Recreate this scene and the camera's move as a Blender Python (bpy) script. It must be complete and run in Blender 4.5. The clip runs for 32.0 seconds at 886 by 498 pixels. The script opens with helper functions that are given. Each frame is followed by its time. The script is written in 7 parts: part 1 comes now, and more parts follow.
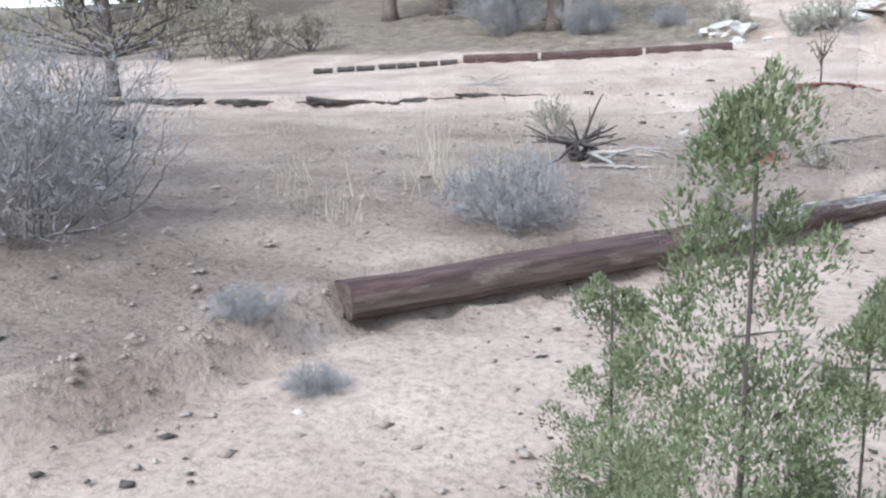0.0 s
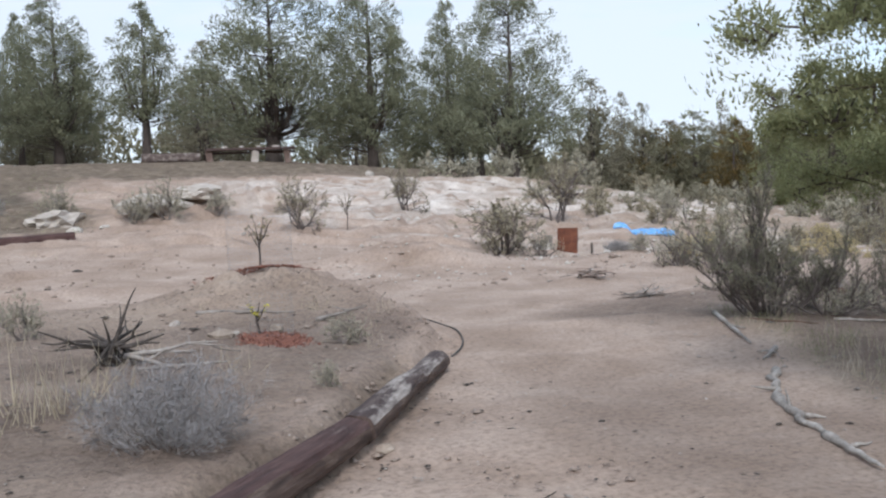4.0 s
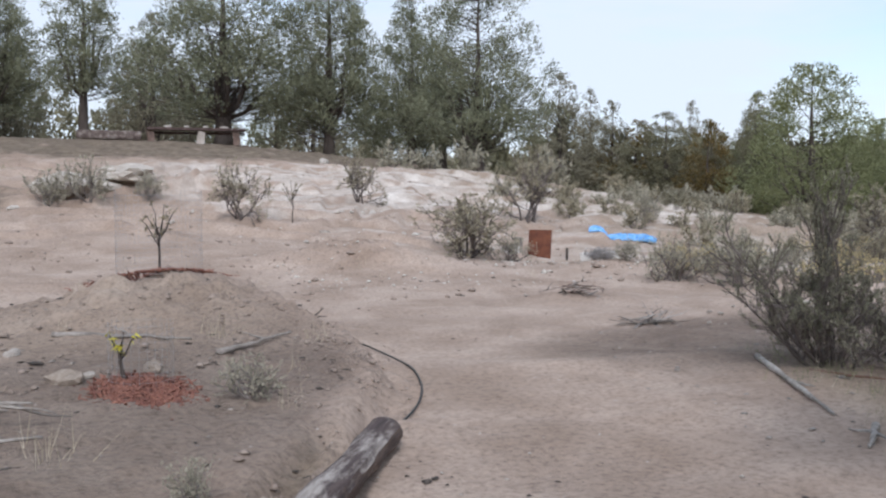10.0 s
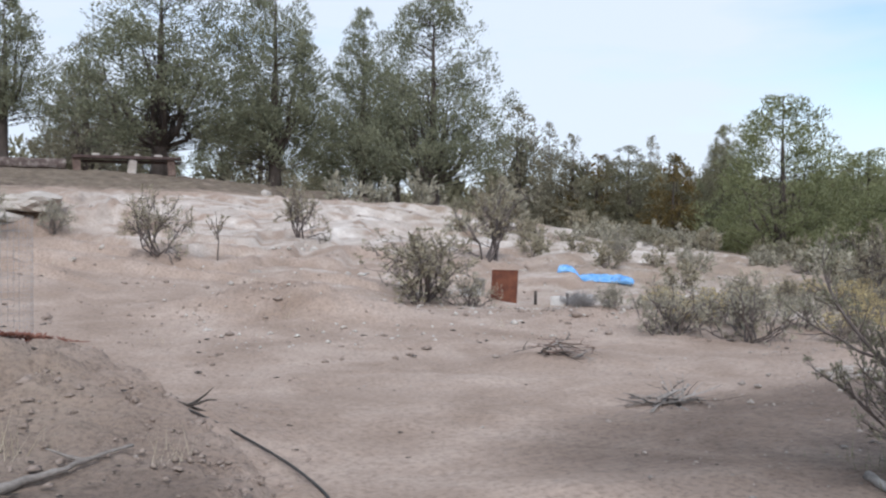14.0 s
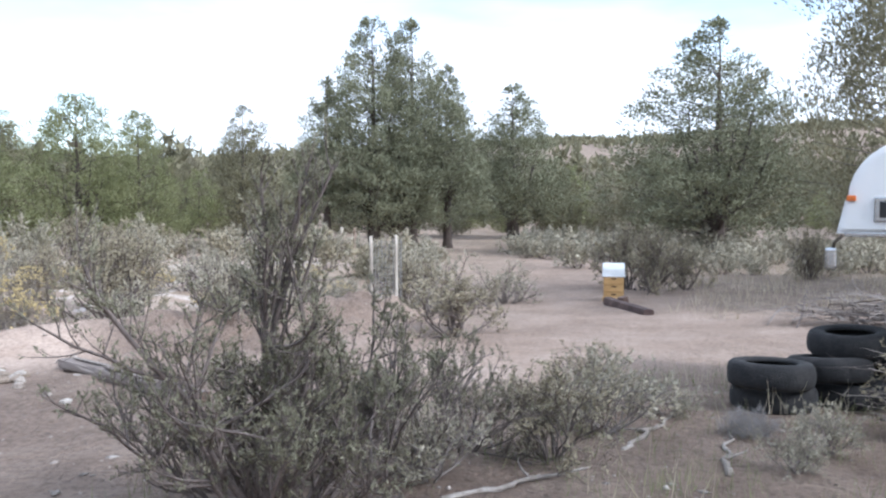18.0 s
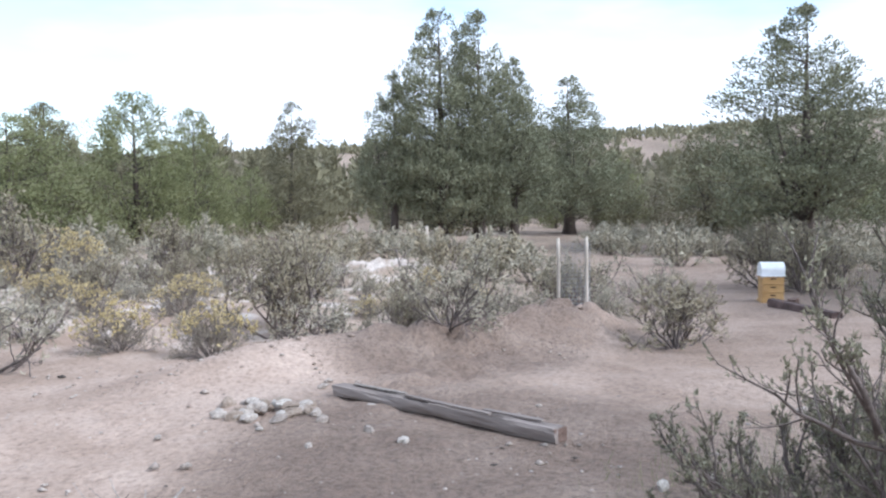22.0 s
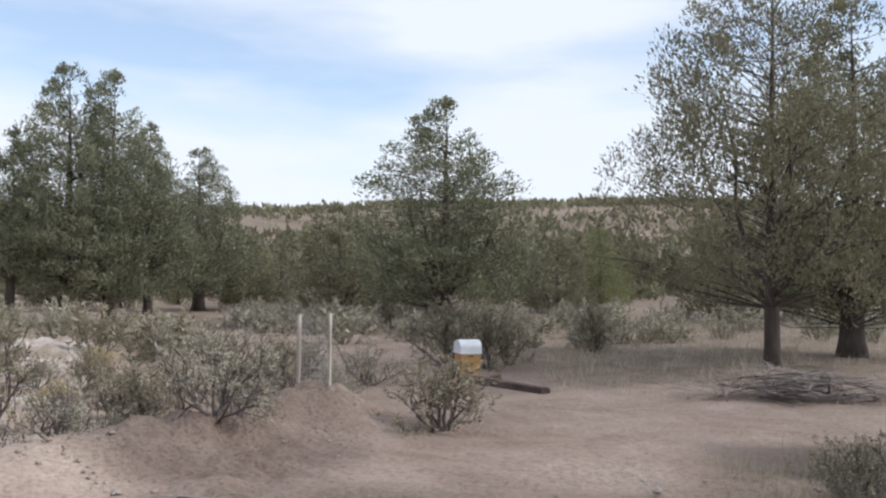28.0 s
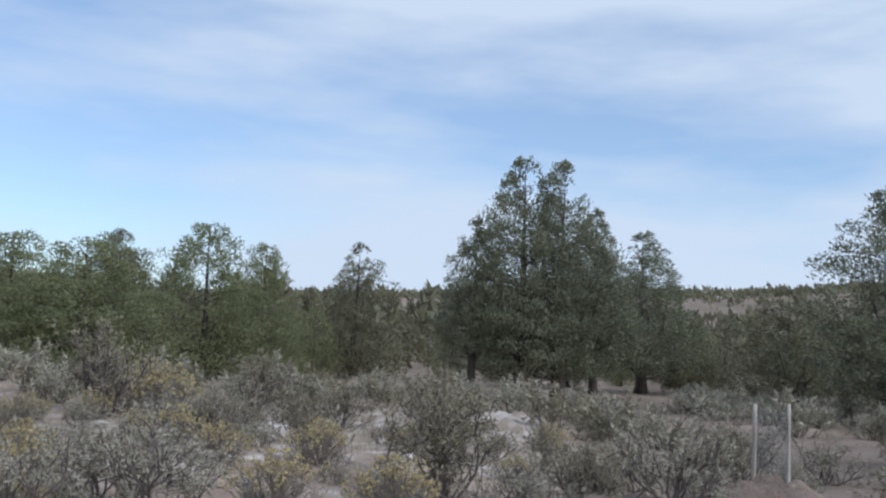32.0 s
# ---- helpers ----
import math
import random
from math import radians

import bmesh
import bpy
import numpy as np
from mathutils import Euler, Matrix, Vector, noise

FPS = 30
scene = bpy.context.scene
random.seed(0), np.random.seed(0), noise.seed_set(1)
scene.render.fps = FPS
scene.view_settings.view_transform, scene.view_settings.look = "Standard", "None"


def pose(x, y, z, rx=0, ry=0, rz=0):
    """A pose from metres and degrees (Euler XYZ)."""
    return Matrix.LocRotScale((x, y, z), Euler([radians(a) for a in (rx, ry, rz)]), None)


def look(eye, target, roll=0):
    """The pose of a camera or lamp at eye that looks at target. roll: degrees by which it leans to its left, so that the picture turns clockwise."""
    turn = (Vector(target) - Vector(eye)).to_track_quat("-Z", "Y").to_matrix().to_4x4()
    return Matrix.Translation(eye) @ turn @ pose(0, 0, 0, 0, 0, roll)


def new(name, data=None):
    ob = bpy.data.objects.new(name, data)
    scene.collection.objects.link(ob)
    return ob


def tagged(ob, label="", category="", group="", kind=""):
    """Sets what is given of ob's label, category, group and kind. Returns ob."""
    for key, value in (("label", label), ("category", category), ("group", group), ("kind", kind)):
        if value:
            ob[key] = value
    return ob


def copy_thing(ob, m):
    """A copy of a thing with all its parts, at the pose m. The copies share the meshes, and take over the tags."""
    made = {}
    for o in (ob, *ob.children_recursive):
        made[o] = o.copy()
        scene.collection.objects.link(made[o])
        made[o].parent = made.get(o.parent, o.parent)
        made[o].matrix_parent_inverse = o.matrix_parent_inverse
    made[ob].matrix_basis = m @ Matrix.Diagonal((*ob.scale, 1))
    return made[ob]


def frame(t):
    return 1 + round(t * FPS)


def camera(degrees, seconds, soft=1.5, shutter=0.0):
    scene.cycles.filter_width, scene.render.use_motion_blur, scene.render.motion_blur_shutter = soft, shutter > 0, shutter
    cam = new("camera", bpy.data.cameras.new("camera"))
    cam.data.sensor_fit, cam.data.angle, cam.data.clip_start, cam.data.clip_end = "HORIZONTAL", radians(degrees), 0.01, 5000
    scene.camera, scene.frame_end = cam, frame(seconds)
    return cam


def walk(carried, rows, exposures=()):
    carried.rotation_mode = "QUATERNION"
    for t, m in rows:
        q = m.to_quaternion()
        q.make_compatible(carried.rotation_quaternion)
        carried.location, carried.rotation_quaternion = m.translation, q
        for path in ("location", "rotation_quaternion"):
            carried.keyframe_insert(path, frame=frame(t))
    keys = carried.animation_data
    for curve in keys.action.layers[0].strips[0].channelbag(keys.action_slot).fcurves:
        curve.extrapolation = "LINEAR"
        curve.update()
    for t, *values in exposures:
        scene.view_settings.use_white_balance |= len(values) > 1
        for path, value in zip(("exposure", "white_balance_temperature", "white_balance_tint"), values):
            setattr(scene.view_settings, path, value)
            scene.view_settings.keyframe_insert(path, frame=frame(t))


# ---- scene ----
cam = camera(49.87, 32.0, soft=2.3)

# seconds, eye, then turn to the left from +y, tilt up and roll in degrees
PATH = [
    (0, -0.013, -0.126, 1.502, 20.47, -12.81, -1.57),
    (0.5, -0.271, -0.106, 1.484, 14.27, -11.91, -1.75),
    (1, -0.540, -0.035, 1.476, 7.40, -10.89, -2.94),
    (1.5, -0.886, 0.060, 1.499, 0.11, -7.51, -5.44),
    (2, -1.170, 0.076, 1.500, -5.33, -5.54, -1.96),
    (2.5, -1.485, 0.079, 1.525, -9.12, -5.95, -1.79),
    (3, -1.762, 0.137, 1.559, -16.37, -4.76, -0.59),
    (3.5, -2.062, 0.265, 1.569, -19.33, -3.94, 0.19),
    (4, -2.334, 0.426, 1.572, -22.58, -3.19, -2.36),
    (4.5, -2.505, 0.600, 1.570, -25.53, -3.13, -1.93),
    (6.5, -2.706, 0.794, 1.560, -29.83, -3.64, -1.54),
    (7, -2.527, 0.994, 1.588, -25.36, -2.53, -2.29),
    (7.5, -2.402, 1.248, 1.550, -24.55, -2.61, 0.97),
    (8, -2.239, 1.574, 1.563, -25.69, -2.86, 0.25),
    (8.5, -1.927, 1.888, 1.520, -30.06, -5.16, 2.04),
    (9, -1.698, 2.273, 1.511, -30.08, -6.29, 0.41),
    (9.5, -1.490, 2.662, 1.542, -28.11, -4.58, 0.34),
    (10, -1.235, 3.048, 1.551, -25.16, -3.60, 0.02),
    (10.5, -1.091, 3.419, 1.562, -21.73, -2.56, -0.72),
    (11, -0.981, 3.771, 1.574, -21.22, -2.29, -1.23),
    (11.5, -0.811, 4.115, 1.553, -21.61, -2.18, -0.17),
    (12, -0.673, 4.442, 1.555, -18.50, -2.24, -0.64),
    (12.5, -0.548, 4.784, 1.538, -20.13, -0.22, 0.30),
    (13, -0.312, 5.085, 1.523, -24.99, -1.40, -1.14),
    (13.5, -0.088, 5.393, 1.511, -26.15, -1.59, -0.52),
    (15.5, 0.436, 6.350, 1.441, -50.20, -1.20, 2.95),
    (16, 0.539, 6.525, 1.514, -64.14, -1.11, 2.76),
    (16.5, 0.638, 6.750, 1.501, -71.09, -1.33, 1.31),
    (17, 0.748, 7.006, 1.510, -75.14, -2.77, 1.29),
    (17.5, 0.868, 7.271, 1.508, -80.73, -4.45, -0.37),
    (18, 0.976, 7.546, 1.495, -83.97, -3.15, -0.06),
    (18.5, 1.019, 7.873, 1.506, -82.88, -2.99, 0.61),
    (19, 1.047, 8.185, 1.530, -83.37, -5.18, 0.86),
    (19.5, 1.182, 8.468, 1.516, -82.11, -2.85, -1.23),
    (20, 1.243, 8.765, 1.513, -81.15, -2.77, -1.41),
    (20.5, 1.325, 9.069, 1.527, -80.08, -5.19, -1.68),
    (21, 1.448, 9.363, 1.543, -81.26, -2.55, -2.76),
    (21.5, 1.530, 9.650, 1.530, -80.21, -1.68, -0.27),
    (22, 1.597, 9.893, 1.565, -83.60, -3.45, -0.77),
    (22.5, 1.700, 10.117, 1.582, -84.66, -3.30, -2.51),
    (23, 1.796, 10.294, 1.584, -84.24, -2.45, 0.04),
    (23.5, 1.875, 10.490, 1.591, -91.13, -0.66, -2.03),
    (24, 1.987, 10.648, 1.555, -96.83, -0.25, -1.85),
    (24.5, 2.124, 10.801, 1.547, -100.23, 0.54, -2.24),
    (25, 2.199, 10.933, 1.518, -104.13, 1.37, -2.67),
    (25.5, 2.268, 11.114, 1.521, -106.37, 1.70, -0.35),
    (27.5, 2.560, 11.527, 1.514, -107.09, 1.00, 0.20),
    (28, 2.565, 11.520, 1.514, -107.69, 1.21, 0.74),
    (28.5, 2.569, 11.537, 1.519, -107.34, 1.95, 1.42),
    (29, 2.572, 11.547, 1.523, -103.45, 2.27, 1.20),
    (29.5, 2.598, 11.575, 1.521, -96.20, 2.82, 1.44),
    (30, 2.597, 11.609, 1.542, -89.95, 3.34, 1.79),
    (30.5, 2.560, 11.635, 1.538, -85.32, 3.94, 2.05),
    (31, 2.553, 11.654, 1.517, -81.69, 4.52, 2.22),
    (31.5, 2.554, 11.667, 1.513, -81.33, 5.06, 2.37),
    (32, 2.551, 11.650, 1.514, -81.55, 5.46, 2.48),
]


def aimed(row):
    t, x, y, z, yaw, tilt, roll = row
    turn = Matrix.Rotation(radians(yaw), 4, "Z") @ Matrix.Rotation(radians(90 + tilt), 4, "X") @ Matrix.Rotation(radians(roll), 4, "Z")
    return (t, Matrix.Translation((x, y, z)) @ turn)


EXPOSURES = [(0, 1.12, 5500, 6), (1.5, 0.66, 5550, 7), (3, 0.32, 5850, 8), (4.5, 0.21, 6000, 10), (13, 0.17, 5950, 11), (15.5, 0.17, 5950, 10), (16, 0.18, 5950, 10), (17, 0.68, 5800, 11),
             (20, 1.12, 5700, 11), (22.5, 0.78, 5700, 11), (24, 0.6, 5850, 12), (28, 0.28, 6300, 12), (30, 0.14, 6100, 10), (32, -0.12, 5600, 9)]
walk(cam, [aimed(row) for row in PATH], EXPOSURES)

# ---- sky and sun: a bright day under thin cloud ----
SUN_UP, SUN_FROM = 40, 205  # degrees above the horizon; compass way from +y towards +x
world = bpy.data.worlds.new("sky")
scene.world = world
world.use_nodes = True
wn, wl = world.node_tree.nodes, world.node_tree.links
wn.clear()
w_out = wn.new("ShaderNodeOutputWorld")
w_mix = wn.new("ShaderNodeMixShader")
w_sky = wn.new("ShaderNodeBackground")
w_cloud = wn.new("ShaderNodeBackground")
sky = wn.new("ShaderNodeTexSky")
sky.sky_type, sky.sun_disc = "NISHITA", False
sky.sun_elevation, sky.sun_rotation = radians(SUN_UP), radians(SUN_FROM)
sky.air_density, sky.dust_density, sky.ozone_density = 1.0, 0.4, 2.0
w_sky.inputs["Strength"].default_value = 0.15
w_cloud.inputs["Color"].default_value = (0.88, 0.935, 1.0, 1)
w_cloud.inputs["Strength"].default_value = 0.85
w_co = wn.new("ShaderNodeTexCoord")
w_map = wn.new("ShaderNodeMapping")
w_map.inputs["Scale"].default_value = (1.0, 1.0, 4.2)
w_noise = wn.new("ShaderNodeTexNoise")
w_noise.inputs["Scale"].default_value = 1.7
w_noise.inputs["Detail"].default_value = 6
w_noise.inputs["Roughness"].default_value = 0.5
w_ramp = wn.new("ShaderNodeValToRGB")
w_ramp.color_ramp.elements[0].position, w_ramp.color_ramp.elements[0].color = 0.36, (0.24, 0.24, 0.24, 1)
w_ramp.color_ramp.elements[1].position, w_ramp.color_ramp.elements[1].color = 0.54, (0.95, 0.95, 0.95, 1)
wl.new(w_co.outputs["Generated"], w_map.inputs["Vector"])
wl.new(w_map.outputs["Vector"], w_noise.inputs["Vector"])
wl.new(w_noise.outputs["Fac"], w_ramp.inputs["Fac"])
wl.new(sky.outputs["Color"], w_sky.inputs["Color"])
wl.new(w_ramp.outputs["Color"], w_mix.inputs["Fac"])
wl.new(w_sky.outputs["Background"], w_mix.inputs[1])
wl.new(w_cloud.outputs["Background"], w_mix.inputs[2])
wl.new(w_mix.outputs["Shader"], w_out.inputs["Surface"])

sun = new("sun", bpy.data.lights.new("sun", "SUN"))
sun.data.energy, sun.data.angle, sun.data.color = 2.05, radians(11), (1.0, 0.965, 0.925)
sun_way = Vector((math.sin(radians(SUN_FROM)) * math.cos(radians(SUN_UP)), math.cos(radians(SUN_FROM)) * math.cos(radians(SUN_UP)), math.sin(radians(SUN_UP))))
sun.matrix_world = look(sun_way * 50, (0, 0, 0))

# ---- materials ----
def material(name, colours, scale=6.0, rough=0.9, bump=0.3, bump_scale=40.0, island=0.0, metal=0.0, detail=5.0, stretch=(1, 1, 1), through_light=0.0, obj_random=0.0):
    """A surface of two or three colours that change over two scales, with fine relief."""
    m = bpy.data.materials.new(name)
    m.use_nodes = True
    n, l = m.node_tree.nodes, m.node_tree.links
    bsdf = n["Principled BSDF"]
    bsdf.inputs["Roughness"].default_value, bsdf.inputs["Metallic"].default_value = rough, metal
    co = n.new("ShaderNodeTexCoord")
    mp = n.new("ShaderNodeMapping")
    mp.inputs["Scale"].default_value = stretch
    l.new(co.outputs["Object"], mp.inputs["Vector"])
    big, fine = n.new("ShaderNodeTexNoise"), n.new("ShaderNodeTexNoise")
    for t, s, d in ((big, scale, detail), (fine, bump_scale, 4)):
        t.inputs["Scale"].default_value, t.inputs["Detail"].default_value = s, d
        l.new(mp.outputs["Vector"], t.inputs["Vector"])
    add = n.new("ShaderNodeMath")
    add.operation = "MULTIPLY_ADD"
    l.new(fine.outputs["Fac"], add.inputs[0])
    add.inputs[1].default_value = 0.5
    l.new(big.outputs["Fac"], add.inputs[2])
    last = add
    if island or obj_random:
        src = n.new("ShaderNodeNewGeometry").outputs["Random Per Island"] if island else n.new("ShaderNodeObjectInfo").outputs["Random"]
        more = n.new("ShaderNodeMath")
        more.operation = "MULTIPLY_ADD"
        l.new(src, more.inputs[0])
        more.inputs[1].default_value = island or obj_random
        l.new(last.outputs[0], more.inputs[2])
        last = more
    rampn = n.new("ShaderNodeValToRGB")
    el = rampn.color_ramp.elements
    el[0].position, el[1].position = 0.30, 0.82
    el[0].color, el[1].color = (*colours[0], 1), (*colours[-1], 1)
    if len(colours) > 2:
        e = el.new(0.56)
        e.color = (*colours[1], 1)
    sc = n.new("ShaderNodeMath")
    sc.operation = "DIVIDE"
    l.new(last.outputs[0], sc.inputs[0])
    sc.inputs[1].default_value = (0.75 + (island or obj_random) / 2) / 0.56
    l.new(sc.outputs[0], rampn.inputs["Fac"])
    l.new(rampn.outputs["Color"], bsdf.inputs["Base Color"])
    if bump:
        b = n.new("ShaderNodeBump")
        b.inputs["Strength"].default_value, b.inputs["Distance"].default_value = bump, 0.02
        l.new(fine.outputs["Fac"], b.inputs["Height"])
        l.new(b.outputs["Normal"], bsdf.inputs["Normal"])
    if through_light:
        tr, mx = n.new("ShaderNodeBsdfTranslucent"), n.new("ShaderNodeMixShader")
        l.new(rampn.outputs["Color"], tr.inputs["Color"])
        mx.inputs["Fac"].default_value = through_light
        l.new(bsdf.outputs["BSDF"], mx.inputs[1])
        l.new(tr.outputs["BSDF"], mx.inputs[2])
        l.new(mx.outputs["Shader"], n["Material Output"].inputs["Surface"])
    return m


LEAF_JUNIPER = material("juniper_leaf", [(0.120, 0.125, 0.078), (0.200, 0.206, 0.128), (0.310, 0.310, 0.196)], scale=0.9, island=0.35, rough=0.75, bump=0, through_light=0.2)
LEAF_DARK = material("juniper_leaf_dark", [(0.120, 0.113, 0.070), (0.195, 0.182, 0.110), (0.295, 0.272, 0.168)], scale=0.9, island=0.35, rough=0.75, bump=0, through_light=0.2)
LEAF_GREEN = material("juniper_leaf_green", [(0.140, 0.152, 0.070), (0.240, 0.252, 0.122), (0.365, 0.366, 0.192)], scale=1.2, island=0.35, rough=0.75, bump=0, through_light=0.38)
LEAF_YOUNG = material("young_juniper_leaf", [(0.082, 0.096, 0.044), (0.172, 0.192, 0.096), (0.300, 0.318, 0.180)], scale=4, island=0.5, rough=0.7, bump=0, through_light=0.3)
LEAF_PALE = material("juniper_leaf_pale", [(0.160, 0.146, 0.100), (0.240, 0.218, 0.150), (0.340, 0.305, 0.212)], scale=0.9, island=0.35, rough=0.8, bump=0, through_light=0.2)
LEAF_RUST = material("juniper_leaf_rust", [(0.065, 0.055, 0.020), (0.140, 0.100, 0.032), (0.270, 0.160, 0.045)], scale=0.9, island=0.5, rough=0.8, bump=0, through_light=0.2)
LEAF_SAGE = material("sage_leaf", [(0.215, 0.198, 0.148), (0.378, 0.348, 0.264), (0.550, 0.500, 0.388)], scale=3, island=0.5, rough=0.85, bump=0, through_light=0.15)
LEAF_SAGE_DARK = material("sage_leaf_dark", [(0.172, 0.150, 0.102), (0.305, 0.268, 0.184), (0.475, 0.415, 0.292)], scale=3, island=0.5, rough=0.85, bump=0, through_light=0.15)
LEAF_BITTER = material("bitterbrush_leaf", [(0.112, 0.112, 0.072), (0.210, 0.203, 0.136), (0.325, 0.305, 0.212)], scale=3, island=0.5, rough=0.85, bump=0, through_light=0.2)
LEAF_GREYBLUE = material("dry_twig_grey", [(0.150, 0.140, 0.138), (0.270, 0.254, 0.250), (0.420, 0.398, 0.390)], scale=3, island=0.5, rough=0.9, bump=0)
FLOWER = material("dry_yellow_flower", [(0.420, 0.330, 0.150), (0.600, 0.490, 0.250), (0.750, 0.640, 0.370)], scale=3, island=0.5, rough=0.9, bump=0, through_light=0.2)
LEAF_TWIGGY = material("rabbitbrush_twig", [(0.15, 0.125, 0.09), (0.27, 0.235, 0.175), (0.40, 0.355, 0.27)], scale=3, island=0.5, rough=0.9, bump=0, through_light=0.15)
GRASS_DRY = material("dry_grass", [(0.304, 0.251, 0.172), (0.491, 0.419, 0.305), (0.679, 0.598, 0.477)], scale=2, island=0.5, rough=0.9, bump=0, through_light=0.25)
GRASS_GREEN = material("green_grass", [(0.117, 0.137, 0.065), (0.221, 0.234, 0.117), (0.364, 0.351, 0.195)], scale=2, island=0.5, rough=0.9, bump=0, through_light=0.25)
BARK = material("juniper_bark", [(0.034, 0.026, 0.022), (0.076, 0.058, 0.048), (0.145, 0.115, 0.097)], scale=3, bump=0.8, bump_scale=22, stretch=(1, 1, 0.18))
BARK_BROWN = material("old_juniper_bark", [(0.065, 0.048, 0.039), (0.13, 0.096, 0.078), (0.215, 0.17, 0.142)], scale=3, bump=0.8, bump_scale=22, stretch=(1, 1, 0.18))
BARK_RED = material("juniper_bark_red", [(0.07, 0.04, 0.028), (0.16, 0.09, 0.065), (0.26, 0.17, 0.13)], scale=3, bump=0.8, bump_scale=22, stretch=(1, 1, 0.18))
STEM = material("brush_stem", [(0.063, 0.050, 0.046), (0.137, 0.112, 0.101), (0.247, 0.204, 0.184)], scale=5, bump=0.5, bump_scale=60)
STEM_GREY = material("brush_stem_grey", [(0.137, 0.116, 0.106), (0.231, 0.199, 0.179), (0.357, 0.310, 0.285)], scale=5, bump=0.4, bump_scale=60)
DEADWOOD = material("weathered_wood", [(0.105, 0.088, 0.076), (0.255, 0.222, 0.195), (0.470, 0.430, 0.390)], scale=4, bump=0.7, bump_scale=30, stretch=(1, 1, 1))
BLEACHED = material("bleached_wood", [(0.130, 0.111, 0.098), (0.338, 0.305, 0.273), (0.598, 0.559, 0.520)], scale=4, bump=0.7, bump_scale=30)
DARKWOOD = material("dark_root_wood", [(0.025, 0.02, 0.018), (0.06, 0.048, 0.04), (0.12, 0.10, 0.085)], scale=6, bump=0.7, bump_scale=40)
def log_material(name, bark, wood, peeled, share):
    """Long flakes of dark bark over paler worn wood, streaked along the log."""
    m = bpy.data.materials.new(name)
    m.use_nodes = True
    n, l = m.node_tree.nodes, m.node_tree.links
    bsdf = n["Principled BSDF"]
    bsdf.inputs["Roughness"].default_value = 0.85
    co = n.new("ShaderNodeTexCoord")

    def tex(scale, stretch, detail, rough):
        mp, t = n.new("ShaderNodeMapping"), n.new("ShaderNodeTexNoise")
        mp.inputs["Scale"].default_value = stretch
        t.inputs["Scale"].default_value, t.inputs["Detail"].default_value, t.inputs["Roughness"].default_value = scale, detail, rough
        l.new(co.outputs["Object"], mp.inputs["Vector"])
        l.new(mp.outputs["Vector"], t.inputs["Vector"])
        return t.outputs["Fac"]

    def ramped(fac, stops):
        r = n.new("ShaderNodeValToRGB")
        el = r.color_ramp.elements
        while len(el) < len(stops):
            el.new(0.5)
        for e, (p, c) in zip(el, stops):
            e.position, e.color = p, (*c, 1)
        l.new(fac, r.inputs["Fac"])
        return r.outputs["Color"]

    streak = tex(26, (0.1, 1, 1), 6, 0.65)
    flake = tex(3.4, (0.45, 1.5, 1.5), 8, 0.68)
    dark = ramped(streak, [(0.3, tuple(v * 0.45 for v in bark)), (0.5, bark), (0.72, wood)])
    pale = ramped(streak, [(0.3, wood), (0.52, peeled), (0.75, tuple(min(0.75, v * 1.3) for v in peeled))])
    mask = ramped(flake, [(share - 0.05, (0, 0, 0)), (share + 0.06, (1, 1, 1))])
    mx = n.new("ShaderNodeMix")
    mx.data_type = "RGBA"
    l.new(mask, mx.inputs[0])
    l.new(dark, mx.inputs[6])
    l.new(pale, mx.inputs[7])
    l.new(mx.outputs[2], bsdf.inputs["Base Color"])
    high = n.new("ShaderNodeMath")
    high.operation = "MULTIPLY_ADD"
    l.new(flake, high.inputs[0])
    high.inputs[1].default_value = 0.8
    l.new(streak, high.inputs[2])
    bump = n.new("ShaderNodeBump")
    bump.inputs["Strength"].default_value, bump.inputs["Distance"].default_value = 0.9, 0.02
    l.new(high.outputs[0], bump.inputs["Height"])
    l.new(bump.outputs["Normal"], bsdf.inputs["Normal"])
    return m


LOG_BARK = log_material("dark_log_bark", (0.072, 0.036, 0.032), (0.14, 0.083, 0.070), (0.33, 0.27, 0.24), 0.69)
LOG_WORN = log_material("worn_log_face", (0.095, 0.062, 0.050), (0.15, 0.105, 0.084), (0.225, 0.170, 0.136), 0.63)
LOG_PEELED = log_material("peeling_log", (0.065, 0.042, 0.038), (0.14, 0.105, 0.09), (0.38, 0.335, 0.30), 0.56)
LOGTOP = material("dark_creosoted_wood", [(0.03, 0.018, 0.016), (0.075, 0.046, 0.04), (0.17, 0.115, 0.10)], scale=4, bump=0.9, bump_scale=30, rough=0.8)
LOGFACE = material("sawn_log_face", [(0.06, 0.038, 0.03), (0.15, 0.10, 0.08), (0.29, 0.215, 0.175)], scale=3.5, bump=0.7, bump_scale=25)
LOGPALE = material("pale_peeled_log", [(0.05, 0.034, 0.03), (0.12, 0.088, 0.076), (0.42, 0.37, 0.335)], scale=5, bump=0.8, bump_scale=28)
PLANK = material("grey_weathered_plank", [(0.101, 0.081, 0.069), (0.211, 0.176, 0.155), (0.343, 0.295, 0.266)], scale=3, bump=0.7, bump_scale=30, stretch=(0.12, 1, 1))
RUST = material("rusty_sheet_steel", [(0.06, 0.022, 0.014), (0.16, 0.055, 0.03), (0.27, 0.11, 0.055)], scale=5, bump=0.4, bump_scale=50, rough=0.8, metal=0.15)
MULCH = material("red_bark_mulch", [(0.100, 0.043, 0.031), (0.210, 0.083, 0.057), (0.320, 0.155, 0.108)], scale=10, island=0.6, bump=0.3)
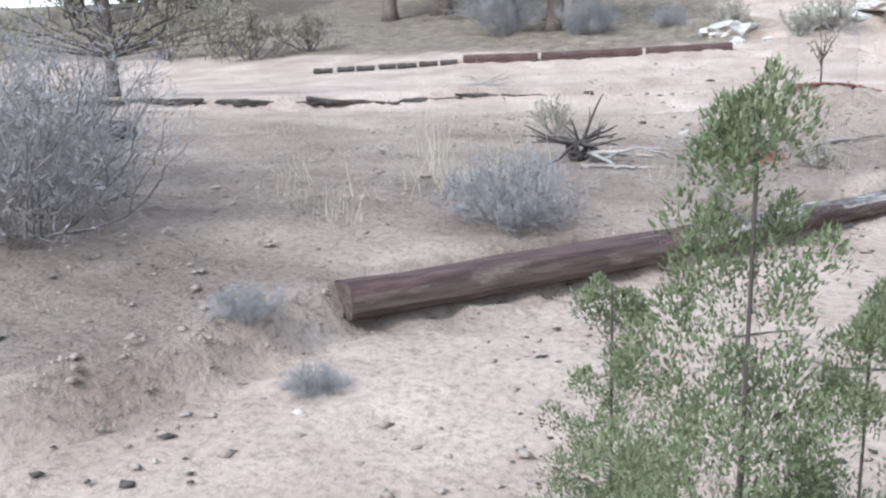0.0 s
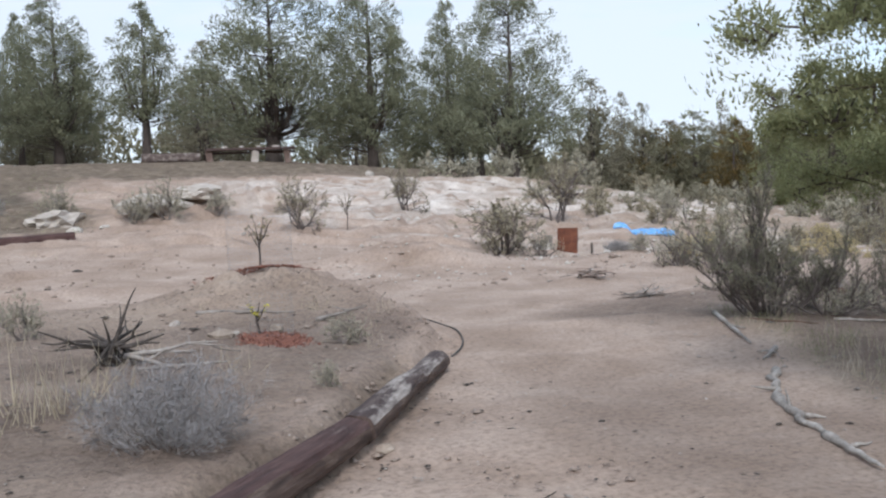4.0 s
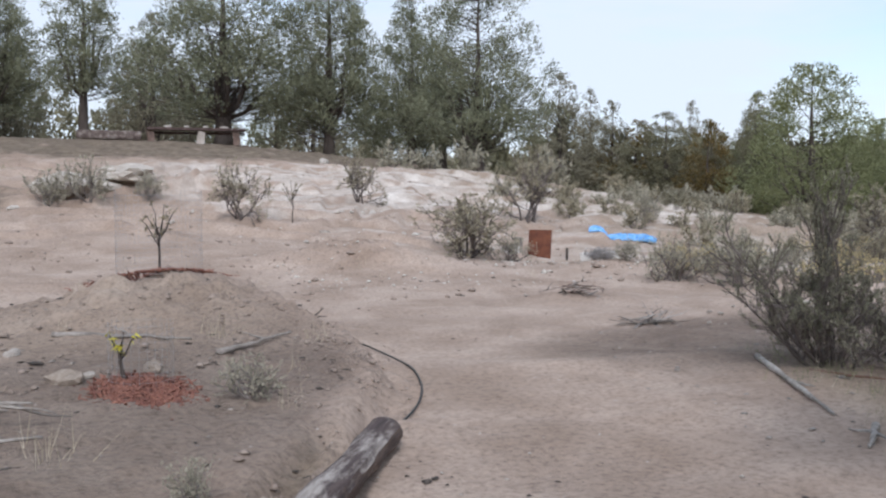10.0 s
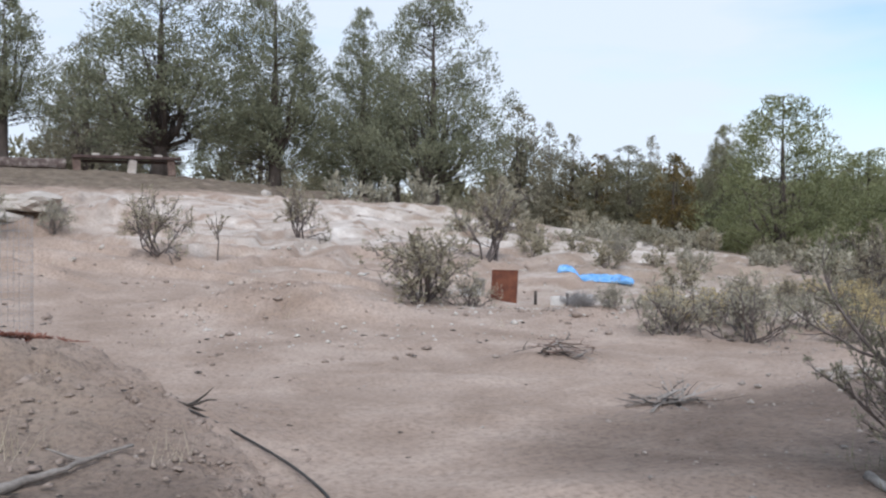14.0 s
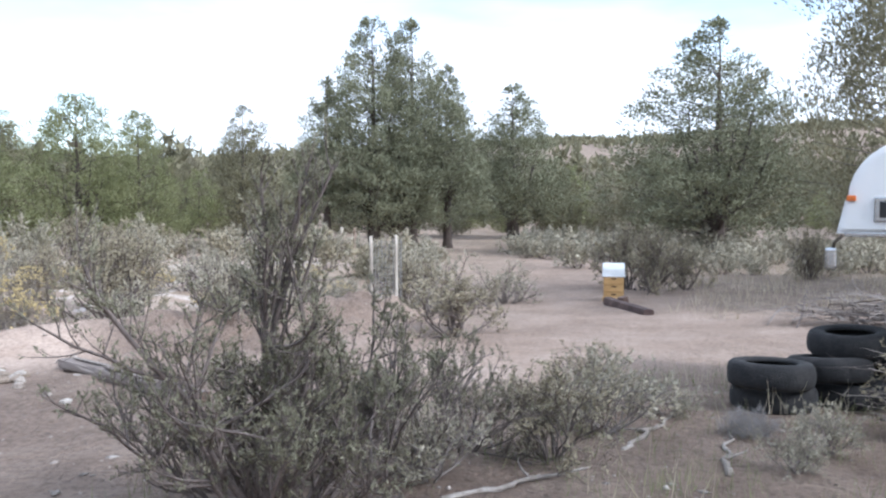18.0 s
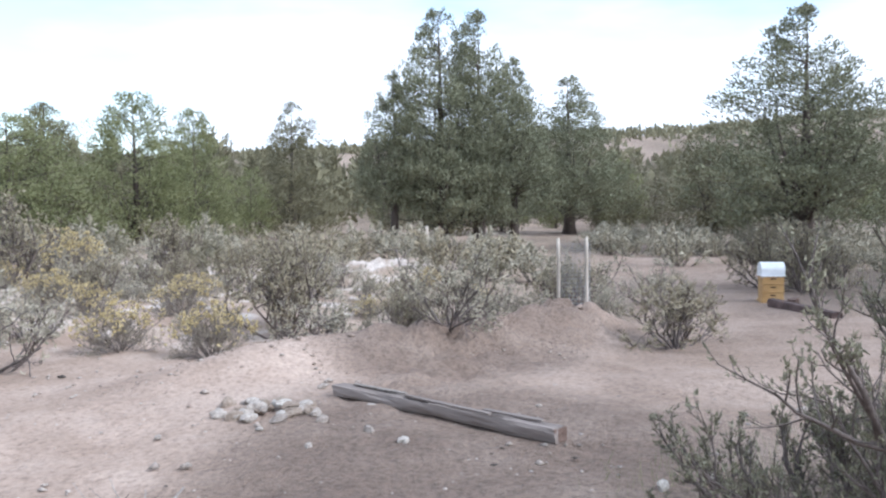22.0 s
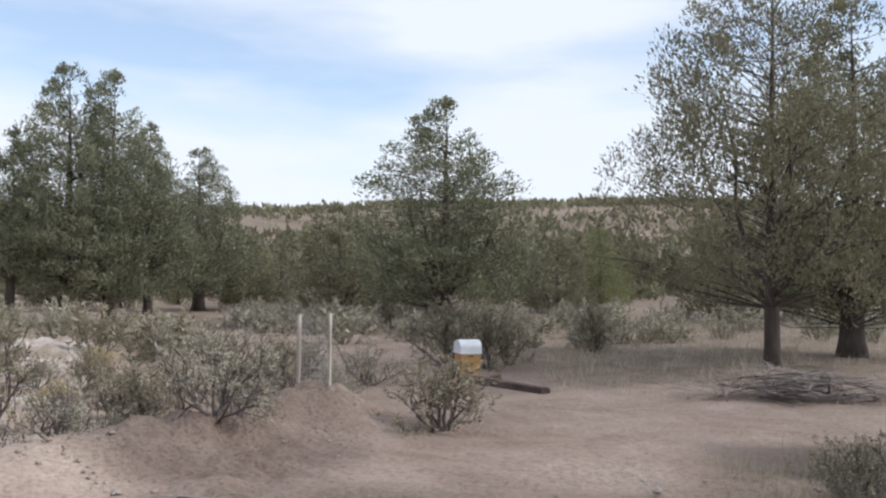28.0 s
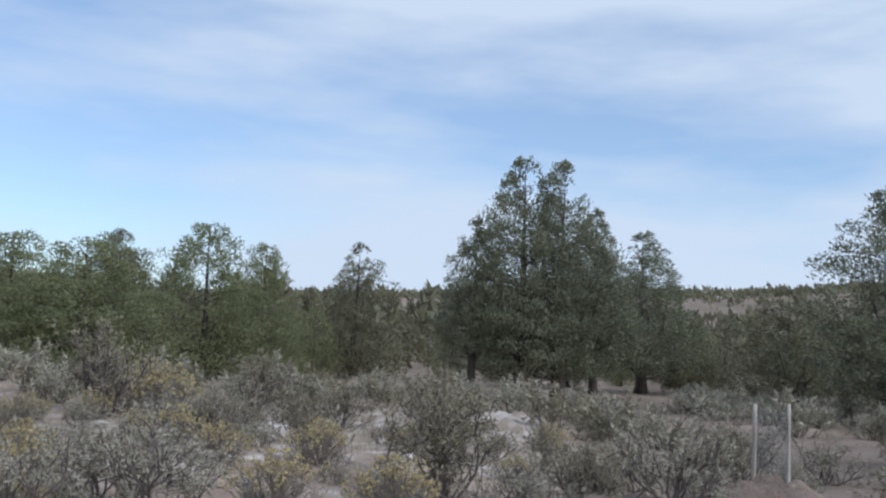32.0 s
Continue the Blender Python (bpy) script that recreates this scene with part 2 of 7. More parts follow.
ROCK = material("pale_rock", [(0.243, 0.203, 0.172), (0.464, 0.405, 0.354), (0.680, 0.656, 0.593)], scale=4, bump=0.7, bump_scale=18, obj_random=0.4)
ROCK_TAN = material("tan_rock", [(0.20, 0.15, 0.115), (0.33, 0.265, 0.21), (0.46, 0.39, 0.32)], scale=4, bump=0.7, bump_scale=18)
ROCK_WHITE = material("chalky_rock", [(0.300, 0.255, 0.215), (0.460, 0.405, 0.350), (0.620, 0.570, 0.510)], scale=2, bump=0.8, bump_scale=9)
CLOD = material("dirt_clod", [(0.190, 0.142, 0.112), (0.290, 0.226, 0.184), (0.400, 0.325, 0.270)], scale=8, bump=0.6, bump_scale=40)
CONCRETE = material("concrete_block", [(0.455, 0.429, 0.403), (0.624, 0.598, 0.559), (0.800, 0.780, 0.741)], scale=6, bump=0.6, bump_scale=50)
TARP = material("blue_tarp", [(0.08, 0.24, 0.55), (0.16, 0.40, 0.75), (0.40, 0.62, 0.86)], scale=5, bump=0.2, bump_scale=20, rough=0.45)
RUBBER = material("old_tyre_rubber", [(0.010, 0.010, 0.011), (0.020, 0.020, 0.021), (0.045, 0.043, 0.042)], scale=8, bump=0.3, bump_scale=60, rough=1.0)
HIVEWOOD = material("raw_pine_box", [(0.30, 0.17, 0.065), (0.47, 0.29, 0.12), (0.62, 0.43, 0.21)], scale=3, bump=0.4, bump_scale=40, stretch=(0.2, 1, 1))
HIVEGAP = material("dark_gap", [(0.02, 0.015, 0.01), (0.04, 0.03, 0.02)], scale=5)
TIN = material("pale_painted_tin", [(0.55, 0.58, 0.60), (0.72, 0.75, 0.77), (0.82, 0.84, 0.85)], scale=4, rough=0.45, bump=0.15, bump_scale=12)
STAKE = material("wooden_stake", [(0.13, 0.09, 0.065), (0.26, 0.19, 0.14), (0.38, 0.30, 0.23)], scale=4, bump=0.5, bump_scale=60)
STAKE_PALE = material("pale_stake", [(0.36, 0.30, 0.24), (0.52, 0.46, 0.39), (0.66, 0.61, 0.54)], scale=4, bump=0.4, bump_scale=60)
WIRE = material("galvanised_wire", [(0.30, 0.30, 0.31), (0.42, 0.42, 0.43)], scale=5, rough=0.5, metal=0.6, bump=0)
HOSE = material("black_hose", [(0.015, 0.014, 0.013), (0.05, 0.045, 0.04)], scale=6, rough=0.6, bump=0.2)
WHITEPAINT = material("white_camper_paint", [(0.70, 0.72, 0.74), (0.80, 0.82, 0.83), (0.84, 0.85, 0.86)], scale=1.5, rough=0.35, bump=0.05, bump_scale=8)
GLASS_DARK = material("dark_window_glass", [(0.02, 0.022, 0.025), (0.04, 0.045, 0.05)], scale=2, rough=0.08, bump=0)
CHROME = material("dull_chrome", [(0.45, 0.46, 0.47), (0.6, 0.61, 0.62)], scale=3, rough=0.25, metal=0.9, bump=0)
ORANGE = material("orange_lens", [(0.55, 0.13, 0.02), (0.7, 0.2, 0.03)], scale=5, rough=0.3, bump=0)
PINK = material("pink_plastic", [(0.6, 0.05, 0.16), (0.75, 0.12, 0.24)], scale=5, rough=0.4, bump=0)
WHITE = material("white_plastic", [(0.7, 0.7, 0.7), (0.8, 0.8, 0.8)], scale=5, rough=0.5, bump=0.1)
YELLOW_LEAF = material("yellow_leaf", [(0.42, 0.36, 0.02), (0.62, 0.55, 0.06), (0.72, 0.66, 0.12)], scale=5, island=0.4, rough=0.7, bump=0, through_light=0.3)
DRY_LEAF = material("withered_leaf", [(0.10, 0.085, 0.05), (0.19, 0.16, 0.09), (0.28, 0.22, 0.13)], scale=5, island=0.4, rough=0.8, bump=0)


def ground_material():
    """Bare tan dirt, paler and chalky up the slope, dark litter under the trees; grain, pebbles and scuffs."""
    m = bpy.data.materials.new("dirt_ground")
    m.use_nodes = True
    n, l = m.node_tree.nodes, m.node_tree.links
    bsdf = n["Principled BSDF"]
    bsdf.inputs["Roughness"].default_value = 0.95
    co = n.new("ShaderNodeTexCoord")

    def tex(scale, detail=5, rough=0.55, warp=0.0):
        t = n.new("ShaderNodeTexNoise")
        t.inputs["Scale"].default_value, t.inputs["Detail"].default_value, t.inputs["Roughness"].default_value = scale, detail, rough
        t.inputs["Distortion"].default_value = warp
        l.new(co.outputs["Object"], t.inputs["Vector"])
        return t.outputs["Fac"]

    def ramped(fac, stops):
        r = n.new("ShaderNodeValToRGB")
        el = r.color_ramp.elements
        while len(el) < len(stops):
            el.new(0.5)
        for e, (p, c) in zip(el, stops):
            e.position, e.color = p, (*c, 1) if isinstance(c, tuple) else (c, c, c, 1)
        l.new(fac, r.inputs["Fac"])
        return r.outputs["Color"]

    def mix(fac, a, b, kind="MIX"):
        x = n.new("ShaderNodeMix")
        x.data_type, x.blend_type = "RGBA", kind
        if isinstance(fac, float):
            x.inputs[0].default_value = fac
        else:
            l.new(fac, x.inputs[0])
        l.new(a, x.inputs[6])
        l.new(b, x.inputs[7])
        return x.outputs[2]

    def attr(name):
        a = n.new("ShaderNodeAttribute")
        a.attribute_name = name
        return a.outputs["Fac"]

    dirt = ramped(tex(0.8, 6, 0.6, 0.4), [(0.3, (0.286, 0.207, 0.155)), (0.5, (0.378, 0.284, 0.223)), (0.72, (0.481, 0.378, 0.309))])
    fine = ramped(tex(22, 6, 0.7), [(0.34, (0.52, 0.5, 0.49)), (0.5, (1.0, 1.0, 1.0)), (0.7, (1.25, 1.24, 1.23))])
    dirt = mix(0.75, dirt, fine, "MULTIPLY")
    chalk = ramped(tex(1.1, 6, 0.65), [(0.3, (0.40, 0.335, 0.28)), (0.5, (0.56, 0.49, 0.43)), (0.68, (0.76, 0.70, 0.635))])
    chalk = mix(0.6, chalk, fine, "MULTIPLY")
    litter = ramped(tex(2.4, 7, 0.7), [(0.3, (0.081, 0.057, 0.041)), (0.5, (0.173, 0.131, 0.093)), (0.7, (0.281, 0.225, 0.162))])
    litter = mix(0.8, litter, fine, "MULTIPLY")
    scrub = ramped(tex(1.6, 7, 0.7), [(0.3, (0.178, 0.131, 0.093)), (0.5, (0.281, 0.214, 0.157)), (0.7, (0.378, 0.303, 0.230))])
    scrub = mix(0.8, scrub, fine, "MULTIPLY")
    damp = ramped(tex(1.3, 7, 0.65, 0.5), [(0.3, (0.135, 0.092, 0.069)), (0.5, (0.216, 0.157, 0.120)), (0.72, (0.324, 0.251, 0.201))])
    damp = mix(0.8, damp, fine, "MULTIPLY")
    colour = mix(attr("scrub"), dirt, scrub)
    colour = mix(attr("damp"), colour, damp)
    colour = mix(attr("chalk"), colour, chalk)
    colour = mix(attr("litter"), colour, litter)
    # scattered small pale pebbles
    vor = n.new("ShaderNodeTexVoronoi")
    vor.inputs["Scale"].default_value = 7.0
    l.new(co.outputs["Object"], vor.inputs["Vector"])
    spots = ramped(vor.outputs["Distance"], [(0.05, 0.75), (0.085, 0.0)])
    few = ramped(tex(1.7, 2), [(0.52, 0.0), (0.6, 1.0)])
    both = mix(1.0, spots, few, "MULTIPLY")
    pale = n.new("ShaderNodeRGB")
    pale.outputs[0].default_value = (0.52, 0.48, 0.44, 1)
    colour = mix(both, colour, pale.outputs[0])
    l.new(colour, bsdf.inputs["Base Color"])
    bump = n.new("ShaderNodeBump")
    bump.inputs["Strength"].default_value = 0.9
    deep = n.new("ShaderNodeMath")
    deep.operation = "MULTIPLY_ADD"
    l.new(attr("damp"), deep.inputs[0])
    deep.inputs[1].default_value, deep.inputs[2].default_value = 0.1, 0.036
    l.new(deep.outputs[0], bump.inputs["Distance"])
    hsum = n.new("ShaderNodeMath")
    hsum.operation = "MULTIPLY_ADD"
    l.new(tex(28, 6, 0.7), hsum.inputs[0])
    hsum.inputs[1].default_value = 0.4
    l.new(tex(5, 6, 0.65, 0.5), hsum.inputs[2])
    l.new(hsum.outputs[0], bump.inputs["Height"])
    l.new(bump.outputs["Normal"], bsdf.inputs["Normal"])
    return m


DIRT = ground_material()

# ---- the lie of the land ----
TERRACE = [(-9, 0.6), (-4.2, 1.4), (-3.0, 2.1), (-2.35, 3.2), (-2.15, 4.25), (-0.6, 6.0), (0.7, 8.25), (1.42, 9.6), (1.62, 10.6),
           (1.45, 11.9), (0.9, 13.2), (-0.4, 14.2), (-3, 14.4), (-7, 13.2), (-12, 12), (-14, 5)]
# bumps: x, y, half lengths along and across, turn in degrees, height
BUMPS = [(5.6, 8.6, 2.2, 1.8, 0, 0.12), (7.9, 11.6, 1.4, 1.4, 0, 0.1), (17.0, 0.0, 5.0, 4.0, 0, 0.2), (-12.5, 15.0, 5.0, 4.5, 0, 0.4), (0.35, 12.5, 1.15, 0.85, 10, 0.42), (0.95, 11.2, 0.6, 0.9, 0, 0.14), (5.0, 19.0, 1.3, 0.6, -25, 0.34), (4.0, 19.6, 1.2, 0.8, 0, 0.15),
         (9.2, 17.8, 0.9, 0.5, 20, 0.16), (6.1, 14.4, 0.6, 0.4, 0, 0.1), (11.0, 10.9, 1.7, 0.5, -42, 0.30), (12.6, 9.7, 0.9, 0.5, -20, 0.26),
         (9.6, 12.4, 1.0, 0.5, -35, 0.16), (10.3, 22.3, 3.2, 2.2, 0, -0.42), (21.4, 13.9, 2.2, 1.6, 0, 0.3), (22.8, 12.7, 1.8, 1.2, 0, 0.18), (14.5, 15.5, 3.0, 1.6, -30, 0.3),
         (-3.2, 17.6, 3.2, 0.35, 5, 0.14), (3.2, 9.9, 1.1, 0.3, -15, 0.06), (17.0, 38.5, 5.0, 1.6, 10, 0.4), (1.5, 30.5, 1.5, 0.9, 0, 0.55), (4.2, 31.0, 1.2, 0.8, 0, 0.45)]


BANK = ((-16, -8.4, -7.6, -6.6, -5.6, -4.5, -3.4, -1.6), (9.5, 14.7, 15.6, 16.7, 17.5, 18.6, 20.0, 21.4))


def ramp(v, a, b):
    t = np.clip((np.asarray(v, float) - a) / (b - a), 0, 1)
    return t * t * (3 - 2 * t)


def inside_by(x, y, poly):
    """How far a place lies inside a polygon, in metres; below 0 outside it."""
    x, y = np.asarray(x, float), np.asarray(y, float)
    best, within = np.full(x.shape, 1e9), np.zeros(x.shape, bool)
    for (ax, ay), (bx, by) in zip(poly, poly[1:] + poly[:1]):
        dx, dy = bx - ax, by - ay
        s = np.clip(((x - ax) * dx + (y - ay) * dy) / (dx * dx + dy * dy), 0, 1)
        best = np.minimum(best, np.hypot(x - ax - s * dx, y - ay - s * dy))
        crosses = ((ay > y) != (by > y)) & (x < (by - ay and (y - ay) / (by - ay) * dx) + ax)
        within ^= crosses
    return np.where(within, best, -best)


def land(x, y):
    """The ground's height, without its small relief."""
    x, y = np.asarray(x, float), np.asarray(y, float)
    z = -0.32 * ramp(x, 8, 18) - 0.15 * ramp(x, 18, 40)
    up = np.interp(y, [15, 20, 24, 30, 38, 46, 60, 100, 400], [0, 0.2, 0.55, 1.15, 2.3, 3.6, 4.2, 4.6, 5])
    z = z + up * np.interp(x, [-60, 6, 16, 22, 32, 50], [1, 1, 0.88, 0.66, 0.3, 0.1])
    within = inside_by(x, y, TERRACE)
    z = z + 0.22 * ramp(within, -0.07, 0.13) + 0.1 * ramp(within, 0.3, 2.0)
    for bx, by, rx, ry, turn, height in BUMPS:
        c, s = math.cos(radians(turn)), math.sin(radians(turn))
        u, v = ((x - bx) * c + (y - by) * s) / rx, ((y - by) * c - (x - bx) * s) / ry
        z = z + height * np.exp(-0.7 * (u * u + v * v))
    # worn ledges across the chalky slope
    run = 0.42 * y + 0.9 * np.sin(0.33 * x + 0.21 * y) + 0.45 * np.sin(0.9 * x - 0.4 * y + 1.0) + 0.22 * np.sin(2.3 * x + 0.8 * y + 2.0)
    part_way = run - np.floor(run)
    z = z + 0.26 * (ramp(part_way, 0.0, 0.22) - part_way) * ramp(y, 21, 25) * (1 - ramp(y, 37, 41)) * ramp(x, -4, 1) * (1 - ramp(x, 22, 30))
    # dug face in the spoil heap above the turn
    cut = (y - 19.7) + 0.25 * (x - 4.8) + 0.12 * np.sin(5 * x) + 0.05 * np.sin(13 * x)
    z = z + 0.26 * ramp(cut, -0.07, 0.06) * np.exp(-((x - 4.9) / 0.85) ** 2 - np.maximum(cut, 0) / 0.9)
    # cut bank along the upper track
    past = y - np.interp(x, BANK[0], BANK[1]) - 0.16 * np.sin(2.1 * x) - 0.07 * np.sin(6.3 * x + 1)
    z = z + 0.2 * ramp(past, -0.09, 0.07) * (1 - ramp(past, 0.4, 3.5)) * (1 - ramp(x, -3.2, -1.2)) * ramp(x, -16, -13)
    # loose soil sunk behind the border logs
    z = z - 0.13 * np.exp(-((within - 0.17) / 0.09) ** 2) * ramp(y, 4.1, 4.6) * (1 - ramp(y, 7.7, 8.3)) * (x > -3)
    # far ridges to the east and north-east
    r, way = np.hypot(x, y), np.arctan2(y, x)
    crest = np.interp(np.degrees(way), [-60, -25, -14, -5, 0, 15, 25, 38, 50, 75], [33, 32.5, 31.5, 28.5, 26, 19, 17, 20.5, 14, 11])
    crest = crest + 1.0 * np.sin(way * 11) + 0.8 * np.sin(way * 23 + 1)
    z = z + ramp(r, 120, 480) * crest * ramp(x, -100, 200)
    return z


def height(x, y):
    return float(land(x, y))

# ---- mesh helpers ----
class Build:
    """Gathers vertices and faces of one mesh."""

    def __init__(self):
        self.v, self.f, self.n = [], [], 0

    def add(self, verts, faces):
        verts, faces = np.asarray(verts, float), np.asarray(faces, int)
        self.v.append(verts)
        self.f.append(faces + self.n)
        self.n += len(verts)

    def mesh(self, name):
        me = bpy.data.meshes.new(name)
        if not self.v:
            return me
        v = np.concatenate(self.v)
        corners = np.concatenate([f.ravel() for f in self.f])
        sides = np.concatenate([np.full(len(f), f.shape[1]) for f in self.f])
        me.vertices.add(len(v))
        me.vertices.foreach_set("co", v.ravel())
        me.loops.add(len(corners))
        me.loops.foreach_set("vertex_index", corners)
        me.polygons.add(len(sides))
        me.polygons.foreach_set("loop_start", np.concatenate([[0], np.cumsum(sides)[:-1]]))
        me.update(calc_edges=True)
        return me


def part(name, data, mat, parent=None, label="", at=None):
    """One mesh object, under a thing or a part where one is given."""
    if isinstance(data, Build):
        data = data.mesh(name)
    elif isinstance(data, bmesh.types.BMesh):
        me = bpy.data.meshes.new(name)
        data.to_mesh(me)
        data.free()
        data = me
    if mat and not data.materials:
        data.materials.append(mat)
    ob = new(name, data)
    if at is not None:
        ob.matrix_basis = at
    if parent:
        ob.parent = parent
    return tagged(ob, label)


def tube(b, pts, radii, sides=6, cap=True):
    pts = np.asarray(pts, float)
    radii = np.broadcast_to(np.asarray(radii, float), (len(pts),))
    ahead = np.gradient(pts, axis=0)
    ahead /= np.linalg.norm(ahead, axis=1)[:, None] + 1e-9
    up = np.array([0, 0, 1.0]) if abs(ahead[0, 2]) < 0.9 else np.array([1.0, 0, 0])
    a = np.cross(ahead, up)
    a /= np.linalg.norm(a, axis=1)[:, None] + 1e-9
    c = np.cross(ahead, a)
    ang = np.linspace(0, 2 * np.pi, sides, endpoint=False)
    ring = a[:, None] * np.cos(ang)[None, :, None] + c[:, None] * np.sin(ang)[None, :, None]
    v = (pts[:, None] + ring * radii[:, None, None]).reshape(-1, 3)
    i, j = np.meshgrid(np.arange(len(pts) - 1), np.arange(sides), indexing="ij")
    k = (j + 1) % sides
    f = np.stack([i * sides + j, i * sides + k, (i + 1) * sides + k, (i + 1) * sides + j], -1).reshape(-1, 4)
    start = b.n
    b.add(v, f)
    if cap:
        b.f.append(start + np.arange(sides)[None, ::-1])
        b.f.append(start + (len(pts) - 1) * sides + np.arange(sides)[None])


def blades(b, rng, centres, ways, size, count, width, spread, facing=None):
    """Tufts of small pointed leaves: at each centre a number of them round its way, turned to face outward where that is given."""
    centres, ways = np.repeat(centres, count, 0), np.repeat(ways, count, 0)
    size = np.repeat(np.broadcast_to(size, (len(centres) // count,)), count) * rng.uniform(0.6, 1.25, len(centres))
    d = ways + rng.normal(0, spread, ways.shape)
    d /= np.linalg.norm(d, axis=1)[:, None] + 1e-9
    out = rng.normal(0, 1, d.shape)
    if facing is not None:
        out = np.repeat(facing, count, 0) + out * 0.42
    side = np.cross(d, out)
    side /= np.linalg.norm(side, axis=1)[:, None] + 1e-9
    base = centres + rng.normal(0, 0.25, centres.shape) * size[:, None]
    half = side * (size * width * 0.5)[:, None]
    v = np.stack([base + half, base - half, base + d * size[:, None]], 1).reshape(-1, 3)
    b.add(v, np.arange(len(v)).reshape(-1, 3))


def box_bm(sx, sy, sz, bevel=0.01, at=(0, 0, 0), turn=0.0):
    """A box with rounded edges, its base at the given place."""
    bm = bmesh.new()
    bmesh.ops.create_cube(bm, size=1, matrix=Matrix.Diagonal((sx, sy, sz, 1)))
    if bevel:
        bmesh.ops.bevel(bm, geom=list(bm.edges), offset=bevel, segments=2, affect="EDGES", profile=0.6)
    bmesh.ops.transform(bm, matrix=Matrix.Translation(Vector(at) + Vector((0, 0, sz / 2))) @ Matrix.Rotation(turn, 4, "Z"), verts=bm.verts)
    return bm


def rock_mesh(name, rng, size, flat=0.65, cuts=2, rough=0.22):
    bm = bmesh.new()
    bmesh.ops.create_icosphere(bm, subdivisions=cuts, radius=1)
    shift = Vector(rng.uniform(-50, 50, 3))
    for v in bm.verts:
        k = 1 + rough * 2 * noise.noise(v.co * 1.1 + shift) + rough * noise.noise(v.co * 3 + shift)
        v.co = Vector((v.co.x * k, v.co.y * k * 0.8, max(v.co.z * k * flat, -0.6))) * size
    me = bpy.data.meshes.new(name)
    bm.to_mesh(me)
    bm.free()
    return me


def roughened(b_or_mesh, amount, scale, seed=0.0):
    me = b_or_mesh
    for v in me.vertices:
        p = v.co * scale + Vector((seed, seed * 2, 0))
        v.co += Vector((noise.noise(p), noise.noise(p + Vector((7, 3, 1))), noise.noise(p + Vector((1, 9, 5))))) * amount
    return me


# ---- the ground, one sheet to the horizon ----
def spaced(runs, far, count):
    """Grid lines: runs of even steps, then wider and wider to both sides."""
    inner = np.concatenate([np.arange(lo, hi, step) for (lo, step), (hi, _) in zip(runs, runs[1:])])
    before, after = np.geomspace(runs[0][1], far, count), np.geomspace(runs[-2][1], far, count)
    return np.concatenate([(inner[0] - np.cumsum(before))[::-1], inner, inner[-1] + np.cumsum(after)])


